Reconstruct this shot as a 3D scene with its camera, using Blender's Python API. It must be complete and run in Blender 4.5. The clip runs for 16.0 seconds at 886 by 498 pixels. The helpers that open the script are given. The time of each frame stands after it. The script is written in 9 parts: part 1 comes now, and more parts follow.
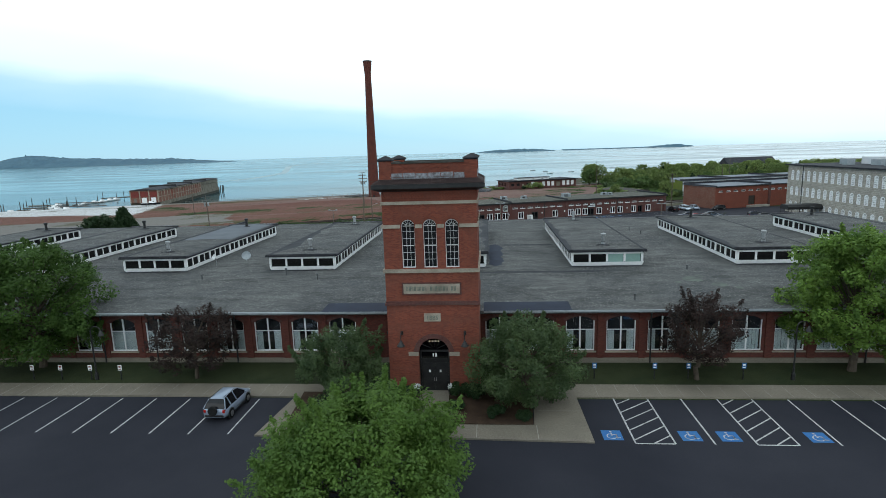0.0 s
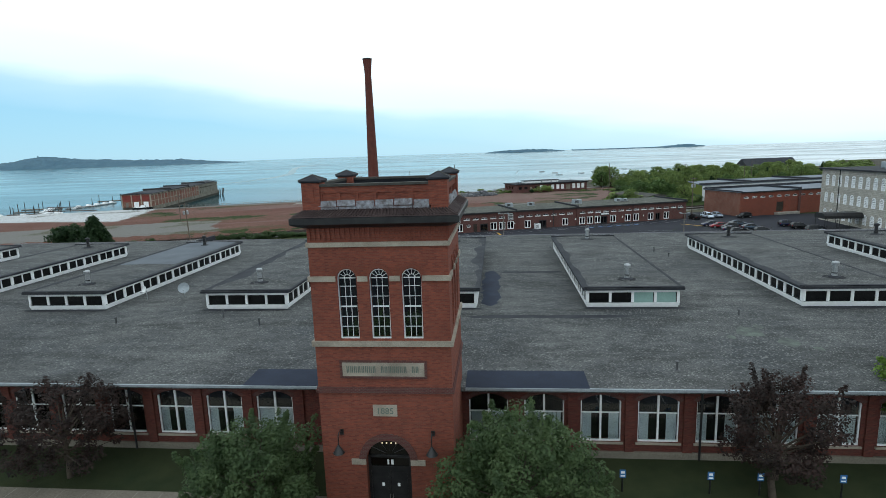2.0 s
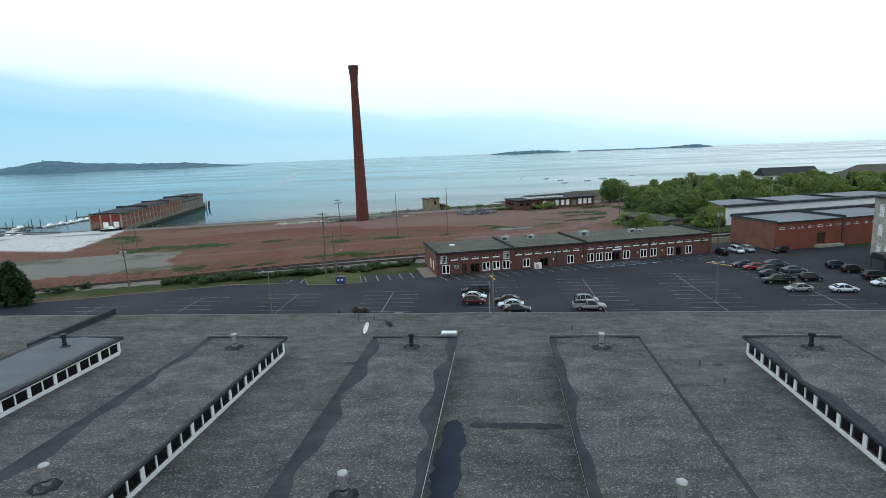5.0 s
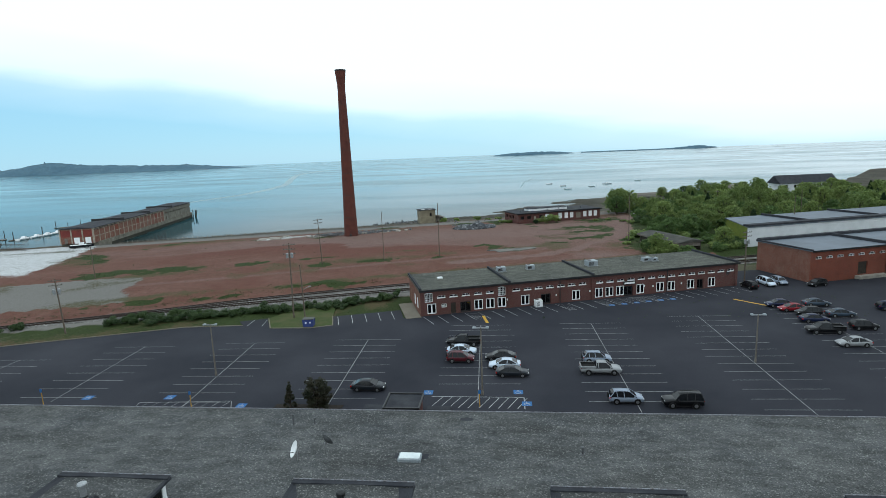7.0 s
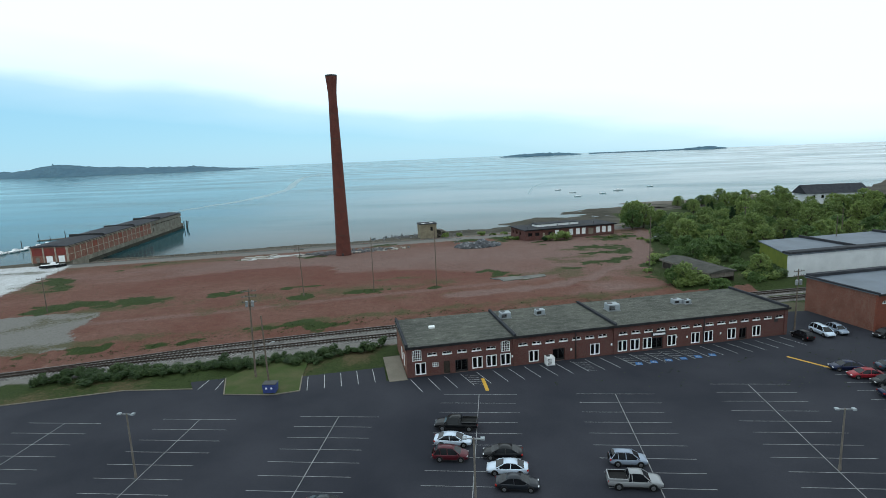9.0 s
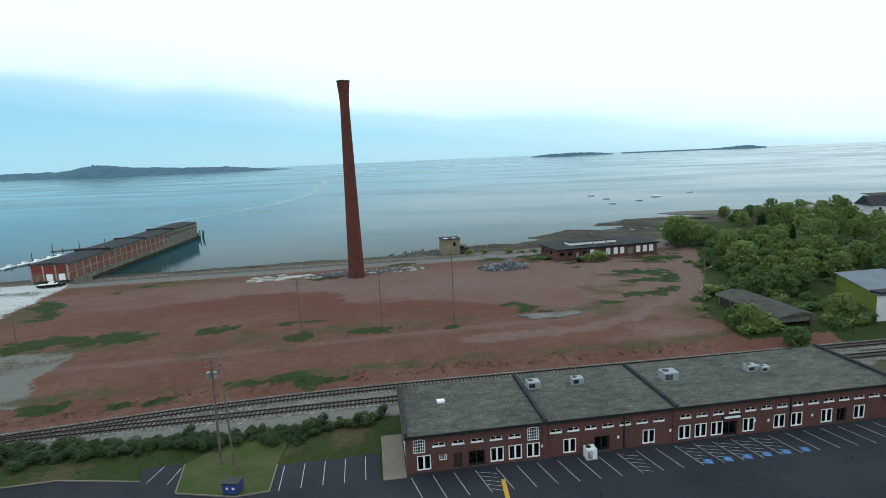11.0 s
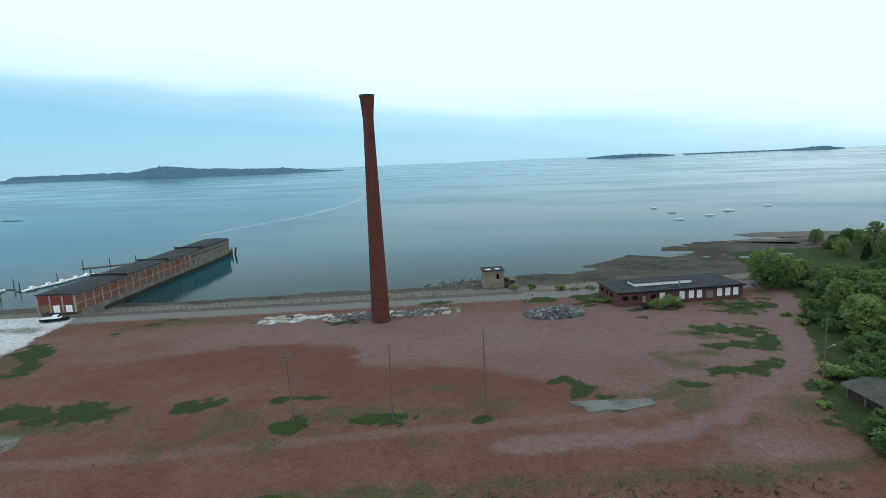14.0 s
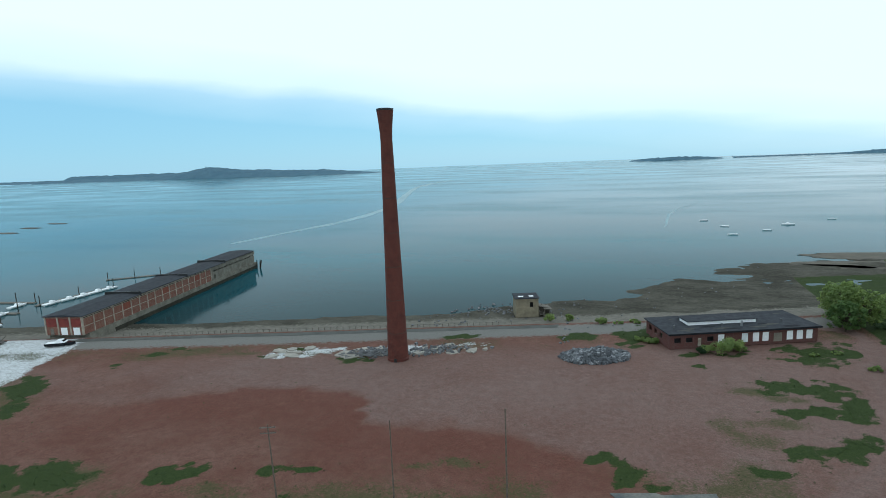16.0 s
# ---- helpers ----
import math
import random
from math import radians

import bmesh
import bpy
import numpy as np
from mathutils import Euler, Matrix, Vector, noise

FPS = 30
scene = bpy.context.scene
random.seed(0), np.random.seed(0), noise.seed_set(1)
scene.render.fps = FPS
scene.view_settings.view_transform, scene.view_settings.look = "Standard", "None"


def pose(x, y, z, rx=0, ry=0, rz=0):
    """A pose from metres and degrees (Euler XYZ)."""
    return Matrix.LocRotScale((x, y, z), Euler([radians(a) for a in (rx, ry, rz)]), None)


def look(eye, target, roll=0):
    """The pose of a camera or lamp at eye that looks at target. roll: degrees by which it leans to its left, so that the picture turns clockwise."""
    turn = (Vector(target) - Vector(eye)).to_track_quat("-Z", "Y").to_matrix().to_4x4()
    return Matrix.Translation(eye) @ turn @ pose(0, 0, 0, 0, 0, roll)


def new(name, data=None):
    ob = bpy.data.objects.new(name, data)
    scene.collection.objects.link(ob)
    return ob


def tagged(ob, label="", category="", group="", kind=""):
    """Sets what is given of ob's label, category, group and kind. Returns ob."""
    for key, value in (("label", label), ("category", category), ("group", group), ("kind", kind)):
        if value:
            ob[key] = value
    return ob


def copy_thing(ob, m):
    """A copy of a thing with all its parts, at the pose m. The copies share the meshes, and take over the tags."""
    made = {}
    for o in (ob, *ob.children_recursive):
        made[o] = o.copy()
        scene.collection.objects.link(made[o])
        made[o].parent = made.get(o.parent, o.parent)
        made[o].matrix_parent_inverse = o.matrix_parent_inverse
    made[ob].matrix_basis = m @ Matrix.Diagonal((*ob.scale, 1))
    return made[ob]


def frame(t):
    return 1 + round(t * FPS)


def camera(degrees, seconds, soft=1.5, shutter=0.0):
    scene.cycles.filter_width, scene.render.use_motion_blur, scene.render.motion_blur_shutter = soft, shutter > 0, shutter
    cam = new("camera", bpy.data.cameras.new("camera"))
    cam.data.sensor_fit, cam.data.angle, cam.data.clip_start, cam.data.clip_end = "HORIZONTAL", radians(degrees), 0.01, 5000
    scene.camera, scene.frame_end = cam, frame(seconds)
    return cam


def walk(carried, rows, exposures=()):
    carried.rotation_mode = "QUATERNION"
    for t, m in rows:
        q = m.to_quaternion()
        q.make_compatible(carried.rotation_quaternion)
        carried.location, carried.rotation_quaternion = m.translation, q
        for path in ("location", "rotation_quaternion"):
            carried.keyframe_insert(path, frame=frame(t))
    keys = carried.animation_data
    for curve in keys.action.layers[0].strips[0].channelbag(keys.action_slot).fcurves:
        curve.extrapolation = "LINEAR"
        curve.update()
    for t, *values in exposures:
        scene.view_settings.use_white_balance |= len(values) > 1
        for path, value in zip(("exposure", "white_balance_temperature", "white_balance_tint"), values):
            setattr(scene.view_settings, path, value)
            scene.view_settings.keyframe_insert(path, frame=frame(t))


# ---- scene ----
cam = camera(77.7, 16.0, 0.75)
PATH = [
    (0, (0.519, 1.753, 20.969), (-1.141, 21.369, 17.438), -1.8),
    (0.5, (0.943, 4.851, 20.95), (-0.787, 24.461, 17.420), -1.9),
    (1, (1.259, 8.237, 20.993), (-0.561, 27.839, 17.463), -1.9),
    (1.5, (1.663, 11.791, 21.187), (-0.307, 31.378, 17.657), -1.9),
    (2, (2.088, 15.552, 21.618), (0.098, 35.141, 18.108), -1.9),
    (2.5, (2.601, 19.4, 22.334), (0.551, 38.984, 18.833), -2.0),
    (3, (3.1, 23.311, 23.19), (1.020, 42.892, 19.690), -2.0),
    (3.5, (3.536, 27.401, 24.193), (1.446, 46.981, 20.693), -2.1),
    (4, (3.984, 31.334, 25.418), (1.854, 50.910, 21.919), -2.2),
    (6.5, (6.587, 53.418, 30.172), (4.317, 72.990, 26.742), -2.2),
    (7, (6.846, 58.239, 31.193), (4.545, 77.806, 27.752), -2.3),
    (7.5, (7.325, 63.247, 32.087), (4.965, 82.810, 28.666), -2.3),
    (8, (7.461, 68.248, 33.155), (5.081, 87.811, 29.745), -2.3),
    (10.5, (7.328, 93.918, 38.672), (4.078, 113.357, 35.272), -2.5),
    (11, (7.31, 99.262, 39.775), (3.710, 118.641, 36.385), -2.5),
    (11.5, (7.265, 104.688, 41.031), (3.174, 123.971, 37.650), -2.4),
    (12, (7.067, 109.8, 41.989), (2.648, 129.016, 38.640), -2.4),
    (12.5, (6.916, 115.134, 43.135), (2.296, 134.304, 39.795), -2.4),
    (13, (6.715, 120.212, 44.482), (1.676, 139.278, 41.153), -2.4),
    (13.5, (6.463, 125.264, 45.644), (1.124, 144.252, 42.334), -2.5),
    (14, (6.006, 130.116, 46.919), (0.566, 149.077, 43.619), -2.5),
    (14.5, (5.579, 135.053, 48.226), (-0.132, 153.936, 44.936), -2.5),
    (15, (5.226, 139.693, 49.685), (-0.844, 158.463, 46.395), -2.5),
    (15.5, (4.706, 144.408, 50.82), (-1.733, 163.064, 47.581), -2.4),
    (16, (4.372, 149.377, 51.827), (-2.400, 167.922, 48.626), -2.3),
]
walk(cam, [(t, look(eye, target, roll)) for t, eye, target, roll in PATH], ((0, -0.10, 6500, 10), (8, -0.13, 6450, 9), (11, -0.16, 6350, 7), (13, -0.19, 6250, 6), (16, -0.25, 6150, 6)))

# ---- light ----
SUN_ELEV, SUN_AZ = 24.0, 205.0          # a veiled sun behind the camera
world = bpy.data.worlds.new("world")
scene.world = world
world.use_nodes = True
wn, wl = world.node_tree.nodes, world.node_tree.links
bg = wn["Background"]
sky = wn.new("ShaderNodeTexSky")
sky.sky_type, sky.sun_disc = "NISHITA", False
sky.sun_elevation, sky.sun_rotation = radians(SUN_ELEV), radians(SUN_AZ)
sky.air_density, sky.dust_density, sky.ozone_density = 1.0, 0.1, 4.0
wtc = wn.new("ShaderNodeTexCoord")
wsep = wn.new("ShaderNodeSeparateXYZ")
wl.new(wtc.outputs["Generated"], wsep.inputs[0])
# a thin veil of cloud over the whole sky, thinnest low in the north-west
wmap = wn.new("ShaderNodeMapping")
wmap.inputs["Scale"].default_value = (1.3, 1.3, 5.0)
wl.new(wtc.outputs["Generated"], wmap.inputs[0])
wnoise = wn.new("ShaderNodeTexNoise")
wnoise.inputs["Scale"].default_value, wnoise.inputs["Detail"].default_value = 1.6, 5.0
wl.new(wmap.outputs[0], wnoise.inputs["Vector"])


def wmath(op, a, b):
    n = wn.new("ShaderNodeMath")
    n.operation = op
    for k, v in enumerate((a, b)):
        if isinstance(v, (int, float)):
            n.inputs[k].default_value = v
        else:
            wl.new(v, n.inputs[k])
    return n.outputs[0]


cover = wmath("ADD", wmath("MULTIPLY", wsep.outputs[2], 5.2), wmath("MULTIPLY", wsep.outputs[0], 0.62))
cover = wmath("ADD", cover, wmath("MULTIPLY", wmath("SUBTRACT", wnoise.outputs["Fac"], 0.5), 0.42))
wramp = wn.new("ShaderNodeValToRGB")
wramp.color_ramp.elements[0].position, wramp.color_ramp.elements[0].color = 0.0, (0.0, 0.0, 0.0, 1)
wramp.color_ramp.elements[1].position, wramp.color_ramp.elements[1].color = 0.58, (1, 1, 1, 1)
for at, amount in ((0.20, 0.27), (0.33, 0.78)):
    wramp.color_ramp.elements.new(at).color = (amount, amount, amount, 1)
wl.new(cover, wramp.inputs[0])
wscale = wn.new("ShaderNodeVectorMath")
wscale.operation = "SCALE"
wscale.inputs["Scale"].default_value = SKY = 0.11
wl.new(sky.outputs[0], wscale.inputs[0])
wmix = wn.new("ShaderNodeMix")
wmix.data_type = "RGBA"
wmix.inputs["B"].default_value = (1.09, 1.27, 1.36, 1)
wl.new(wramp.outputs[0], wmix.inputs["Factor"])
whaze = wn.new("ShaderNodeMix")                 # sea haze cools the low sky
whaze.data_type = "RGBA"
whaze.inputs["Factor"].default_value = 0.72
whaze.inputs["B"].default_value = (0.44, 0.90, 1.20, 1)
wl.new(wscale.outputs[0], whaze.inputs["A"])
wl.new(whaze.outputs["Result"], wmix.inputs["A"])
wl.new(wmix.outputs["Result"], bg.inputs["Color"])
bg.inputs["Strength"].default_value = 1.0

sun = new("sun", bpy.data.lights.new("sun", "SUN"))
sun.data.energy, sun.data.angle, sun.data.color = 0.15, radians(25), (1.0, 0.97, 0.93)
az, el = radians(SUN_AZ), radians(SUN_ELEV)
sun.matrix_world = look((math.sin(az) * math.cos(el) * 50, math.cos(az) * math.cos(el) * 50, math.sin(el) * 50 + 30), (0, 0, 30))
scene.view_settings.exposure = 0.0


# ---- materials ----
def shader(name):
    m = bpy.data.materials.new(name)
    m.use_nodes = True
    return m, m.node_tree, m.node_tree.nodes["Principled BSDF"]


def coords(nt, kind="Object"):
    return nt.nodes.new("ShaderNodeTexCoord").outputs[kind]


def tnoise(nt, vec, scale, detail=4.0, rough=0.55, stretch=None):
    if stretch:
        mp = nt.nodes.new("ShaderNodeMapping")
        mp.inputs["Scale"].default_value = stretch
        nt.links.new(vec, mp.inputs[0])
        vec = mp.outputs[0]
    n = nt.nodes.new("ShaderNodeTexNoise")
    n.inputs["Scale"].default_value, n.inputs["Detail"].default_value, n.inputs["Roughness"].default_value = scale, detail, rough
    nt.links.new(vec, n.inputs["Vector"])
    return n.outputs["Fac"]


def ramp(nt, fac, lo, hi, a=0.0, b=1.0):
    n = nt.nodes.new("ShaderNodeMapRange")
    n.inputs["From Min"].default_value, n.inputs["From Max"].default_value = lo, hi
    n.inputs["To Min"].default_value, n.inputs["To Max"].default_value = a, b
    nt.links.new(fac, n.inputs["Value"])
    return n.outputs["Result"]


def mixc(nt, fac, a, b, mode="MIX"):
    n = nt.nodes.new("ShaderNodeMix")
    n.data_type, n.blend_type = "RGBA", mode
    for key, v in (("Factor", fac), ("A", a), ("B", b)):
        if isinstance(v, (int, float)):
            n.inputs[key].default_value = v
        elif isinstance(v, tuple):
            n.inputs[key].default_value = (*v, 1.0)
        else:
            nt.links.new(v, n.inputs[key])
    return n.outputs["Result"]


def bump(nt, bs, height, strength, dist):
    n = nt.nodes.new("ShaderNodeBump")
    n.inputs["Strength"].default_value, n.inputs["Distance"].default_value = strength, dist
    nt.links.new(height, n.inputs["Height"])
    nt.links.new(n.outputs[0], bs.inputs["Normal"])


def surf(name, c1, c2, big=0.3, fine=8.0, rough=0.8, metal=0.0, relief=0.3, depth=0.01, speck=0.35):
    """A weathered surface: broad stains between two colours, with a fine grain and relief."""
    m, nt, bs = shader(name)
    v = coords(nt)
    c = mixc(nt, ramp(nt, tnoise(nt, v, big, 5), 0.32, 0.68), c1, c2)
    g = tnoise(nt, v, fine, 4, 0.7)
    c = mixc(nt, speck, c, mixc(nt, ramp(nt, g, 0.3, 0.7), (0.15, 0.15, 0.15), (0.85, 0.85, 0.85)), "OVERLAY")
    nt.links.new(c, bs.inputs["Base Color"])
    nt.links.new(ramp(nt, g, 0.3, 0.7, rough - 0.08, min(1.0, rough + 0.08)), bs.inputs["Roughness"])
    bs.inputs["Metallic"].default_value = metal
    bs.inputs["Specular IOR Level"].default_value = 0.5 if rough < 0.7 else 0.15
    bump(nt, bs, g, relief, depth)
    return m


def wall_coords(nt):
    """Upright faces unrolled: along the wall, and up."""
    v = coords(nt)
    sep = nt.nodes.new("ShaderNodeSeparateXYZ")
    nt.links.new(v, sep.inputs[0])
    nrm = nt.nodes.new("ShaderNodeSeparateXYZ")
    nt.links.new(coords(nt, "Normal"), nrm.inputs[0])

    def mth(op, *ins):
        n = nt.nodes.new("ShaderNodeMath")
        n.operation = op
        for k, q in enumerate(ins):
            if isinstance(q, (int, float)):
                n.inputs[k].default_value = q
            else:
                nt.links.new(q, n.inputs[k])
        return n.outputs[0]
    side = mth("GREATER_THAN", mth("ABSOLUTE", nrm.outputs[0]), 0.7)
    along = mth("ADD", mth("MULTIPLY", sep.outputs[0], mth("SUBTRACT", 1.0, side)), mth("MULTIPLY", sep.outputs[1], side))
    cmb = nt.nodes.new("ShaderNodeCombineXYZ")
    nt.links.new(along, cmb.inputs[0])
    nt.links.new(sep.outputs[2], cmb.inputs[1])
    return v, cmb.outputs[0]


def masonry(name, c1, c2, joint, w=0.215, h=0.075, gap=0.01, soot=(0.10, 0.035, 0.025), stain=0.45, wash=None):
    m, nt, bs = shader(name)
    v, u = wall_coords(nt)
    b = nt.nodes.new("ShaderNodeTexBrick")
    b.inputs["Color1"].default_value, b.inputs["Color2"].default_value = (*c1, 1), (*c2, 1)
    b.inputs["Mortar"].default_value = (*joint, 1)
    b.inputs["Scale"].default_value = 1.0
    b.inputs["Brick Width"].default_value, b.inputs["Row Height"].default_value = w, h
    b.inputs["Mortar Size"].default_value, b.inputs["Mortar Smooth"].default_value = gap, 0.2
    nt.links.new(u, b.inputs["Vector"])
    c = b.outputs["Color"]
    c = mixc(nt, ramp(nt, tnoise(nt, v, 0.45, 6, 0.65), 0.45, 0.75, 0.0, stain), c, soot)
    c = mixc(nt, ramp(nt, tnoise(nt, v, 1.3, 4, 0.6, (1, 1, 0.25)), 0.55, 0.8, 0.0, 0.35), c, wash or joint)
    c = mixc(nt, 0.3, c, mixc(nt, tnoise(nt, v, 14.0, 3), (0.2, 0.2, 0.2), (0.8, 0.8, 0.8)), "OVERLAY")
    nt.links.new(c, bs.inputs["Base Color"])
    bs.inputs["Roughness"].default_value, bs.inputs["Specular IOR Level"].default_value = 0.88, 0.2
    inv = nt.nodes.new("ShaderNodeMath")
    inv.operation = "SUBTRACT"
    inv.inputs[0].default_value = 1.0
    nt.links.new(b.outputs["Fac"], inv.inputs[1])
    bump(nt, bs, inv.outputs[0], 0.6, 0.012)
    return m


def glass(name, tint=(0.75, 0.85, 0.85), gloss=1.0):
    m, nt, bs = shader(name)
    nt.nodes.remove(bs)
    fr = nt.nodes.new("ShaderNodeFresnel")
    fr.inputs["IOR"].default_value = 1.5
    tr, gl, mx = (nt.nodes.new("ShaderNodeBsdf" + k) for k in ("Transparent", "Glossy", "Transparent"))
    nt.nodes.remove(mx)
    mx = nt.nodes.new("ShaderNodeMixShader")
    tr.inputs["Color"].default_value = (*tint, 1)
    gl.inputs["Roughness"].default_value = 0.02
    nt.links.new(ramp(nt, fr.outputs[0], 0.0, 1.0, 0.04, gloss), mx.inputs[0])
    nt.links.new(tr.outputs[0], mx.inputs[1])
    nt.links.new(gl.outputs[0], mx.inputs[2])
    nt.links.new(mx.outputs[0], nt.nodes["Material Output"].inputs["Surface"])
    return m


def leafy(name, c1, c2, c3):
    m, nt, bs = shader(name)
    geo = nt.nodes.new("ShaderNodeNewGeometry")
    oi = nt.nodes.new("ShaderNodeObjectInfo")
    c = mixc(nt, geo.outputs["Random Per Island"], c1, c2)
    c = mixc(nt, ramp(nt, tnoise(nt, coords(nt), 0.7, 3), 0.42, 0.65), c, c3)
    c = mixc(nt, ramp(nt, oi.outputs["Random"], 0, 1, 0.0, 0.6), c, c3)
    nt.links.new(c, bs.inputs["Base Color"])
    bs.inputs["Roughness"].default_value = 0.6
    bs.inputs["Specular IOR Level"].default_value = 0.25
    tl = nt.nodes.new("ShaderNodeBsdfTranslucent")
    nt.links.new(c, tl.inputs["Color"])
    mx = nt.nodes.new("ShaderNodeMixShader")
    mx.inputs[0].default_value = 0.42
    nt.links.new(bs.outputs[0], mx.inputs[1])
    nt.links.new(tl.outputs[0], mx.inputs[2])
    nt.links.new(mx.outputs[0], nt.nodes["Material Output"].inputs["Surface"])
    return m


def paint_by_object(name):
    """Car paint: takes the object's own colour."""
    m, nt, bs = shader(name)
    oi = nt.nodes.new("ShaderNodeObjectInfo")
    c = mixc(nt, ramp(nt, tnoise(nt, coords(nt), 1.2, 4), 0.4, 0.7, 0.0, 0.012), oi.outputs["Color"], (0.22, 0.22, 0.22))
    nt.links.new(c, bs.inputs["Base Color"])
    bs.inputs["Roughness"].default_value, bs.inputs["Metallic"].default_value = 0.3, 0.2
    bs.inputs["Specular IOR Level"].default_value = 0.3
    bs.inputs["Coat Weight"].default_value, bs.inputs["Coat Roughness"].default_value = 0.18, 0.06
    return m


def gravel(name, c1, c2, chips, scale, streak=None):
    """Loose chippings: each chip its own tone, with wide dark and pale stains."""
    m, nt, bs = shader(name)
    v = coords(nt)
    vo = nt.nodes.new("ShaderNodeTexVoronoi")
    vo.inputs["Scale"].default_value = scale
    nt.links.new(v, vo.inputs["Vector"])
    c = mixc(nt, ramp(nt, tnoise(nt, v, 0.12, 6, 0.6), 0.35, 0.65), c1, c2)
    if streak:
        c = mixc(nt, ramp(nt, tnoise(nt, v, 0.35, 4, 0.6, streak), 0.48, 0.7, 0, 0.75), c, tuple(q * 0.45 for q in c1))
    sep = nt.nodes.new("ShaderNodeSeparateColor")
    nt.links.new(vo.outputs["Color"], sep.inputs[0])
    c = mixc(nt, ramp(nt, sep.outputs[0], 0.74, 0.97, 0, 0.75), c, chips)
    c = mixc(nt, ramp(nt, sep.outputs[1], 0.0, 0.45, 0.7, 0), c, tuple(q * 0.35 for q in c1))
    c = mixc(nt, 0.55, c, mixc(nt, ramp(nt, tnoise(nt, v, 0.9, 6, 0.7, (0.45, 1.0, 1)), 0.36, 0.64), (0.22, 0.22, 0.22), (0.72, 0.72, 0.72)), "OVERLAY")
    nt.links.new(c, bs.inputs["Base Color"])
    bs.inputs["Roughness"].default_value, bs.inputs["Specular IOR Level"].default_value = 0.92, 0.15
    bump(nt, bs, vo.outputs["Distance"], 0.7, 0.03)
    return m


M_BRICK = masonry("red brick", (0.262, 0.075, 0.046), (0.165, 0.048, 0.033), (0.175, 0.080, 0.060), gap=0.008)
M_BRICK_OLD = masonry("dull brick", (0.132, 0.050, 0.044), (0.088, 0.036, 0.033), (0.125, 0.085, 0.075), stain=0.55)
M_BRICK_STACK = masonry("stack brick", (0.150, 0.042, 0.030), (0.085, 0.025, 0.02), (0.12, 0.055, 0.044), soot=(0.05, 0.02, 0.018), stain=0.7)
M_BRICK_PIER = masonry("weathered pier brick", (0.215, 0.085, 0.058), (0.155, 0.060, 0.045), (0.22, 0.155, 0.12), wash=(0.27, 0.20, 0.155), stain=0.5)
M_GRANITE = masonry("granite", (0.46, 0.43, 0.375), (0.35, 0.325, 0.285), (0.20, 0.185, 0.16), w=0.9, h=0.42, gap=0.025, soot=(0.12, 0.11, 0.10), stain=0.35)
M_STONE = surf("sandstone trim", (0.40, 0.35, 0.285), (0.24, 0.205, 0.165), 0.8, 20, 0.85, relief=0.3, depth=0.01)
M_CONC = surf("concrete", (0.36, 0.33, 0.29), (0.25, 0.23, 0.20), 0.5, 12, 0.9, relief=0.3)
M_PAVE = surf("pavement concrete", (0.21, 0.185, 0.148), (0.16, 0.142, 0.115), 0.35, 9, 0.92, relief=0.2)
M_ROOF = gravel("roof gravel", (0.112, 0.114, 0.112), (0.064, 0.068, 0.072), (0.225, 0.225, 0.215), 11.5, (0.25, 1.2, 1))
M_ROOF2 = gravel("grey-green roof gravel", (0.10, 0.102, 0.085), (0.07, 0.073, 0.063), (0.20, 0.197, 0.18), 8.0)
M_WETMEMB = surf("wet roof membrane", (0.005, 0.007, 0.014), (0.016, 0.019, 0.030), 0.35, 6, 0.62, relief=0.15)
M_MEMB = surf("dark roof membrane", (0.026, 0.028, 0.034), (0.048, 0.050, 0.057), 0.6, 7, 0.85, relief=0.15)
M_BLUE = surf("blue-grey membrane", (0.026, 0.034, 0.056), (0.017, 0.022, 0.038), 0.5, 6, 0.75, relief=0.1)
M_WHITE = surf("white painted wood", (0.84, 0.85, 0.85), (0.74, 0.75, 0.75), 1.5, 15, 0.55, relief=0.1, speck=0.12)
M_BLACK = surf("black metal", (0.015, 0.015, 0.017), (0.03, 0.03, 0.03), 2, 20, 0.45, 0.3, 0.1)
M_TILE = surf("slate tiles", (0.036, 0.024, 0.024), (0.06, 0.042, 0.04), 2.0, 20, 0.7, relief=0.3)
M_FLASH = surf("worn lead flashing", (0.27, 0.285, 0.32), (0.09, 0.075, 0.075), 5.5, 10, 0.6, relief=0.3)
M_ASPH = surf("asphalt", (0.0162, 0.0175, 0.0250), (0.0295, 0.0305, 0.0395), 0.09, 18, 0.9, relief=0.25, depth=0.006, speck=0.3)
M_ASPH_OLD = surf("worn asphalt", (0.0195, 0.021, 0.0285), (0.037, 0.038, 0.047), 0.06, 10, 0.88, relief=0.25, depth=0.006, speck=0.4)
M_LINE = surf("road marking white", (0.52, 0.52, 0.52), (0.28, 0.28, 0.28), 3.0, 14, 0.8, relief=0.1)
M_LINE_OLD = surf("worn road marking", (0.34, 0.34, 0.34), (0.16, 0.16, 0.165), 1.2, 14, 0.85, relief=0.1)
M_YEL = surf("yellow marking", (0.62, 0.36, 0.05), (0.45, 0.26, 0.05), 3.0, 14, 0.8, relief=0.1)
M_HANDI = surf("blue marking", (0.03, 0.13, 0.36), (0.045, 0.15, 0.32), 3.0, 14, 0.7, relief=0.1)
M_GRASS = surf("lawn", (0.022, 0.032, 0.014), (0.036, 0.044, 0.019), 0.6, 30, 0.95, relief=0.6, depth=0.03)
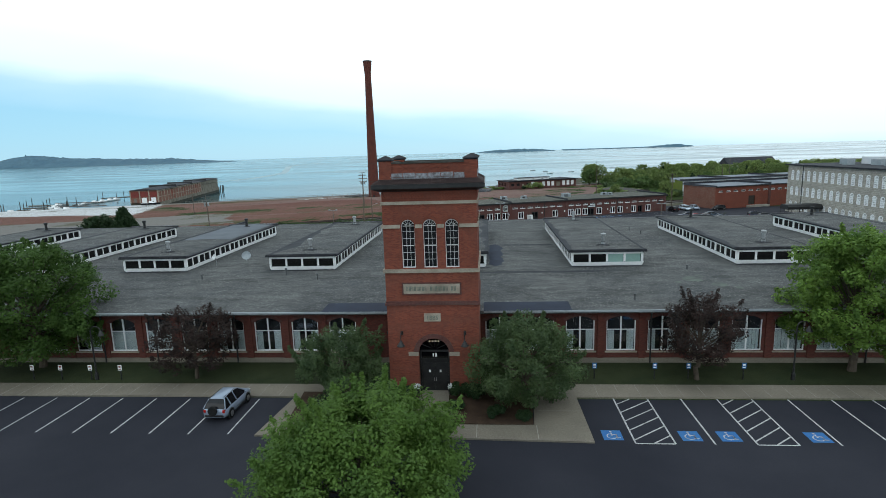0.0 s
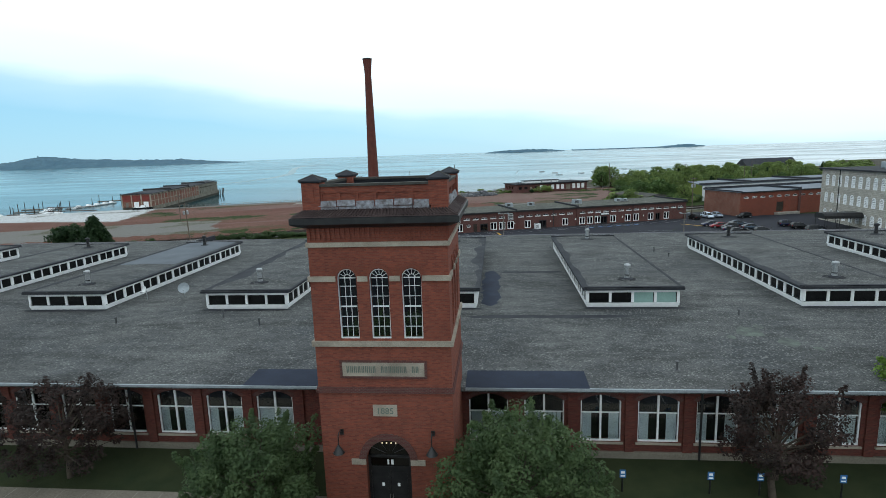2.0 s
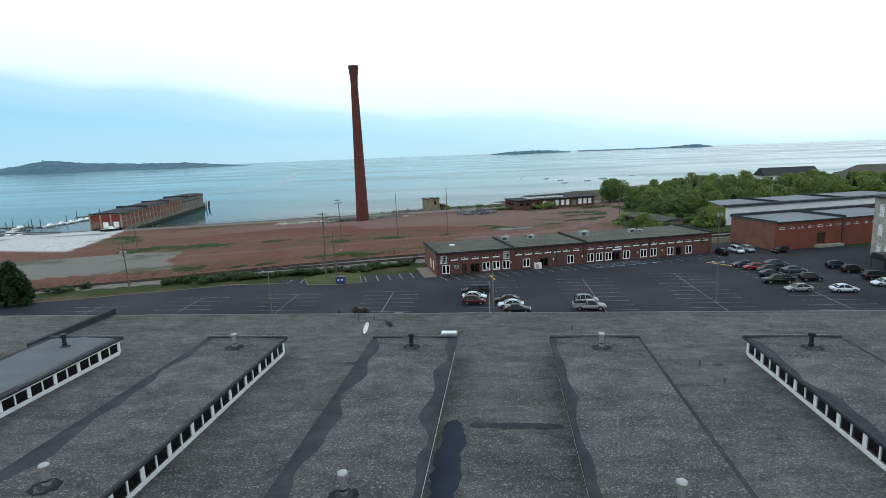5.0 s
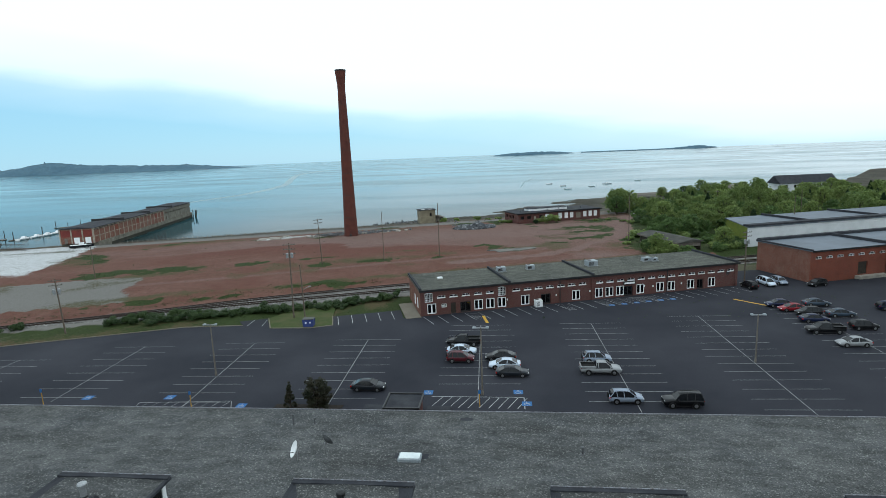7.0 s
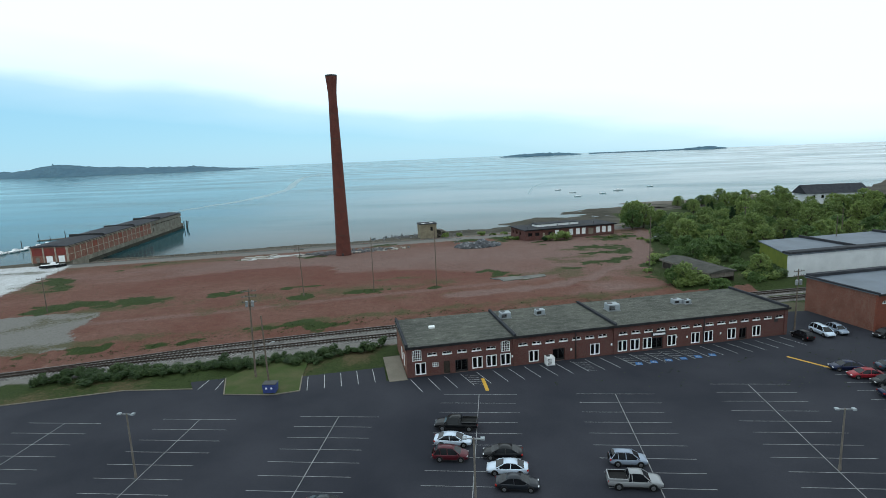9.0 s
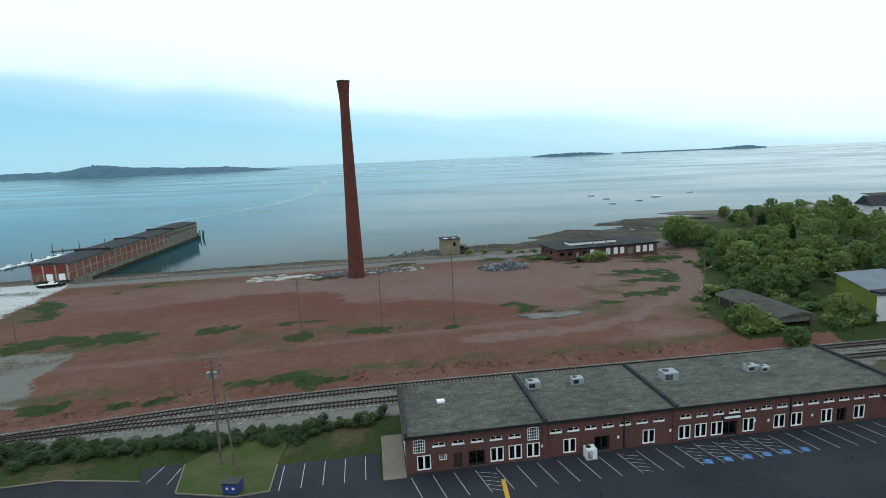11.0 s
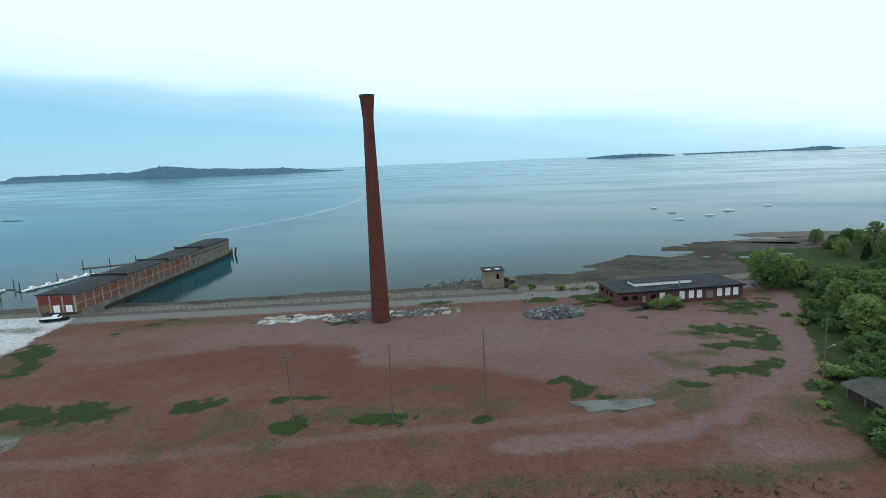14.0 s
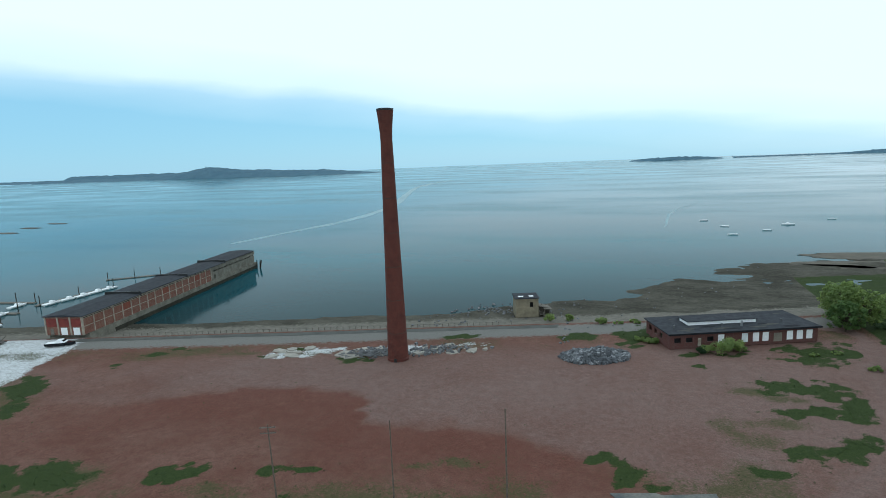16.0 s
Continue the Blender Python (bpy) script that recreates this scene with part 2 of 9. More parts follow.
M_VERGE = surf("patchy verge", (0.040, 0.066, 0.016), (0.080, 0.082, 0.036), 0.28, 9, 0.95, relief=0.6, depth=0.03)
M_MULCH = surf("bark mulch", (0.045, 0.028, 0.02), (0.07, 0.045, 0.03), 1.5, 25, 0.95, relief=0.8, depth=0.03)
M_MULCHDARK = surf("wet mulch", (0.020, 0.016, 0.014), (0.036, 0.028, 0.023), 1.5, 25, 0.95, relief=0.8, depth=0.03)
M_BALLAST = gravel("ballast", (0.17, 0.158, 0.148), (0.12, 0.11, 0.104), (0.32, 0.30, 0.285), 3.5)
M_RAIL = surf("rusty rail", (0.045, 0.03, 0.024), (0.075, 0.055, 0.045), 3, 20, 0.55, 0.6, 0.2)
M_TIE = surf("old sleepers", (0.03, 0.024, 0.021), (0.06, 0.048, 0.042), 2, 12, 0.9, relief=0.5)
M_WOODPOLE = surf("weathered pole", (0.17, 0.135, 0.105), (0.10, 0.08, 0.065), 2, 14, 0.9, relief=0.4)
M_GREYWOOD = surf("grey timber", (0.20, 0.18, 0.155), (0.12, 0.105, 0.09), 2, 14, 0.9, relief=0.4)
M_DARKWOOD = surf("wet black timber", (0.03, 0.026, 0.022), (0.06, 0.05, 0.04), 2, 14, 0.8, relief=0.4)
M_BARK = surf("bark", (0.10, 0.08, 0.062), (0.06, 0.047, 0.038), 3, 12, 0.95, relief=0.8, depth=0.03)
M_GREEN = leafy("green leaves", (0.125, 0.215, 0.040), (0.21, 0.335, 0.066), (0.075, 0.145, 0.028))
M_DEEPGRN = leafy("deep green maple leaves", (0.072, 0.135, 0.026), (0.115, 0.20, 0.040), (0.046, 0.096, 0.020))
M_DARKGRN = leafy("dark shrub leaves", (0.03, 0.062, 0.022), (0.048, 0.085, 0.03), (0.02, 0.045, 0.018))
M_OLIVE = leafy("grey-green leaves", (0.115, 0.19, 0.058), (0.18, 0.27, 0.085), (0.070, 0.125, 0.040))
M_PURPLE = leafy("purple leaves", (0.04, 0.026, 0.023), (0.075, 0.042, 0.035), (0.026, 0.02, 0.018))
M_WOODS = leafy("woodland leaves", (0.20, 0.275, 0.075), (0.34, 0.41, 0.135), (0.12, 0.18, 0.055))
M_TUFT = leafy("grass blades", (0.030, 0.053, 0.013), (0.056, 0.080, 0.024), (0.022, 0.040, 0.010))
# mill-front brick: the shade under the eaves is put into its darker colour
M_BRICK_SHADED = masonry("shaded mill brick", (0.150, 0.044, 0.033), (0.09, 0.028, 0.023), (0.10, 0.052, 0.042), gap=0.008)
M_FELT = surf("old roofing felt", (0.082, 0.079, 0.070), (0.048, 0.046, 0.041), 0.5, 5, 0.9, relief=0.3)
M_GLASS = glass("window glass", (0.90, 0.93, 0.94))
M_PITCH = surf("black roofing pitch", (0.011, 0.012, 0.015), (0.024, 0.024, 0.027), 0.8, 7, 0.9, relief=0.2)
M_VENT = surf("weathered vent metal", (0.13, 0.135, 0.14), (0.07, 0.07, 0.073), 2.0, 14, 0.6, 0.4, 0.1)
M_PATCHED = surf("pale roofing sheet", (0.115, 0.13, 0.15), (0.085, 0.095, 0.11), 0.4, 6, 0.7, relief=0.15)
M_TINT = glass("dark glass", (0.10, 0.11, 0.12), 0.9)
# near-black colour stands in for the dimness of unlit rooms
M_DARKROOM = surf("interior darkened in colour", (0.02, 0.02, 0.022), (0.03, 0.03, 0.03), 0.5, 4, 0.9)
M_BLIND = surf("pale blinds", (0.72, 0.77, 0.77), (0.55, 0.60, 0.61), 0.9, 6, 0.8, relief=0.1, speck=0.15)
M_PAINT = paint_by_object("car paint")
M_TYRE = surf("rubber", (0.012, 0.012, 0.012), (0.02, 0.02, 0.02), 3, 20, 0.85)
M_RIM = surf("alloy", (0.45, 0.45, 0.46), (0.35, 0.35, 0.36), 3, 20, 0.35, 0.9, 0.05, speck=0.1)
M_TAIL = surf("red lamp lens", (0.4, 0.015, 0.012), (0.32, 0.012, 0.01), 3, 20, 0.2, relief=0.02, speck=0.05)
M_HEADL = surf("clear lamp lens", (0.65, 0.66, 0.68), (0.55, 0.56, 0.58), 3, 20, 0.15, relief=0.02, speck=0.05)
M_GALV = surf("galvanised metal", (0.42, 0.43, 0.44), (0.30, 0.31, 0.32), 1.5, 14, 0.45, 0.7, 0.1)
M_HVAC = surf("painted unit casing", (0.34, 0.375, 0.40), (0.25, 0.28, 0.30), 1.5, 14, 0.55, 0.2, 0.1)
M_ROCK = surf("grey broken rock", (0.20, 0.20, 0.205), (0.10, 0.10, 0.105), 0.5, 5, 0.9, relief=0.7, depth=0.05)
M_METALROOF = surf("pale metal roofing", (0.125, 0.15, 0.185), (0.085, 0.105, 0.13), 0.15, 6, 0.6, 0.2, 0.1, speck=0.15)
M_WHITEWALL = surf("white painted block", (0.66, 0.68, 0.70), (0.56, 0.58, 0.60), 0.3, 8, 0.75, relief=0.15, speck=0.15)
M_LIME = surf("lime green wall", (0.15, 0.18, 0.03), (0.11, 0.14, 0.03), 0.5, 8, 0.8, relief=0.15)
M_REDPANEL = surf("red painted panel", (0.22, 0.05, 0.04), (0.14, 0.038, 0.034), 0.6, 10, 0.75, relief=0.2)
# far land: the blue of distance haze is mixed into its base colour
M_FARLAND_HAZED = surf("wooded shore with haze blue", (0.07, 0.135, 0.185), (0.09, 0.16, 0.205), 0.02, 0.1, 0.95, relief=0.0, speck=0.4)
M_MUDDY = surf("tidal weed and mud", (0.085, 0.075, 0.06), (0.13, 0.11, 0.085), 0.12, 2.5, 0.75, relief=0.5, depth=0.05)
M_RELIEF = surf("verdigris lettering", (0.17, 0.20, 0.165), (0.11, 0.135, 0.115), 2, 14, 0.7)
M_GREENPAD = surf("pale green stain", (0.130, 0.150, 0.130), (0.075, 0.080, 0.076), 1.6, 12, 0.9)
M_BLUEBIN = surf("blue painted steel", (0.035, 0.06, 0.22), (0.03, 0.05, 0.17), 1.0, 10, 0.5)


def ground_material():
    """Bare red earth, with grass, pale dust, white gravel, sand and mud where the ground's own layers say so."""
    m, nt, bs = shader("ground")
    v = coords(nt)

    def layer(key):
        a = nt.nodes.new("ShaderNodeAttribute")
        a.attribute_name = key
        return a.outputs["Fac"]
    n1, n2, n3, n4 = tnoise(nt, v, 0.07, 8, 0.7), tnoise(nt, v, 0.5, 8, 0.72), tnoise(nt, v, 2.4, 6, 0.75), tnoise(nt, v, 9.0, 4, 0.7)
    g1, g2, g3 = ramp(nt, tnoise(nt, v, 0.8, 9, 0.85), 0.34, 0.66), ramp(nt, tnoise(nt, v, 2.0, 8, 0.85), 0.34, 0.66), ramp(nt, tnoise(nt, v, 4.5, 5, 0.8), 0.36, 0.64)
    c = mixc(nt, ramp(nt, n1, 0.38, 0.62), (0.126, 0.057, 0.042), (0.158, 0.084, 0.065))
    c = mixc(nt, ramp(nt, n2, 0.44, 0.62, 0, 0.5), c, (0.104, 0.043, 0.033))

    def lay(c, key, colour, lo=0.42, hi=0.58, ragged=0.6, most=1.0, grain=None):
        s = nt.nodes.new("ShaderNodeMath")
        s.operation = "MULTIPLY_ADD"
        nt.links.new(grain or g1, s.inputs[0])
        s.inputs[1].default_value = ragged
        nt.links.new(layer(key), s.inputs[2])
        return mixc(nt, ramp(nt, s.outputs[0], lo + ragged / 2, hi + ragged / 2, 0, most), c, colour)
    c = lay(c, "dark", (0.116, 0.042, 0.031), 0.05, 0.9, 0.5, 0.6)
    c = lay(c, "pale", mixc(nt, ramp(nt, n2, 0.35, 0.65), (0.158, 0.098, 0.085), (0.182, 0.125, 0.110)), 0.1, 0.9, 0.45, 0.85)
    # loose pebbles, clods and small dark weeds
    c = mixc(nt, 0.3, c, mixc(nt, g1, (0.28, 0.28, 0.28), (0.70, 0.70, 0.70)), "OVERLAY")
    c = mixc(nt, 0.6, c, mixc(nt, g3, (0.22, 0.22, 0.22), (0.76, 0.76, 0.76)), "OVERLAY")
    c = mixc(nt, ramp(nt, g2, 0.80, 1.0, 0, 0.5), c, (0.24, 0.18, 0.155))
    c = mixc(nt, ramp(nt, g2, 0.0, 0.16, 0.6, 0), c, (0.058, 0.036, 0.026))
    c = lay(c, "grey", mixc(nt, ramp(nt, n3, 0.3, 0.7), (0.13, 0.122, 0.112), (0.20, 0.19, 0.175)))
    c = lay(c, "sand", mixc(nt, ramp(nt, n2, 0.35, 0.65), (0.19, 0.172, 0.145), (0.115, 0.104, 0.088)))
    c = lay(c, "mud", mixc(nt, ramp(nt, mixc(nt, 0.5, g1, ramp(nt, tnoise(nt, v, 0.07, 9, 0.75, (0.7, 1.3, 1)), 0.4, 0.64)), 0.2, 0.9), (0.034, 0.031, 0.023), (0.112, 0.102, 0.082)), ragged=0.9)
    c = lay(c, "white", mixc(nt, ramp(nt, mixc(nt, 0.5, g1, g2), 0.42, 0.72), (0.56, 0.57, 0.58), (0.25, 0.24, 0.225)), ragged=0.7)
    c = lay(c, "thin", mixc(nt, ramp(nt, n3, 0.35, 0.65), (0.044, 0.050, 0.019), (0.092, 0.078, 0.040)), 0.36, 0.76, 1.5, 0.85, g2)
    c = lay(c, "grass", mixc(nt, g3, (0.015, 0.027, 0.008), (0.050, 0.068, 0.021)), 0.40, 0.62, 0.95, 1.0, mixc(nt, 0.5, g1, g2))
    nt.links.new(c, bs.inputs["Base Color"])
    bs.inputs["Roughness"].default_value, bs.inputs["Specular IOR Level"].default_value = 0.95, 0.1
    bump(nt, bs, mixc(nt, 0.5, n3, n4), 0.7, 0.12)
    return m


def water_material():
    m, nt, bs = shader("sea water")
    v = coords(nt)
    broad = tnoise(nt, v, 0.009, 4, 0.6, (0.35, 1.0, 1.0))
    c = mixc(nt, ramp(nt, broad, 0.35, 0.65), (0.006, 0.072, 0.096), (0.014, 0.115, 0.142))
    sep = nt.nodes.new("ShaderNodeSeparateXYZ")        # brownish shallows along the beach
    nt.links.new(v, sep.inputs[0])
    off = nt.nodes.new("ShaderNodeMath")
    off.operation = "MULTIPLY_ADD"
    nt.links.new(sep.outputs[0], off.inputs[0])
    off.inputs[1].default_value = -0.33
    nt.links.new(sep.outputs[1], off.inputs[2])
    rng_ = nt.nodes.new("ShaderNodeMapRange")
    rng_.inputs["From Min"].default_value, rng_.inputs["From Max"].default_value = 350.0, 480.0
    nt.links.new(off.outputs[0], rng_.inputs["Value"])
    c = mixc(nt, rng_.outputs["Result"], (0.012, 0.038, 0.043), c)
    nt.links.new(c, bs.inputs["Base Color"])
    nt.links.new(ramp(nt, broad, 0.35, 0.65, 0.05, 0.20), bs.inputs["Roughness"])
    bs.inputs["Specular Tint"].default_value = (0.44, 0.92, 1.0, 1)
    bs.inputs["IOR"].default_value = 1.09          # wind-ruffled: reflects less than a flat sheet
    bump(nt, bs, tnoise(nt, v, 0.5, 3, 0.6, (0.6, 1.4, 1)), 0.10, 0.12)
    return m


M_GROUND, M_SEA = ground_material(), water_material()


# ---- mesh helpers ----
def bx(bm, x0, x1, y0, y1, z0, z1, m=None):
    vs = [bm.verts.new(p) for p in ((x0, y0, z0), (x1, y0, z0), (x1, y1, z0), (x0, y1, z0), (x0, y0, z1), (x1, y0, z1), (x1, y1, z1), (x0, y1, z1))]
    for f in ((3, 2, 1, 0), (4, 5, 6, 7), (0, 1, 5, 4), (1, 2, 6, 5), (2, 3, 7, 6), (3, 0, 4, 7)):
        bm.faces.new([vs[k] for k in f])
    if m is not None:
        bmesh.ops.transform(bm, matrix=m, verts=vs)
    return vs


def prism(bm, outline, y0, y1, m=None):
    """An outline in x and z, drawn out from y0 to y1."""
    a = [bm.verts.new((x, y0, z)) for x, z in outline]
    b = [bm.verts.new((x, y1, z)) for x, z in outline]
    n = len(a)
    bm.faces.new(a)
    bm.faces.new(b[::-1])
    for k in range(n):
        bm.faces.new((a[k], b[k], b[(k + 1) % n], a[(k + 1) % n]))
    if m is not None:
        bmesh.ops.transform(bm, matrix=m, verts=a + b)


def tube(bm, p, q, r0, r1=None, sides=8):
    """A tapered round bar from p to q."""
    p, q = Vector(p), Vector(q)
    r1 = r0 if r1 is None else r1
    rot = (q - p).to_track_quat("Z", "Y").to_matrix()
    rings = []
    for c, r in ((p, r0), (q, r1)):
        rings.append([bm.verts.new(c + rot @ Vector((r * math.cos(2 * math.pi * k / sides), r * math.sin(2 * math.pi * k / sides), 0))) for k in range(sides)])
    for k in range(sides):
        bm.faces.new((rings[0][k], rings[0][(k + 1) % sides], rings[1][(k + 1) % sides], rings[1][k]))
    bm.faces.new(rings[0][::-1])
    bm.faces.new(rings[1])


def lathe(bm, profile, sides=24, m=None):
    """A profile of (radius, z) turned about z."""
    rings = [[bm.verts.new((r * math.cos(2 * math.pi * k / sides), r * math.sin(2 * math.pi * k / sides), z)) for k in range(sides)] for r, z in profile]
    for a, b in zip(rings, rings[1:]):
        for k in range(sides):
            bm.faces.new((a[k], a[(k + 1) % sides], b[(k + 1) % sides], b[k]))
    bm.faces.new(rings[0][::-1])
    bm.faces.new(rings[-1])
    if m is not None:
        bmesh.ops.transform(bm, matrix=m, verts=[v for r in rings for v in r])


def mesh_of(name, bm, material, bevel=0.0):
    if bevel:
        bmesh.ops.bevel(bm, geom=list(bm.edges), offset=bevel, segments=1, affect="EDGES", profile=0.5)
    bmesh.ops.recalc_face_normals(bm, faces=bm.faces)
    me = bpy.data.meshes.new(name)
    bm.to_mesh(me)
    bm.free()
    for mm in (material if isinstance(material, (list, tuple)) else [material]):
        me.materials.append(mm)
    return me


def part(name, bm, material, parent, label="", bevel=0.0, m=None):
    ob = new(name, bm if isinstance(bm, bpy.types.Mesh) else mesh_of(name, bm, material, bevel))
    ob.parent = parent
    if m is not None:
        ob.matrix_basis = m
    return tagged(ob, label)


def thing(name, m, label, category, group="", kind=""):
    ob = new(name)
    ob.matrix_basis = m
    return tagged(ob, label, category, group, kind)


def solid(name, bm, material, label, category, m=None, kind="", group="", bevel=0.0):
    ob = new(name, mesh_of(name, bm, material, bevel))
    if m is not None:
        ob.matrix_basis = m
    return tagged(ob, label, category, group, kind)


def box(*a):
    bm = bmesh.new()
    bx(bm, *a)
    return bm


def boxes(*rows):
    bm = bmesh.new()
    for r in rows:
        bx(bm, *r)
    return bm


def arch(cx, w, spring, rise, n=8):
    """Points of an arch from left to right; a rise of half the width makes it round."""
    h = w / 2
    r = (h * h + rise * rise) / (2 * rise)
    a = math.asin(min(1.0, h / r))
    if rise > h:
        a = math.pi - a
    return [(cx + r * math.sin(-a + 2 * a * k / n), spring + rise - r + r * math.cos(-a + 2 * a * k / n)) for k in range(n + 1)]


def holed_wall(bm, x0, x1, z0, z1, thick, holes, m=None):
    """A wall along x, its face at y = 0, with openings (centre, width, sill, spring, rise) cut right through."""
    x = x0
    for cx, w, zb, zs, rise in sorted(holes):
        a, b = cx - w / 2, cx + w / 2
        if a - x > 0.001:
            bx(bm, x, a, 0, thick, z0, z1, m)
        if zb - z0 > 0.001:
            bx(bm, a, b, 0, thick, z0, zb, m)
        low = arch(cx, w, zs, rise) if rise > 0 else [(a, zs), (b, zs)]
        low[0], low[-1] = (a, zs), (b, zs)
        for p, q in zip(low, low[1:]):
            prism(bm, [p, q, (q[0], z1), (p[0], z1)], 0, thick, m)
        x = b
    if x1 - x > 0.001:
        bx(bm, x, x1, 0, thick, z0, z1, m)
    bmesh.ops.remove_doubles(bm, verts=bm.verts, dist=0.0005)


def hole_outline(cx, w, zb, zs, rise, n=10):
    top = arch(cx, w, zs, rise, n) if rise > 0 else [(cx - w / 2, zs), (cx + w / 2, zs)]
    top[0], top[-1] = (cx - w / 2, zs), (cx + w / 2, zs)
    return [(cx - w / 2, zb)] + top + [(cx + w / 2, zb)]


def rim(bm, outline, inset, y0, y1, centre):
    """A frame that follows an outline, inset towards the centre."""
    inner = []
    for x, z in outline:
        d = Vector((centre[0] - x, centre[1] - z))
        sx = inset if abs(d.x) > 1e-6 else 0
        k = Vector((math.copysign(sx, d.x), math.copysign(inset, d.y)))
        if d.length > 0 and z > centre[1]:
            k = d.normalized() * inset * 1.15
        inner.append((x + k.x, z + k.y))
    n = len(outline)
    for k in range(n):
        prism(bm, [outline[k], outline[(k + 1) % n], inner[(k + 1) % n], inner[k]], y0, y1)


def profile_mass(bm, sections):
    """Rings of equal length joined into a closed body."""
    rings = [[bm.verts.new(p) for p in s] for s in sections]
    n = len(rings[0])
    for a, b in zip(rings, rings[1:]):
        for k in range(n):
            bm.faces.new((a[k], a[(k + 1) % n], b[(k + 1) % n], b[k]))
    bm.faces.new(rings[0][::-1])
    bm.faces.new(rings[-1])


# ---- ground, sea and far shores ----
FRONT, LOT, SEA = 2.4, -0.5, -4.3
SHORE = ((-400, 356), (-60, 355), (-20, 365), (8, 387), (29, 411), (60, 427), (150, 432), (300, 520), (900, 900))
FALL = ((100, -0.55), (188, -0.6), (196, -0.55), (202, 0.1), (240, 0.25), (275, -0.5), (300, -1.3), (326, -1.8), (331, -2.1), (334, -3.0))


def lerp_table(table, x):
    for (a, p), (b, q) in zip(table, table[1:]):
        if x <= b:
            return p + (q - p) * max(0.0, (x - a) / (b - a))
    return table[-1][1]


def lie(x, y):
    """The ground's height. Roads, tracks and field fall towards the sea."""
    if y < 98:
        return FRONT
    if y < 108:
        return FRONT + (LOT - FRONT - 0.03) * (y - 98) / 10
    v = y - 0.33 * x
    vs = lerp_table(SHORE, x)
    if v <= 334:
        z = lerp_table(FALL, v) if v > 160 else LOT - 0.03
        k = min(1.0, max(0.0, (v - 160) / 20))
        z = (LOT - 0.03) * (1 - k) + z * k
    else:
        u = (v - 334) / max(1.0, vs - 334)
        z = -3.0 + (SEA + 3.28) * min(1.0, u / 0.3) - 0.28 * max(0.0, u - 0.3) / 0.7
        z = max(z, SEA - 2.5) if u < 1 else max(SEA - 0.02 * (v - vs), SEA - 2.5)
    if 200 < v < 330:
        z += 0.18 * noise.noise((x * 0.05, y * 0.05, 0)) + 0.05 * noise.noise((x * 0.3, y * 0.3, 3))
    if v > 336:
        k = min(1.0, (v - 336) / 10) * min(1.0, max(0.25, (vs - 334) / 70))
        z += k * (0.34 * noise.noise((x * 0.022, y * 0.05, 7)) + 0.20 * noise.noise((x * 0.07, y * 0.14, 2)) + 0.09 * noise.noise((x * 0.25, y * 0.4, 4)))
    return z


def waves(x, y, size, seed, octaves=4, gain=0.55):
    """Smooth random relief about 0, for whole arrays; size is the width of its broadest lumps."""
    total, amp, norm = np.zeros_like(x, dtype=float), 1.0, 0.0
    for k in range(octaves):
        u, w = x / size + 17.3 * k + seed * 3.7, y / size - 9.1 * k + seed * 5.3
        i, j = np.floor(u), np.floor(w)
        fu, fw = u - i, w - j
        fu, fw = fu * fu * (3 - 2 * fu), fw * fw * (3 - 2 * fw)

        def corner(p, q):
            h = np.sin(p * 127.1 + q * 311.7 + seed * 74.7) * 43758.5453
            return h - np.floor(h)
        total += amp * ((corner(i, j) * (1 - fu) + corner(i + 1, j) * fu) * (1 - fw) + (corner(i, j + 1) * (1 - fu) + corner(i + 1, j + 1) * fu) * fw - 0.5)
        norm, amp, size = norm + amp, amp * gain, size * 0.5
    return 2 * total / norm


def step(lo, hi, x):
    k = np.clip((x - lo) / (hi - lo), 0, 1)
    return k * k * (3 - 2 * k)


def blob(x, y, cx, cy, rx, ry, turn=18.0):
    """1 inside an ellipse, falling to 0 a little way outside it."""
    c, s = math.cos(radians(turn)), math.sin(radians(turn))
    u, w = (x - cx) * c + (y - cy) * s, -(x - cx) * s + (y - cy) * c
    return np.clip(1.55 - np.sqrt((u / rx) ** 2 + (w / ry) ** 2), 0, 1.2)


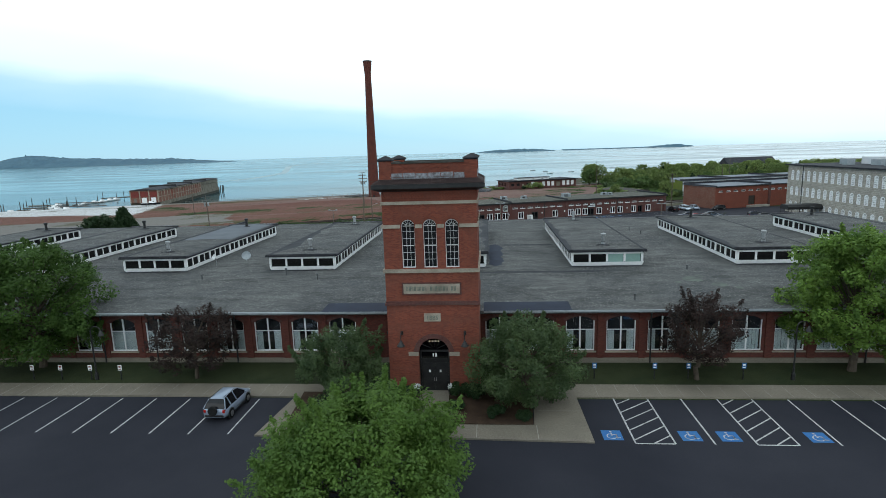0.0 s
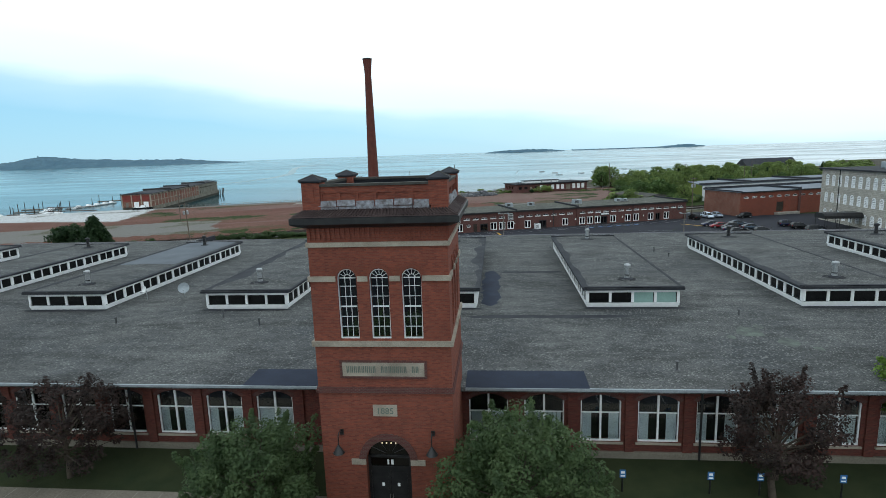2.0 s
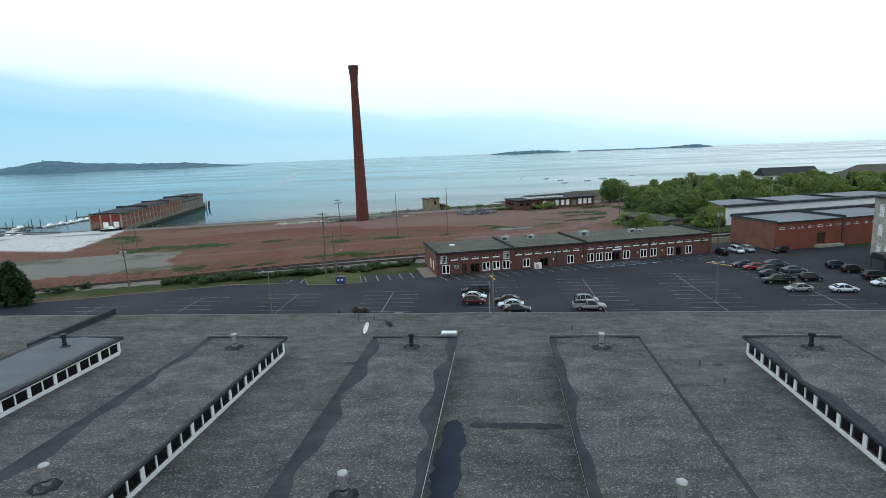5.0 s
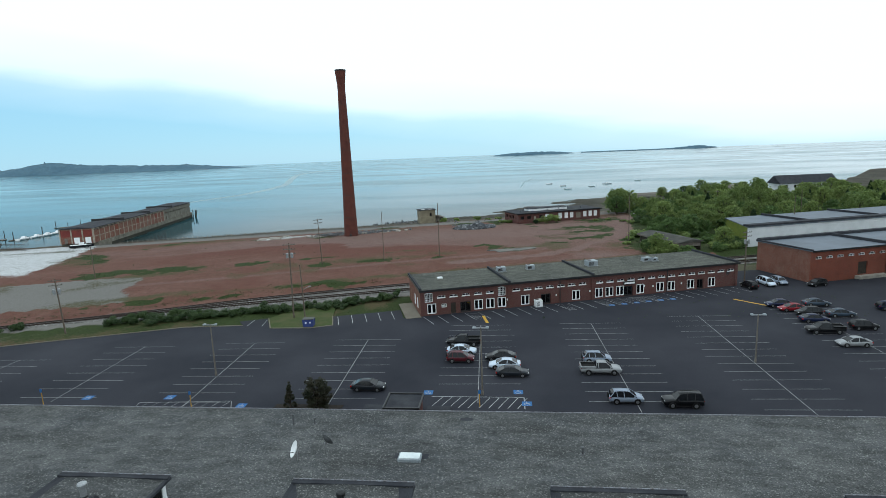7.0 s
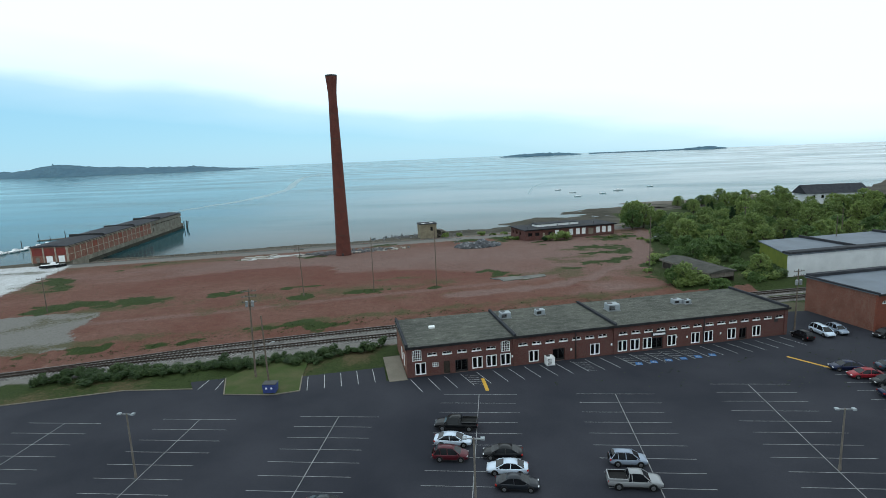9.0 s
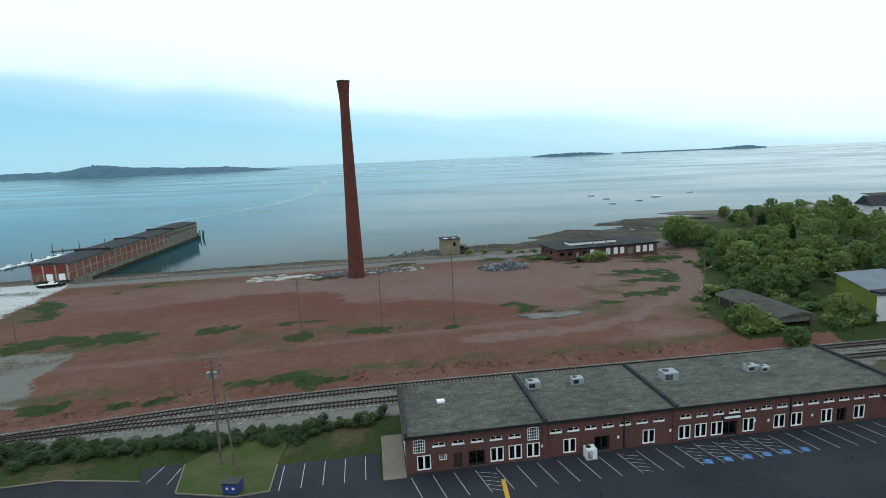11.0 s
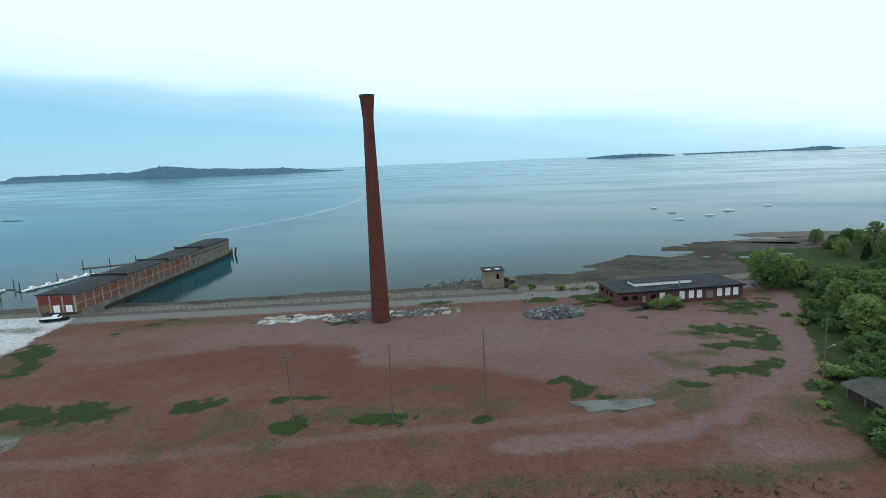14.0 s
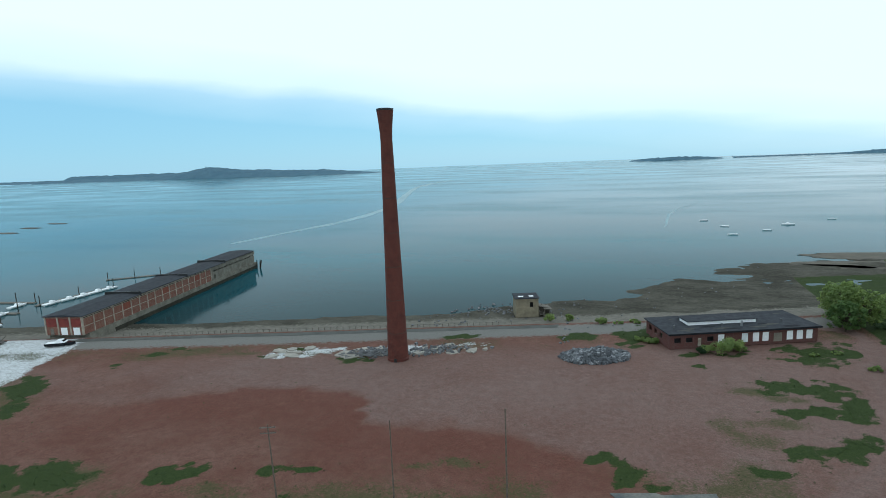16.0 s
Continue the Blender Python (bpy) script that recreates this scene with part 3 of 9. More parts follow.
# thick grass: centre, half length, half width, turn
GRASS_SPOTS = ((38, 281, 8, 5.0, 0), (39.5, 268, 7.6, 2.4, 5), (44.5, 274.5, 3.2, 5, 0), (30, 251, 3.6, 3.0, 0), (38.5, 254.5, 6, 3.2, 35), (25, 243.5, 2.8, 1.6, 20), (-0.5, 240, 2.6, 2.2, 0),
               (1.8, 235.5, 3.2, 2.6, 20), (6.5, 232.9, 4, 1.0, 14), (9, 227.3, 4.2, 0.9, 20), (-31.5, 216.8, 4.6, 1.7, 14), (-47.9, 211.8, 2.4, 2.8, 0), (-51.5, 222, 3.6, 1.8, 15), (-13.5, 220.6, 1.4, 1.5, 0),
               (-70, 215.3, 4.0, 3.0, 40), (-96, 206.6, 12, 4.2, 12), (-109, 203, 9, 5, 12), (-131, 225.5, 6, 3.2, -50), (-141, 237, 8, 3.6, -35), (-135, 231, 4, 2, -20), (-131, 265.5, 4, 1.3, 18), (-134, 255.5, 1.8, 0.8, 0), (-126, 272, 3, 1.0, 18), (-95.7, 271.8, 2.2, 1.0, 0),
               (-70, 275.5, 3.9, 4.0, 30), (-13.5, 310, 5.5, 3.2, 30), (3, 313, 5.0, 9, -20), (24, 302, 9, 1.8, 22), (18, 292, 2.0, 1.0, 0), (50.5, 309, 10.5, 7.0, 35), (46, 305.5, 8, 4.5, 25), (-42.5, 187.8, 5.5, 1.8, 20), (-34, 188.0, 5, 1.7, 20), (-60, 178.2, 7, 1.4, 20), (-78, 172.5, 11, 1.5, 18), (48, 247, 3, 5, 10), (47, 233, 4, 6, 10),
               (-90, 280, 4, 1.2, 18), (-46, 303, 5, 1.4, 20))
# thin olive weeds with earth showing through
SPARSE_SPOTS = ((28, 277, 5, 3.2, 0), (21, 241.5, 6.5, 3.8, 25), (-26, 231.5, 9, 1.5, 20), (-40, 217, 16, 3.4, 16), (-24, 222, 8, 3, 18), (-88, 209, 8, 3.4, 14), (-93, 200.5, 12, 2.8, 14), (-138, 228, 17, 8, -45), (-118, 270, 8, 1.4, 18),
                (-104, 272, 6, 1.2, 18), (15, 236, 8, 3, 15), (20, 259, 2.5, 4, -20), (-62, 213, 5, 1.5, 16), (33, 274, 4, 2, 0), (40, 246, 5, 3, 20), (-30, 193, 40, 2.2, 19), (25, 211, 30, 2.4, 18), (-80, 176, 18, 2.4, 22), (55, 262, 2.5, 11, 8), (41, 236, 5, 5, 20), (33, 240, 4, 3, 30), (24, 254, 5, 3, 20), (30, 262, 6, 2, 15))
VERGE = ((180, 46), (224, 47), (236, 46), (246, 47.5), (256, 51), (266, 54.5), (280, 55.5), (290, 56.5), (310, 64), (330, 66.5), (420, 66))
LOOP = ((40, 338), (54.7, 334.5), (61.5, 330), (62, 320), (60.3, 309.6), (55.5, 297), (52, 288), (51.3, 277), (50, 266), (45.6, 254.5), (37, 243.5), (26, 229), (13, 219), (-8, 212))
SPUR = ((56, 298), (44, 293), (25, 286), (8, 283))
# ground sheet, finest where the camera passes over it
gx = np.concatenate(([-4800, -3000, -1800, -1100, -700, -480, -360, -300], np.arange(-262, -156, 2.0), np.arange(-156, 76, 1.05), np.arange(76, 170, 2.0), np.arange(172, 300, 8), [320, 400, 520, 700, 1000, 1600, 2600, 4500]))
gy = np.concatenate(([-2500, -1200, -500, -200, -80, -20, 20, 60, 97.9, 98, 108, 112, 124, 140], np.arange(150, 172, 1.7), np.arange(172, 332, 1.05), np.arange(332, 480, 1.9), [500, 530, 580, 700, 900]))
verts = [(float(x), float(y), lie(float(x), float(y))) for y in gy for x in gx]
nx = len(gx)
faces = [(j * nx + i, j * nx + i + 1, (j + 1) * nx + i + 1, (j + 1) * nx + i) for j in range(len(gy) - 1) for i in range(nx - 1)]
me = bpy.data.meshes.new("ground")
me.from_pydata(verts, [], faces)
me.materials.append(M_GROUND)
Y, X = (q.ravel() for q in np.meshgrid(gy, gx, indexing="ij"))
V = Y - 0.33 * X
n1, n2, n3 = waves(X, Y, 34, 1), waves(X, Y, 9, 2), waves(X, Y, 3.5, 3)
xw, yw = X + 3.2 * waves(X, Y, 7, 4) + 1.5 * n3, Y + 2.2 * waves(X, Y, 6, 5) + 1.1 * waves(X, Y, 2.6, 6)


def way_to(line):
    """How far each point of the ground lies from a line of points."""
    best = np.full(X.shape, 1e6)
    for (ax, ay), (bx_, by_) in zip(line, line[1:]):
        u = np.clip(((xw - ax) * (bx_ - ax) + (yw - ay) * (by_ - ay)) / ((bx_ - ax) ** 2 + (by_ - ay) ** 2), 0, 1)
        best = np.minimum(best, np.hypot(xw - ax - u * (bx_ - ax), yw - ay - u * (by_ - ay)))
    return best


grass, thin = np.zeros(X.shape), np.zeros(X.shape)
for q in GRASS_SPOTS:
    grass = np.maximum(grass, blob(xw, yw, *q))
for q in SPARSE_SPOTS:
    thin = np.maximum(thin, blob(xw, yw, *q))
grass = np.where(grass > 0.05, np.clip(grass + 0.75 * n3 + 0.45 * n2 + 0.9 * waves(X, Y, 1.9, 12, 2), 0, 1.2), 0)
grass *= 1 - 0.9 * step(0.4, 0.9, blob(xw, yw, 33.5, 272.5, 2.6, 1.2, 0))
thin = np.maximum(thin * (0.75 + 0.7 * n3), 0.75 * step(-0.1, 0.5, n2) * step(212, 220, V) * step(240, 230, V))
thin = np.maximum(thin, (0.45 + 0.9 * n2) * step(301, 306, V) * step(318, 312, V))
rail_side = (V < 183) & (Y > 140)
grass = np.where(rail_side, np.maximum(grass, 0.72 + 0.8 * n2), grass)
thin = np.where(rail_side, 1.15, thin)
verge = np.interp(Y, [q[0] for q in VERGE], [q[1] for q in VERGE])
woods = ((X > verge + 3.0 * n2) & (V > 200) & (V < 322)) | ((X > 66) & (V < 396))
grass = np.where(woods, 0.8 + 0.5 * n2, grass)
thin = np.where(woods, 1.0, thin)
yard = (X > 57) & (X < 76) & (Y > 183) & (Y < 206)
grass = np.where(Y < 130, 1.0, np.where(yard, 0.0, grass))
loop, spur = way_to(LOOP), way_to(SPUR)
on_way = step(3.4, 2.0, loop) * (X > -5)
grass, thin = grass * (1 - on_way), thin * (1 - on_way)
north = np.interp(xw, (-112, -97, -85, -70, -54, -50, -41, -29, -15, 0, 14), (232, 242, 251, 255, 254, 243.5, 241.5, 247, 243, 238, 230))
inside = north - yw + 1.5 * n2
dark = step(-0.5, 2.5, inside) * (1 - step(5, 30, inside + 5 * n2)) * step(-122, -90, X) * step(8, -16, X) * (0.95 + 0.3 * n2)
dark = np.maximum(dark, 0.6 * step(0.0, 0.5, n1) * step(198, 204, V) * step(222, 214, V))
pale = np.maximum.reduce([0.95 * step(3.6, 1.2, loop), 0.55 * step(5, 1.5, spur), step(-3, 3, -inside) * step(316, 296, V) * (0.62 + 0.55 * n1 + 0.2 * n2), 0.9 * blob(xw, yw, 41, 262.3, 5.5, 1.0, 15), 0.55 * step(2.6, 0.8, np.abs(V - 223.5 - 0.06 * X + 2 * n1)), 0.75 * blob(xw, yw, 34, 221, 14, 6, 25) * (0.7 + n2)])
grey = np.maximum.reduce([1.15 - np.abs(V - 188.0 + np.where(X < -25, 0.0011 * (X + 25) ** 2, 0)) / 8.5, np.where(yard, 1.1, 0), 1.15 - np.abs(V - 322) / 9, np.where((V > 200) & (V < 231), np.minimum(1.15, (-93 + 5 * n2 - X - 0.55 * (Y - 194)) / 4 + 0.5), 0)])
white = np.maximum(np.minimum(1.1, (-145 - 0.45 * (Y - 226) + 4 * n2 - X) / 5 + 0.6) * step(332, 326, V) * step(243, 262, V + 0.5 * (X + 145)), (0.52 + 0.9 * n3) * step(2.0, 0.5, np.abs(V - 306.5 - 1.5 * n2) / 4.5) * step(-100, -94, X) * step(-32, -38, X))
mud = np.clip((X + 42) / 26, 0, 1) * np.clip((V - 341 - 9 * n1 - 4 * n2) / 8, 0, 1)
mud = np.maximum(mud, np.where(X < -10, 0.75 * np.clip((V - 341 - 3 * n2) / 7, 0, 1), 0))
layers = {"grass": grass, "thin": thin, "pale": pale, "dark": dark, "grey": grey, "white": white, "sand": np.clip((V - 328) / 5, 0, 1.1), "mud": mud}
for key, val in layers.items():
    me.attributes.new(key, "FLOAT", "POINT").data.foreach_set("value", np.clip(val, 0, 1.2).astype(np.float32))
tagged(new("ground", me), "red bare earth with ragged grass patches", "ground", kind="structure")

ring = [(4850 * math.cos(2 * math.pi * k / 96), 4850 * math.sin(2 * math.pi * k / 96), SEA) for k in range(96)]
me = bpy.data.meshes.new("sea")
me.from_pydata(ring, [], [list(range(96))])
me.materials.append(M_SEA)
tagged(new("sea", me), "calm pale turquoise sea water", "water", kind="structure")


def far_shore(name, x0, x1, y, depth, crest, label, step=12.0, seed=0.0):
    """A wooded ridge seen across the water, with an uneven line of tree tops."""
    xs = np.arange(x0, x1, step)
    vs, fs = [], []
    for k, x in enumerate(xs):
        u = (x - x0) / (x1 - x0)
        h = crest(u) * (0.88 + 0.16 * noise.noise((x * 0.011, seed, 0))) + 5 * noise.noise((x * 0.05, seed, 2)) * min(1, crest(u) / 20)
        h = max(h, 0.6)
        for dy, f in ((-depth * 0.5, -0.05), (-depth * 0.42, 0.16), (-depth * 0.2, 0.72), (0, 1.0), (depth * 0.4, 0.5)):
            vs.append((x, y + dy + 12 * noise.noise((x * 0.01, dy, seed)), SEA + h * f))
    for k in range(len(xs) - 1):
        for j in range(4):
            fs.append((k * 5 + j, k * 5 + 5 + j, k * 5 + 6 + j, k * 5 + 1 + j))
    mesh = bpy.data.meshes.new(name)
    mesh.from_pydata(vs, [], fs)
    mesh.materials.append(M_FARLAND_HAZED)
    return tagged(new(name, mesh), label, "headland", kind="structure")


def bell(u, c, w):
    return math.exp(-((u - c) / w) ** 2)


far_shore("backdrop_headland", -4650, -1390, 3000, 260, lambda u: min(1, (1 - u) * 9) * (30 + 34 * bell(u, 0.62, 0.06) + 18 * bell(u, 0.7, 0.12)) * (0.62 + 0.38 * min(1, max(0, (u - 0.42) * 12))), "wooded headland across the bay, haze-blue in colour", seed=2.0)
far_shore("backdrop_far_hills", -4800, -2200, 3700, 200, lambda u: min(1, (1 - u) * 5) * 42, "low land behind the headland, haze-blue in colour", seed=9.0)
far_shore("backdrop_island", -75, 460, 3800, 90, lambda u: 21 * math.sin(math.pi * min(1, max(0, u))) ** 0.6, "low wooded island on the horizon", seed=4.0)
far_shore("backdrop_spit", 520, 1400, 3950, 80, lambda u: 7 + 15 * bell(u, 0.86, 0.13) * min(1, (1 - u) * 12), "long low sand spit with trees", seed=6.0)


# the tower takes the same haze-tinted colour as the shore
bm = bmesh.new()
lathe(bm, [(3.6, -6.0), (3.2, 0.0), (2.6, 10.0), (0.8, 12.0)], 10)
solid("lookout_tower", bm, M_FARLAND_HAZED, "tiny tower on the headland's wooded hill, haze-blue in colour", "tower", m=pose(-2630, 2995, SEA + 62))


# ---- the long mill with its roof monitors ----
MX0, MX1, MY0, MY1 = -84.0, 62.0, 47.9, 105.2
mill = thing("mill_building", pose(0, 0, 0), "long single-storey red brick mill with arched windows and gravel roof", "mill", kind="")
PITCH, WIN_W = 3.45, 2.45
win_x = [8.25 + PITCH * k for k in range(-3, 15)] + [-12.6 - PITCH * k for k in range(0, 20)]
win_x = sorted(c for c in win_x if not -8.6 < c < 1.3)
holes = [(c, WIN_W, 3.5, 6.18, 0.42) for c in win_x]
bm = bmesh.new()
holed_wall(bm, MX0, MX1, FRONT - 0.5, 7.25, 0.5, holes, pose(0, MY0, 0))
for c in win_x:
    bx(bm, c + PITCH / 2 - 0.28, c + PITCH / 2 + 0.28, MY0 - 0.14, MY0 + 0.02, FRONT - 0.3, 7.0)
part("wall", bm, M_BRICK_SHADED, mill, "red brick wall with shallow piers")
for name, row in (("wall", (MX0, MX0 + 0.5, MY0 + 0.5, MY1, LOT - 0.5, 7.3)), ("wall", (MX1 - 0.5, MX1, MY0 + 0.5, MY1, LOT - 0.5, 7.3)), ("wall", (MX0, MX1, MY1 - 0.5, MY1, LOT - 0.5, 7.3))):
    part(name, box(*row), M_BRICK_OLD, mill)
part("plinth", box(MX0, MX1, MY0 - 0.22, MY0 - 0.003, FRONT - 0.3, 2.9), M_PAVE, mill, "dull stone plinth course", 0.03)
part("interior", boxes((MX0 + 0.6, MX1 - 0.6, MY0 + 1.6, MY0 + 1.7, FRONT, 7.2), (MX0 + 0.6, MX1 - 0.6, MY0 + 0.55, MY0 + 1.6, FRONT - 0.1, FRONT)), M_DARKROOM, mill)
# roof: a low-pitched deck, with its edge board and gutter
roof_line = [(MY0 - 1.0, 7.45), (62, 7.85), (85, 7.85), (MY1 + 0.25, 7.6)]
bm = bmesh.new()
profile_mass(bm, [[(x, y, z) for y, z in roof_line] + [(x, y, z - 0.28) for y, z in roof_line[::-1]] for x in (MX0 - 0.4, MX1 + 0.4)])
part("roof", bm, M_ROOF, mill, "grey gravel roof with dark tar streaks")
part("gutter", boxes((MX0 - 0.4, -7.5, MY0 - 1.13, MY0 - 1.003, 7.30, 7.46), (0.0, MX1 + 0.4, MY0 - 1.13, MY0 - 1.003, 7.30, 7.46)), M_HVAC, mill)
part("edge_trim", box(MX0 - 0.4, MX1 + 0.4, MY1 + 0.253, MY1 + 0.33, 7.3, 7.68), M_FLASH, mill, "pale metal roof edge")


def roof_z(y):
    return lerp_table(roof_line, y)


# windows: white frame, mullion and transom, glass, pale blinds below
def window_mesh(w, zb, zs, rise, bars_x, bars_z, width=0.09):
    bm = bmesh.new()
    o = hole_outline(0, w, zb, zs, rise)
    rim(bm, o, width, 0.10, 0.22, (0, (zb + zs) / 2))
    for b in bars_x:
        bx(bm, b - 0.04, b + 0.04, 0.11, 0.20, zb + width, zs + rise * 0.96)
    for b in bars_z:
        bx(bm, -w / 2 + width, w / 2 - width, 0.105, 0.195, b - 0.04, b + 0.04)
    return mesh_of("window_frame", bm, M_WHITE)


def pane_mesh(w, zb, zs, rise):
    bm = bmesh.new()
    o = hole_outline(0, w - 0.06, zb + 0.03, zs, max(0.0, rise - 0.02))
    prism(bm, o, 0.15, 0.165)
    return mesh_of("pane", bm, M_GLASS)


wf = mesh_of("window_frame", boxes((-WIN_W / 2, -WIN_W / 2 + 0.075, 0.10, 0.22, 3.5, 6.18), (WIN_W / 2 - 0.075, WIN_W / 2, 0.10, 0.22, 3.5, 6.18), (-WIN_W / 2 + 0.075, WIN_W / 2 - 0.075, 0.10, 0.22, 3.5, 3.6), (-0.06, 0.06, 0.11, 0.21, 3.6, 6.56), (-WIN_W / 2 + 0.075, -0.06, 0.115, 0.205, 5.36, 5.42), (0.06, WIN_W / 2 - 0.075, 0.115, 0.205, 5.36, 5.42)), M_WHITE)
wp = pane_mesh(WIN_W, 3.5, 6.18, 0.42)
bl_a = mesh_of("blind", box(-1.1, 1.1, 0.185, 0.2, 3.6, 5.38), M_BLIND)
bl_b = mesh_of("blind", boxes(*[(-1.1 + 0.27 * k, -0.86 + 0.27 * k, 0.185 + 0.02 * (k % 2), 0.2 + 0.02 * (k % 2), 3.6, 5.38) for k in range(8)]), M_BLIND)
bl_c = (mesh_of("blind", box(-1.1, -0.55, 0.185, 0.2, 3.6, 5.38), M_BLIND), mesh_of("blind", box(0.5, 1.1, 0.19, 0.205, 3.6, 5.38), M_BLIND))
sill = mesh_of("sill", box(-1.35, 1.35, -0.12, 0.1, 3.38, 3.497), M_STONE)
rng = random.Random(4)
for c in win_x:
    f = part("window", wf, None, mill, m=pose(c, MY0, 0))
    part("pane", wp, None, f).visible_shadow = False
    part("sill", sill, None, f)
    pick = rng.random()
    if pick < 0.9:
        for mesh in ((bl_a,) if pick < 0.45 else ((bl_b,) if pick < 0.68 else bl_c)):
            part("blind", mesh, None, f)
bm = bmesh.new()
pts = arch(0, WIN_W + 0.05, 6.2, 0.42, 10)
for (xa, za), (xb, zb) in zip(pts, pts[1:]):
    d = Vector((xa + xb, 0.5 * (za + zb) - 4.9)).normalized() * 0.28
    prism(bm, [(xa, za), (xb, zb), (xb + d.x, zb + d.y), (xa + d.x, za + d.y)], -0.03, -0.002)
bmesh.ops.remove_doubles(bm, verts=bm.verts, dist=0.06)
arch_me = mesh_of("window_arch", bm, M_BRICK_OLD)
for c in win_x:
    part("window_arch", arch_me, None, mill, m=pose(c, MY0, 0))
for x in (-30.0, -22.4, -26.1 - 9, 14.1, 31.5, -44):
    bm = bmesh.new()
    tube(bm, (x, MY0 - 0.28, FRONT), (x, MY0 - 0.28, 6.9), 0.07)
    tube(bm, (x, MY0 - 0.28, 6.9), (x, MY0 - 0.95, 7.25), 0.07)
    part("downpipe", bm, M_BLACK, mill)
for x0, x1 in ((-14.1, -7.4), (0.0, 7.4)):
    bm = bmesh.new()
    za, zb = roof_z(46.9) + 0.03, roof_z(49.4) + 0.03
    profile_mass(bm, [[(x, 46.85, za), (x, 49.3, zb), (x, 49.3, zb - 0.02), (x, 46.85, za - 0.02)] for x in (x0, x1)])
    part("roof_patch", bm, M_BLUE, mill, "blue-grey membrane by the tower")
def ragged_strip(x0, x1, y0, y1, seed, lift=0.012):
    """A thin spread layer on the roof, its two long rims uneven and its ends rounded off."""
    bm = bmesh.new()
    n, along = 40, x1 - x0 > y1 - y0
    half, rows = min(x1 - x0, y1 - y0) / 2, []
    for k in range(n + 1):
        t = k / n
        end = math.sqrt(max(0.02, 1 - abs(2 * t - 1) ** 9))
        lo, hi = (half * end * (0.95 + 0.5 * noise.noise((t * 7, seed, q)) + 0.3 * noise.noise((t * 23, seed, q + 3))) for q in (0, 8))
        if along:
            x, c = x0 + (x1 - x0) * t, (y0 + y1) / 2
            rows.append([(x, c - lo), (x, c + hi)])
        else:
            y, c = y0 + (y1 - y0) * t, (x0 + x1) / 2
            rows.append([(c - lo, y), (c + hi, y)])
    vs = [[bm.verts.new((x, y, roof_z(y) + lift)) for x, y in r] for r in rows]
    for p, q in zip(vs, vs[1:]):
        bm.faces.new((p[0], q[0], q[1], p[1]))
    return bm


for k, row in enumerate(((0.45, 2.2, 63.2, 77.5), (2.4, 9.2, 76.3, 77.2), (-0.5, 12.6, 59.7, 60.5))):
    part("roof_patch", ragged_strip(*row, 3.0 + k), M_BLUE if k == 0 else M_MEMB, mill, "dark bluish strip on the gravel")
# dark strips at the monitor feet: contact shade painted in with the tar
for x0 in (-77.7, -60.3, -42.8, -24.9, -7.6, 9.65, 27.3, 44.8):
    part("shade_tar_strip", ragged_strip(x0 - 0.35, x0 + 8.2, 61.95, 62.55, x0, 0.03), M_MEMB, mill, "dark strip along the foot of a monitor, shade and tar in its colour")
for cx, cy, r in ((20.5, 56.5, 0.9), (22.3, 54.4, 0.7), (21.6, 57.6, 0.35), (23.6, 53.2, 0.35), (18.8, 55.4, 0.3)):
    bm = bmesh.new()
    ps = [(cx + r * (1 + 0.35 * noise.noise((k * 0.9, cx, 0))) * math.cos(k * math.pi / 9), cy + 1.2 * r * (1 + 0.35 * noise.noise((k * 0.9, cy, 3))) * math.sin(k * math.pi / 9)) for k in range(18)]
    a = [bm.verts.new((x, y, roof_z(y) + 0.008)) for x, y in ps]
    bm.faces.new(a)
    part("roof_stain", bm, M_GREENPAD, mill)

for cx, cy, rx, ry in ((3.0, 104.0, 0.6, 0.35), (-9.5, 88.6, 0.7, 0.4), (24.0, 88.5, 0.45, 0.4)):
    ps = [(cx + rx * (1 + 0.5 * noise.noise((k * 0.9, cx, 1))) * math.cos(k * math.pi / 10), cy + ry * (1 + 0.6 * noise.noise((k * 0.9, cy, 4))) * math.sin(k * math.pi / 10)) for k in range(20)]
    bm = bmesh.new()
    bm.faces.new([bm.verts.new((x, y, roof_z(y) + 0.01)) for x, y in ps])
    part("tar_patch", bm, M_MEMB, mill, "dark tar mend on the gravel")


M_SAGE = surf("pale green sheet", (0.26, 0.40, 0.36), (0.22, 0.34, 0.31), 1.0, 8, 0.8, speck=0.15)


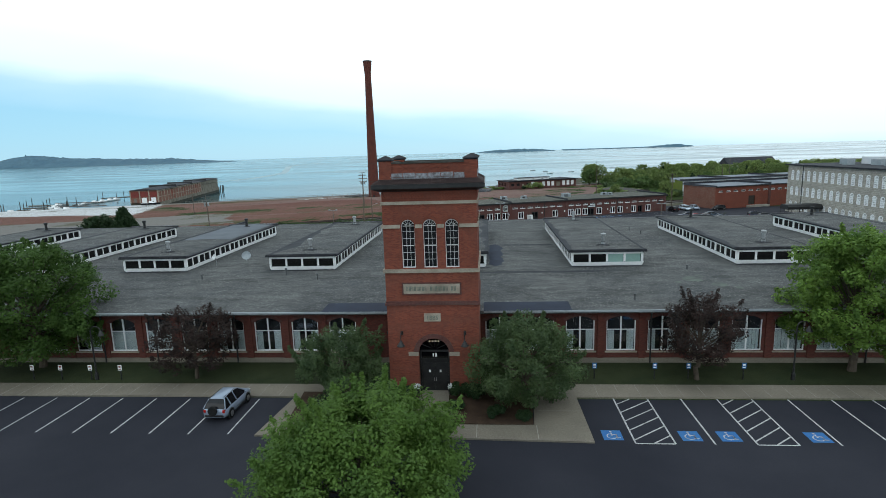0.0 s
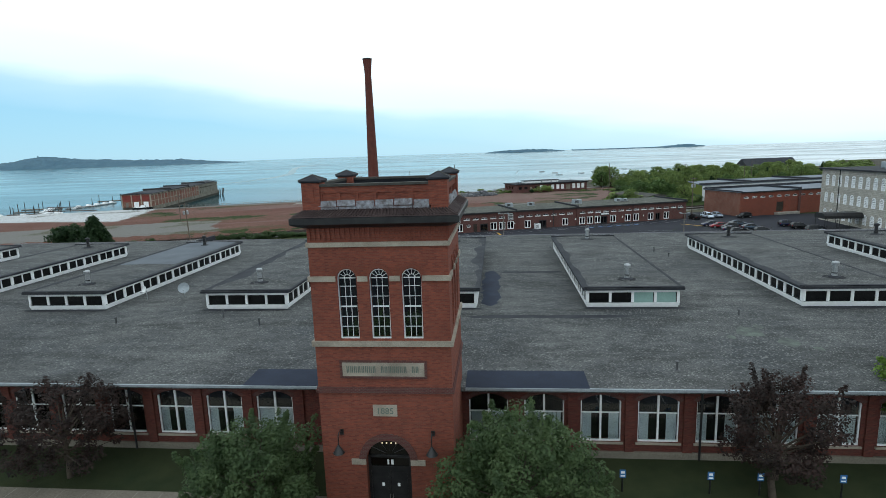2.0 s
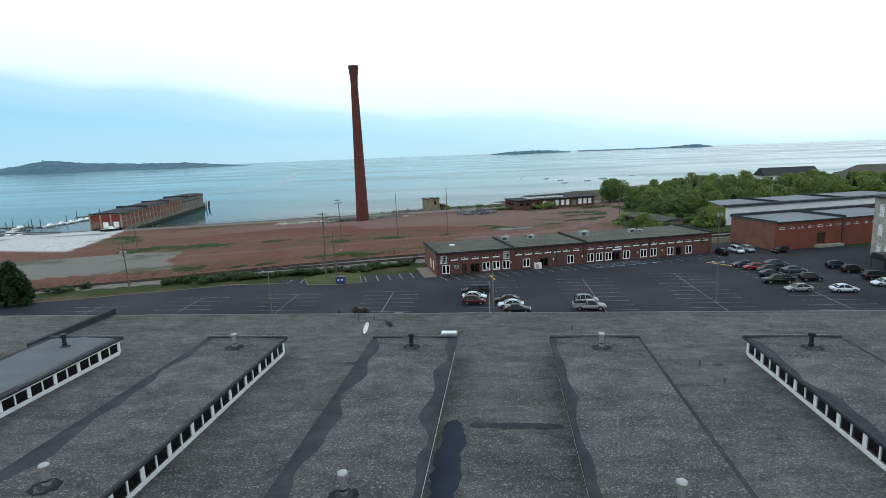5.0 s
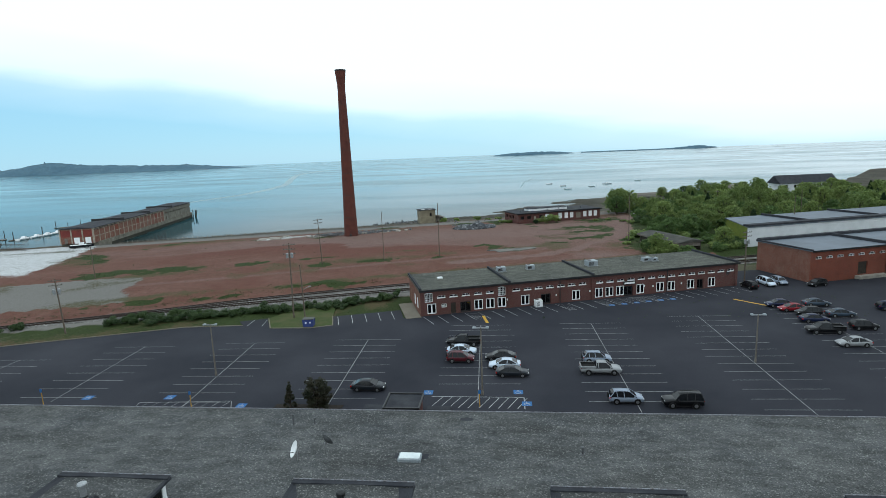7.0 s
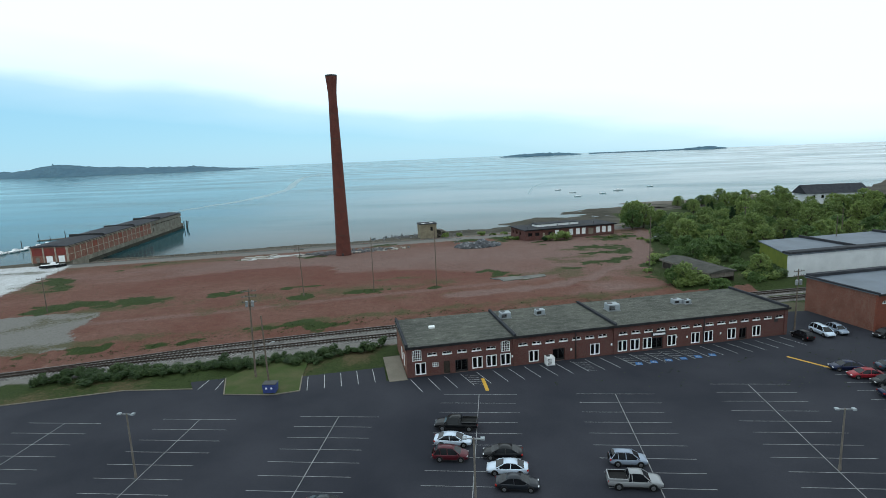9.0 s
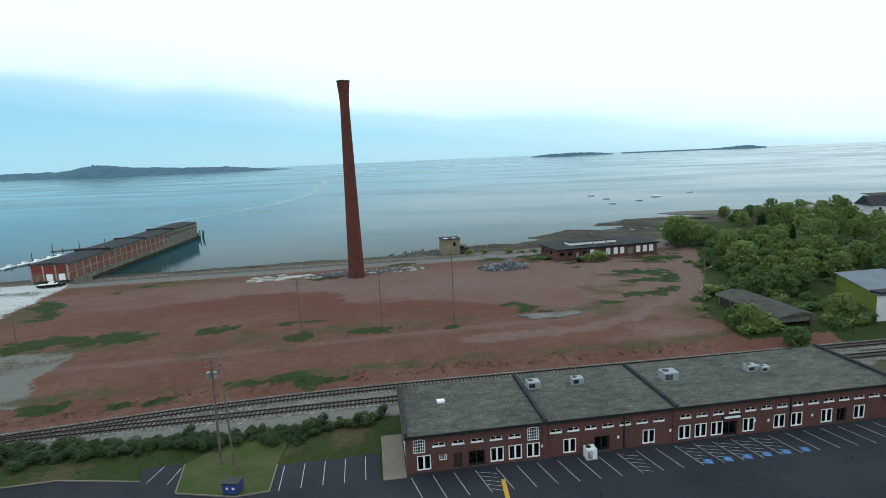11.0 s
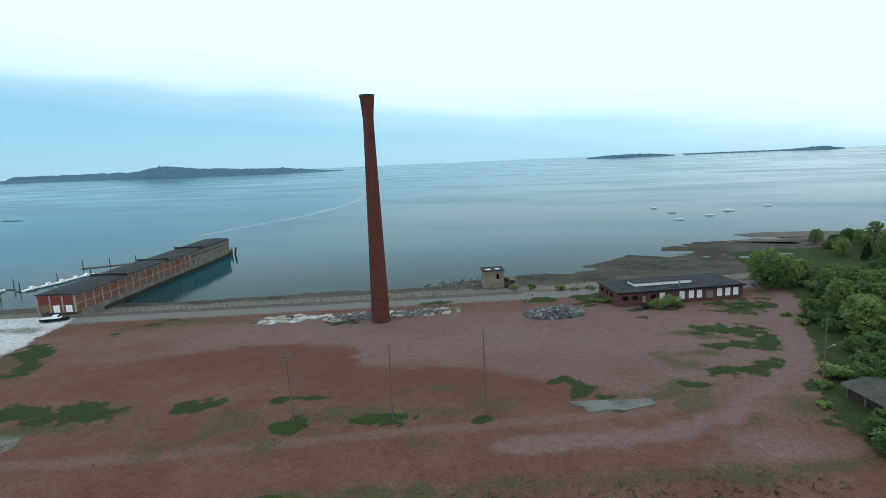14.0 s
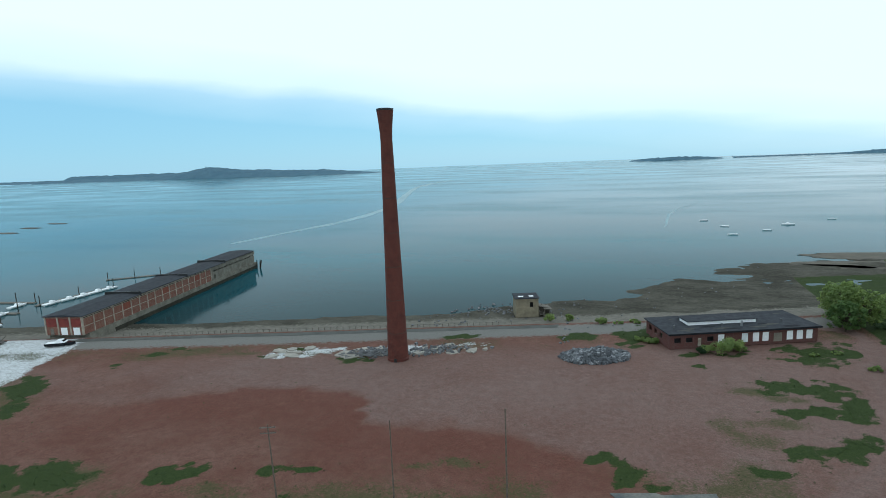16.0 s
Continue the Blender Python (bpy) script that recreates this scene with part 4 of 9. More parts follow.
def monitor(x0, x1, y0, y1, n_front, n_side):
    """A raised lantern with a band of windows all round and a gravel top."""
    zb, zt = 7.80, 9.42
    mon = thing("roof_monitor", pose((x0 + x1) / 2, y0, zb), "raised roof monitor with white window band and gravel top", "roof monitor", "roof monitors on the mill")
    w, d, h = (x1 - x0) / 2, y1 - y0, zt - zb
    part("curb", box(-w + 0.06, w - 0.06, 0.06, d - 0.06, 0.0, 0.2), M_WHITE, mon)
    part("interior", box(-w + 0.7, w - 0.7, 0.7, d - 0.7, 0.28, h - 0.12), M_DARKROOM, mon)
    bm = bmesh.new()
    prism(bm, [(-w - 0.3, h), (w + 0.3, h), (w + 0.3, h + 0.16), (0, h + 0.28), (-w - 0.3, h + 0.16)], -0.28, d + 0.3)
    part("roof", bm, M_ROOF, mon)
    part("fascia", boxes((-w - 0.34, w + 0.34, -0.32, -0.283, h + 0.0, h + 0.175), (-w - 0.34, -w - 0.303, -0.28, d + 0.3, h + 0.0, h + 0.175), (w + 0.303, w + 0.34, -0.28, d + 0.3, h + 0.0, h + 0.175)), M_MEMB, mon)
    part("membrane_edge", boxes((-w - 0.3, w + 0.3, -0.28, 0.02, h + 0.2, h + 0.296), (-w - 0.3, -w - 0.08, 0.02, d - 0.1, h + 0.1, h + 0.19), (w + 0.08, w + 0.3, 0.02, d - 0.1, h + 0.1, h + 0.19), (-w - 0.3, w + 0.3, d - 0.1, d + 0.3, h + 0.2, h + 0.296)), M_MEMB, mon)
    part("edge_flashing", box(-w - 0.3, w + 0.3, d + 0.303, d + 0.36, h + 0.1, h + 0.34), M_FLASH, mon)
    broad = {-24.9: (1.25, 0.25), -7.6: (1.1, 0.95), 9.65: (0.5, 0.2), 27.3: (0.8, 0.25)}.get(x0, (0.55, 0.35))
    for s in (-1, 1):
        q = broad[0 if s < 0 else 1]
        if q < 0.3:
            continue
        inner = [(s * (w - 0.22 * q - q * (0.35 + 1.1 * noise.noise((k * 0.35, x0 * 0.7, s)))), 0.2 + k * (d - 0.4) / 24) for k in range(25)]
        bm = bmesh.new()
        rows = [(bm.verts.new((s * (w + 0.07), y, h + 0.183)), bm.verts.new((x, y, h + 0.29 - 0.0286 * abs(x)))) for x, y in inner]
        for (a, b), (c, e) in zip(rows, rows[1:]):
            bm.faces.new((a, b, e, c))
        part("edge_membrane", bm, M_MEMB, mon, "ragged dark membrane strip")
    frames = {}

    def side(n, length, m):
        key = (n, round(length, 2))
        if key not in frames:
            bm = bmesh.new()
            bx(bm, 0, length, -0.02, 0.12, 0.2, 0.44)
            bx(bm, 0, length, -0.07, -0.023, 0.40, 0.47)
            bx(bm, 0, length, 0, 0.12, h - 0.26, h - 0.003)
            pw = 0.36 if n > 6 else 0.22
            for k in range(n + 1):
                x = k * (length - pw) / n
                bx(bm, x, x + pw, -0.03, 0.125, 0.5, h - 0.26)
                if n > 6 and k < n:
                    xm = x + pw + ((length - pw) / n - pw) / 2
                    bx(bm, xm - 0.06, xm + 0.06, -0.02, 0.12, 0.5, h - 0.26)
            bp = bmesh.new()
            bx(bp, 0.12, length - 0.12, 0.05, 0.065, 0.40, h - 0.16)
            frames[key] = (mesh_of("window_band", bm, M_WHITE), mesh_of("pane", bp, M_TINT))
        fr = part("window_band", frames[key][0], None, mon, m=m)
        part("pane", frames[key][1], None, fr)
    side(n_front, 2 * w, pose(-w, 0, 0))
    side(n_front, 2 * w, pose(w, d, 0, 0, 0, 180))
    side(n_side, d, pose(-w, d, 0, 0, 0, -90))
    side(n_side, d, pose(w, 0, 0, 0, 0, 90))
    for yy in (2.9, d - 2.8):
        vent = thing("roof_vent", pose((x0 + x1) / 2 + 0.15, y0 + yy, zb + h + 0.30), "galvanised round roof vent with a cap on a dark patch", "roof vent", "vents on the monitors")
        bm = bmesh.new()
        lathe(bm, [(0.24, -0.05), (0.22, 0.34), (0.19, 0.36), (0.19, 0.98), (0.28, 1.0), (0.30, 1.22), (0.26, 1.30), (0.08, 1.36)], 16)
        part("pipe", bm, M_GALV if yy < 9 or x0 in (-24.9, 9.65) else M_BLACK, vent)
        bm = bmesh.new()
        lathe(bm, [(0.27, 0.30), (0.27, 0.36), (0.2, 0.38)], 16)
        part("storm_collar", bm, M_BLACK, vent)
        bm = bmesh.new()
        lathe(bm, [(0.52, -0.04), (0.48, 0.03), (0.22, 0.07)], 14)
        part("collar", bm, M_MEMB, vent)
        ps = [(0.15 + (0.85 + 0.35 * noise.noise((k * 0.8, x0, yy))) * math.cos(k * math.pi / 10), yy - 0.15 + (0.8 + 0.4 * noise.noise((k * 0.8, x0, yy + 9))) * math.sin(k * math.pi / 10)) for k in range(20)]
        bm = bmesh.new()
        bm.faces.new([bm.verts.new((x, y, h + 0.286 - 0.0286 * abs(x))) for x, y in ps])
        part("tar_patch", bm, M_PITCH, mon, "black tar round the vent")
    return mon


for x0 in (-77.7, -60.3, -42.8, -24.9, -7.6, 9.65, 27.3, 44.8):
    mon = monitor(x0, x0 + 7.75, 62.6, 90.75, 4, 10)
    if -43 < x0 < -42:
        bm = bmesh.new()
        prism(bm, [(-3.4, 1.81), (0, 1.906), (3.4, 1.81), (3.4, 1.835), (0, 1.926), (-3.4, 1.835)], 12.5, 28.3)
        part("roof_patch", bm, M_PATCHED, mon, "pale smooth membrane patch")
    if 9 < x0 < 10:
        # two pale green panes, each a thin sheet set before the glass
        for k in (2, 3):
            part("pale_pane", box(-3.65 + 1.88 * k, -2.05 + 1.88 * k, 0.025, 0.045, 0.43, 1.4), M_SAGE, mon, "pale green pane")

# ---- the clock-less entrance tower ----
TX, TY, TW, TD = -3.78, 41.5, 6.95, 7.0
tower = thing("brick_tower", pose(TX, TY, 0), "tall square red brick entrance tower with stone bands", "tower")
H = TW / 2
lowh = [(0.0, 2.35, FRONT, 5.75, 1.17)]
bm = bmesh.new()
holed_wall(bm, -H, H, FRONT - 0.3, 12.0, 0.6, lowh)
part("front_wall", bm, M_BRICK, tower)
winc, wwid, wsil, wspr = (-1.62, 0.0, 1.62), 0.98, 12.42, 15.55
th = [(c, wwid, wsil, wspr, 0.489) for c in winc]
for m in (pose(0, 0, 0), pose(H, TD / 2 - H, 0, 0, 0, 90), pose(-H, TD / 2 + H, 0, 0, 0, -90), pose(0, TD, 0, 0, 0, 180)):
    bm = bmesh.new()
    holed_wall(bm, -H if m[0][0] > 0.9 or m[0][0] < -0.9 else 0.55, H if abs(m[0][0]) > 0.9 else TD - 0.55, 12.0, 18.5, 0.55, [(c + (0 if abs(m[0][0]) > 0.9 else TD / 2), *r) for c, *r in th], m)
    part("upper_wall", bm, M_BRICK, tower)
for row in ((-H, -H + 0.5, 0.6, TD, FRONT - 0.3, 12.0), (H - 0.5, H, 0.6, TD, FRONT - 0.3, 12.0), (-H + 0.5, H - 0.5, TD - 0.5, TD, FRONT - 0.3, 12.0)):
    part("wall", box(*row), M_BRICK, tower)
part("interior", boxes((-H + 0.9, H - 0.9, 0.9, TD - 0.9, 12.0, 18.2), (-H + 0.6, H - 0.6, 1.6, 1.8, FRONT, 8.0)), M_DARKROOM, tower)


def band(z0, z1, out, name, mat, label=""):
    """A belt course round all four sides."""
    for r in ((-H - out, H + out, -out, -0.003, z0, z1), (-H - out, H + out, TD + 0.003, TD + out, z0, z1), (-H - out, -H - 0.003, -0.003, TD + 0.003, z0, z1), (H + 0.003, H + out, -0.003, TD + 0.003, z0, z1)):
        part(name, box(*r), mat, tower, label)


band(12.06, 12.33, 0.13, "sill_band", M_STONE, "pale stone sill course")
band(17.15, 17.38, 0.09, "upper_band", M_STONE, "pale stone belt course")
band(9.55, 9.72, 0.10, "brick_band", M_BRICK_OLD)
band(9.72, 9.86, 0.05, "brick_band", M_BRICK_OLD)
band(18.1, 18.3, 0.10, "brick_band", M_BRICK_OLD)
xs = [-H] + [q for c in winc for q in (c - wwid / 2 - 0.06, c + wwid / 2 + 0.06)] + [H]
rows = []
for a, b in zip(xs[::2], xs[1::2]):
    rows.append((a, b, -0.1, -0.003, 15.42, 15.68))
for r in rows:
    part("spring_band", box(*r), M_STONE, tower, "pale stone impost course")
sx = [-0.1] + [q + TD / 2 for c in winc for q in (c - wwid / 2 - 0.06, c + wwid / 2 + 0.06)] + [TD]
for a, b in zip(sx[::2], sx[1::2]):
    part("spring_band", box(H + 0.003, H + 0.1, a, b, 15.42, 15.68), M_STONE, tower)
for a, b in zip(sx[::2], sx[1::2]):
    part("spring_band", box(-H - 0.1, -H - 0.003, a, b, 15.42, 15.68), M_STONE, tower)

# tall round-headed windows
bm = bmesh.new()
o = hole_outline(0, wwid, wsil, wspr, 0.489, 14)
rim(bm, o, 0.06, 0.12, 0.26, (0, 14))
for k in (-0.135, 0.135):
    bx(bm, k - 0.011, k + 0.011, 0.15, 0.20, wsil + 0.08, wspr + 0.05)
for k in range(1, 6):
    z = wsil + 0.1 + (wspr - wsil) * k / 6
    bx(bm, -0.41, 0.41, 0.145, 0.205, z - (0.032 if k == 3 else 0.011), z + (0.032 if k == 3 else 0.011))
bx(bm, -0.41, 0.41, 0.145, 0.205, wspr - 0.02, wspr + 0.02)
for k in range(5):
    a = math.pi * (k + 1) / 6
    tube(bm, (0.16 * math.cos(a), 0.175, wspr + 0.16 * math.sin(a)), (0.42 * math.cos(a), 0.175, wspr + 0.42 * math.sin(a)), 0.016, sides=4)
pts = [(0.17 * math.cos(math.pi * k / 8), wspr + 0.17 * math.sin(math.pi * k / 8)) for k in range(9)]
for p, q in zip(pts, pts[1:]):
    tube(bm, (p[0], 0.175, p[1]), (q[0], 0.175, q[1]), 0.016, sides=4)
tf = mesh_of("tower_window", bm, M_WHITE)
bm = bmesh.new()
prism(bm, hole_outline(0, wwid - 0.04, wsil + 0.02, wspr, 0.47), 0.17, 0.18)
tp = mesh_of("pane", bm, M_GLASS)
bm = bmesh.new()
bx(bm, -0.035, 0.035, -0.035, -0.002, 0.50, 0.79)
vous = mesh_of("arch_brick", bm, M_BRICK)
for m in (pose(0, 0, 0), pose(H, TD / 2, 0, 0, 0, 90), pose(-H, TD / 2, 0, 0, 0, -90), pose(0, TD, 0, 0, 0, 180)):
    for c in winc:
        f = part("tower_window", tf, None, tower, m=m @ pose(c, 0, 0))
        part("pane", tp, None, f)
        if m[0][0] > -0.9 and not (abs(m[0][0]) < 0.5 and m[1][0] < 0):
            for k in range(19):
                part("arch_brick", vous, None, tower, m=m @ pose(c, 0, wspr) @ pose(0, 0, 0, 0, -81 + 9 * k, 0))

# corbels, cornice, tiled skirt and parapet
cb = mesh_of("corbel", box(-0.06, 0.06, -0.055, -0.004, 17.5, 18.1), M_BRICK)
for k in range(28):
    part("corbel", cb, None, tower, m=pose(-H + 0.13 + k * (TW - 0.26) / 27, 0, 0))
    part("corbel", cb, None, tower, m=pose(H, 0.13 + k * (TD - 0.26) / 27, 0, 0, 0, 90))
bm = bmesh.new()
steps = ((0.11, 18.12), (0.32, 18.2), (0.55, 18.3), (0.62, 18.34), (0.62, 18.64), (0.5, 18.66))
profile_mass(bm, [[(-H - o, -o, z), (H + o, -o, z), (H + o, TD + o, z), (-H - o, TD + o, z)] for o, z in steps])
part("cornice", bm, M_BLACK, tower, "dark metal cornice")
bm = bmesh.new()
profile_mass(bm, [[(-H - o, -o, z), (H + o, -o, z), (H + o, TD + o, z), (-H - o, TD + o, z)] for o, z in ((0.58, 18.665), (0.56, 18.70), (0.0, 18.98), (-0.2, 18.98))])
part("skirt_roof", bm, M_TILE, tower)
bm = bmesh.new()
for k in range(46):
    t = -1 + 2 * (k + 0.5) / 46
    for a, b in (((t * (H + 0.5), -0.51, 18.72), (t * H, -0.02, 19.0)), ((t * (H + 0.5), TD + 0.51, 18.72), (t * H, TD + 0.02, 19.0)),
                 ((H + 0.51, TD / 2 + t * (H + 0.5), 18.72), (H + 0.02, TD / 2 + t * H, 19.0)), ((-H - 0.51, TD / 2 + t * (H + 0.5), 18.72), (-H - 0.02, TD / 2 + t * H, 19.0))):
        tube(bm, a, b, 0.045, 0.045, 6)
part("skirt_tiles", bm, M_TILE, tower, "rounded dark roof tiles")
P = 0.36
for m in (pose(0, 0.03, 0), pose(H - 0.03, TD / 2, 0, 0, 0, 90), pose(-H + 0.03, TD / 2, 0, 0, 0, -90), pose(0, TD - 0.03, 0, 0, 0, 180)):
    bm2 = bmesh.new()
    bx(bm2, -H + 0.7, H - 0.7, 0.06, P, 18.95, 20.1)
    bx(bm2, -H + 0.7, H - 0.7, 0, 0.058, 19.78, 20.1)
    bx(bm2, -H + 0.7, H - 0.7, 0, 0.058, 18.95, 19.42)
    for k in range(7):
        x = -H + 0.7 + k * (TW - 1.4 - 0.22) / 6
        bx(bm2, x, x + 0.22, 0, 0.058, 19.42, 19.78)
    part("parapet", bm2, M_BRICK, tower, m=m)
    part("coping", box(-H + 0.7, H - 0.7, -0.08, P + 0.1, 20.103, 20.22), M_FELT, tower, m=m)
    for k in range(6):
        bm3 = bmesh.new()
        xa, xb, dz = -H + 0.73 + k * 0.93, -H + 1.60 + k * 0.93, 0.03 * math.sin(k * 2.1)
        profile_mass(bm3, [[(x, -0.11 - dz, 19.14 + dz), (x, -0.004, 19.14), (x, -0.004, 19.42 + dz), (x, -0.04, 19.42 + dz)] for x in (xa, xb)])
        part("flashing", bm3, M_FLASH, tower, "peeling lead flashing", m=m)
        part("flashing", box(-H + 0.83 + k * 0.9, -H + 1.7 + k * 0.9, -0.10, -0.012, 19.0, 19.11 + 0.02 * (k % 2)), M_FLASH, tower, "peeling lead flashing", m=m)
    part("inner_lining", box(-H + 0.7, H - 0.7, P + 0.003, P + 0.08, 19.4, 20.1), M_PITCH, tower, "dark membrane lining", m=m)
for sx_, sy_ in ((-1, 0), (1, 0), (-1, 1), (1, 1)):
    cx, cy = sx_ * (H - 0.38), 0.38 if sy_ == 0 else TD - 0.38
    bm = bmesh.new()
    bx(bm, cx - 0.45, cx + 0.45, cy - 0.45, cy + 0.45, 18.9, 20.3)
    for d in (-1, 1):
        bx(bm, cx - 0.16, cx + 0.16, cy + d * 0.452 - 0.03, cy + d * 0.452 + 0.03, 19.35, 20.0)
    part("corner_pier", bm, M_BRICK, tower)
    bm = bmesh.new()
    profile_mass(bm, [[(cx - o, cy - o, z), (cx + o, cy - o, z), (cx + o, cy + o, z), (cx - o, cy + o, z)] for o, z in ((0.5, 20.303), (0.55, 20.36), (0.55, 20.42), (0.02, 20.68))])
    part("pier_cap", bm, M_MEMB, tower, "low dark metal pyramid cap")
    for ex, ey in ((-1, -1), (1, -1), (1, 1), (-1, 1)):
        bm = bmesh.new()
        tube(bm, (cx + 0.55 * ex, cy + 0.55 * ey, 20.43), (cx, cy, 20.69), 0.022, sides=5)
        part("cap_ridge", bm, M_FELT, tower, "grey ridge strip")
part("tower_roof", box(-H + 0.3, H - 0.3, 0.3, TD - 0.3, 18.9, 19.5), M_WETMEMB, tower, "dark wet membrane roof")
bm = bmesh.new()
M_SILT = surf("dried silt", (0.075, 0.066, 0.052), (0.045, 0.042, 0.038), 1.2, 12, 0.9)
ps = [(0.25 + 1.0 * math.cos(k * math.pi / 14) * (1 + 0.45 * noise.noise((k * 0.4, 0, 0))), 3.5 + 0.85 * math.sin(k * math.pi / 14) * (1 + 0.5 * noise.noise((k * 0.4, 4, 0))), 19.504) for k in range(28)]
bm.faces.new([bm.verts.new(p) for p in ps])
part("silt_patch", bm, M_SILT, tower, "dried brown silt on the roof")
bm = bmesh.new()
ps = [(-0.55 + 0.42 * math.cos(k * math.pi / 8) * (1 + 0.4 * noise.noise((k * 0.6, 9, 0))), 3.7 + 0.28 * math.sin(k * math.pi / 8), 19.508) for k in range(16)]
bm.faces.new([bm.verts.new(p) for p in ps])
part("black_blot", bm, M_PITCH, tower, "small black blot on the tower roof")

# stone tablets with worn raised lettering
part("name_tablet", box(-2.13, 2.1, -0.05, -0.003, 10.45, 11.2), M_STONE, tower, "pale carved stone name tablet", 0.01)
part("tablet_frame", boxes((-2.25, 2.22, -0.08, -0.003, 11.203, 11.3), (-2.25, 2.22, -0.08, -0.003, 10.35, 10.447), (-2.25, -2.133, -0.08, -0.003, 10.447, 11.203), (2.103, 2.22, -0.08, -0.003, 10.447, 11.203)), M_BRICK_OLD, tower)
rows, x = [], -1.9
for word in (8, 7, 2):
    for k in range(word):
        rows += [(x, x + 0.045, -0.075, -0.052, 10.66, 11.0), (x + 0.085, x + 0.13, -0.075, -0.052, 10.66, 11.0)]
        x += 0.195
    x += 0.22
for r in rows:
    part("tablet_relief", box(*r), M_RELIEF, tower)
part("date_tablet", box(-0.66, 0.6, -0.05, -0.003, 8.27, 8.9), M_STONE, tower, "pale stone date tablet", 0.01)
txt = bpy.data.curves.new("date_figures", "FONT")
txt.body, txt.size, txt.extrude, txt.align_x = "1885", 0.46, 0.012, "CENTER"
ob = new("date_figures", txt)
ob.parent, ob.matrix_basis = tower, pose(-0.03, -0.06, 8.42, 90, 0, 0)
txt.materials.append(M_RELIEF)

# doorway
pts_o, pts_i = arch(0, 3.1, 5.75, 1.549, 18), arch(0, 2.36, 5.75, 1.179, 18)
bm = bmesh.new()
for k in range(18):
    prism(bm, [pts_i[k], pts_i[k + 1], pts_o[k + 1], pts_o[k]], -0.07, -0.003)
part("door_arch", bm, M_BRICK_OLD, tower, "round brick arch over the doorway")
part("impost", boxes((-1.95, -1.18, -0.09, -0.003, 5.55, 5.85), (1.18, 1.95, -0.09, -0.003, 5.55, 5.85)), M_STONE, tower, "pale stone imposts")
part("door_surround", boxes((-1.17, -1.03, 0.35, 0.5, FRONT, 5.75), (1.03, 1.17, 0.35, 0.5, FRONT, 5.75), (-1.03, 1.03, 0.35, 0.5, 5.0, 5.2), (-1.17, 1.17, 0.35, 0.5, 5.72, 5.85)), M_BLACK, tower)
for s in (-1, 1):
    bm = bmesh.new()
    bx(bm, min(s * 1.02, s * 0.01), max(s * 1.02, s * 0.01), 0.40, 0.46, FRONT + 0.02, 5.0)
    for z0, z1 in ((2.6, 3.5), (3.65, 4.85)):
        bx(bm, min(s * 0.9, s * 0.15), max(s * 0.9, s * 0.15), 0.38, 0.40, z0, z1)
    d = part("door_leaf", bm, M_BLACK, tower, "black panelled door")
    part("handle", box(s * 0.08 - 0.02, s * 0.08 + 0.02, 0.34, 0.379, 3.35, 3.6), M_RIM, d)
    part("notice", box(s * 0.42 - 0.07, s * 0.42 + 0.07, 0.372, 0.378, 4.05, 4.25), M_WHITE, d)
bm = bmesh.new()
prism(bm, hole_outline(0, 2.3, 5.2, 5.75, 1.15), 0.42, 0.44)
part("fanlight", bm, M_TINT, tower)
glow, gnt, gbs = shader("warm bulb")
gbs.inputs["Emission Color"].default_value, gbs.inputs["Emission Strength"].default_value = (1.0, 0.72, 0.4, 1), 0.8
for k in range(4):
    bm = bmesh.new()
    lathe(bm, [(0.015, 0), (0.04, 0.03), (0.04, 0.06), (0.015, 0.09)], 8)
    part("bulb", bm, glow, tower, "small lit bulb", m=pose(-0.36 + 0.24 * k, 0.3, 6.55))
part("number_bars", boxes((-0.16, -0.06, 0.405, 0.415, 5.3, 5.58), (0.04, 0.18, 0.405, 0.415, 5.3, 5.58)), M_WHITE, tower)
for k in range(7):
    a = math.pi * k / 6
    bm = bmesh.new()
    tube(bm, (0.25 * math.cos(a), 0.4, 5.85 + 0.25 * math.sin(a)), (1.13 * math.cos(a), 0.4, 5.8 + 1.08 * math.sin(a)), 0.025, sides=4)
    part("fanlight_bar", bm, M_BLACK, tower)


def gooseneck(m):
    lamp = thing("wall_lamp", m, "black gooseneck wall lamp with bell shade", "wall lamp", "lamps on the brick front")
    bm = bmesh.new()
    pts = [(0, 0, 0), (0, -0.25, 0.18), (0, -0.5, 0.22), (0, -0.68, 0.1), (0, -0.7, -0.35)]
    for p, q in zip(pts, pts[1:]):
        tube(bm, p, q, 0.03, sides=6)
    part("arm", bm, M_BLACK, lamp)
    bm = bmesh.new()
    lathe(bm, [(0.05, -0.35), (0.1, -0.45), (0.2, -0.62), (0.3, -0.78), (0.28, -0.8)], 14, pose(0, -0.7, 0))
    part("shade", bm, M_BLACK, lamp)
    part("wall_plate", box(-0.1, 0.1, -0.03, -0.002, -0.15, 0.15), M_BLACK, lamp)
    return lamp


for x in (TX - 2.4, TX + 2.4):
    gooseneck(pose(x, TY, 7.35))
lamp0 = gooseneck(pose(-8.2, MY0 - 0.01, 6.2))


# ---- front yard: asphalt, pavement, lawn, beds ----
def sheet(name, pts, z, material, label, category, h=0.3, kind="structure"):
    """A flat slab with the given outline, its top at z."""
    bm = bmesh.new()
    top = [bm.verts.new((x, y, z)) for x, y in pts]
    low = [bm.verts.new((x, y, z - h)) for x, y in pts]
    bm.faces.new(top)
    bm.faces.new(low[::-1])
    n = len(pts)
    for k in range(n):
        bm.faces.new((top[k], low[k], low[(k + 1) % n], top[(k + 1) % n]))
    return solid(name, bm, material, label, category, kind=kind)


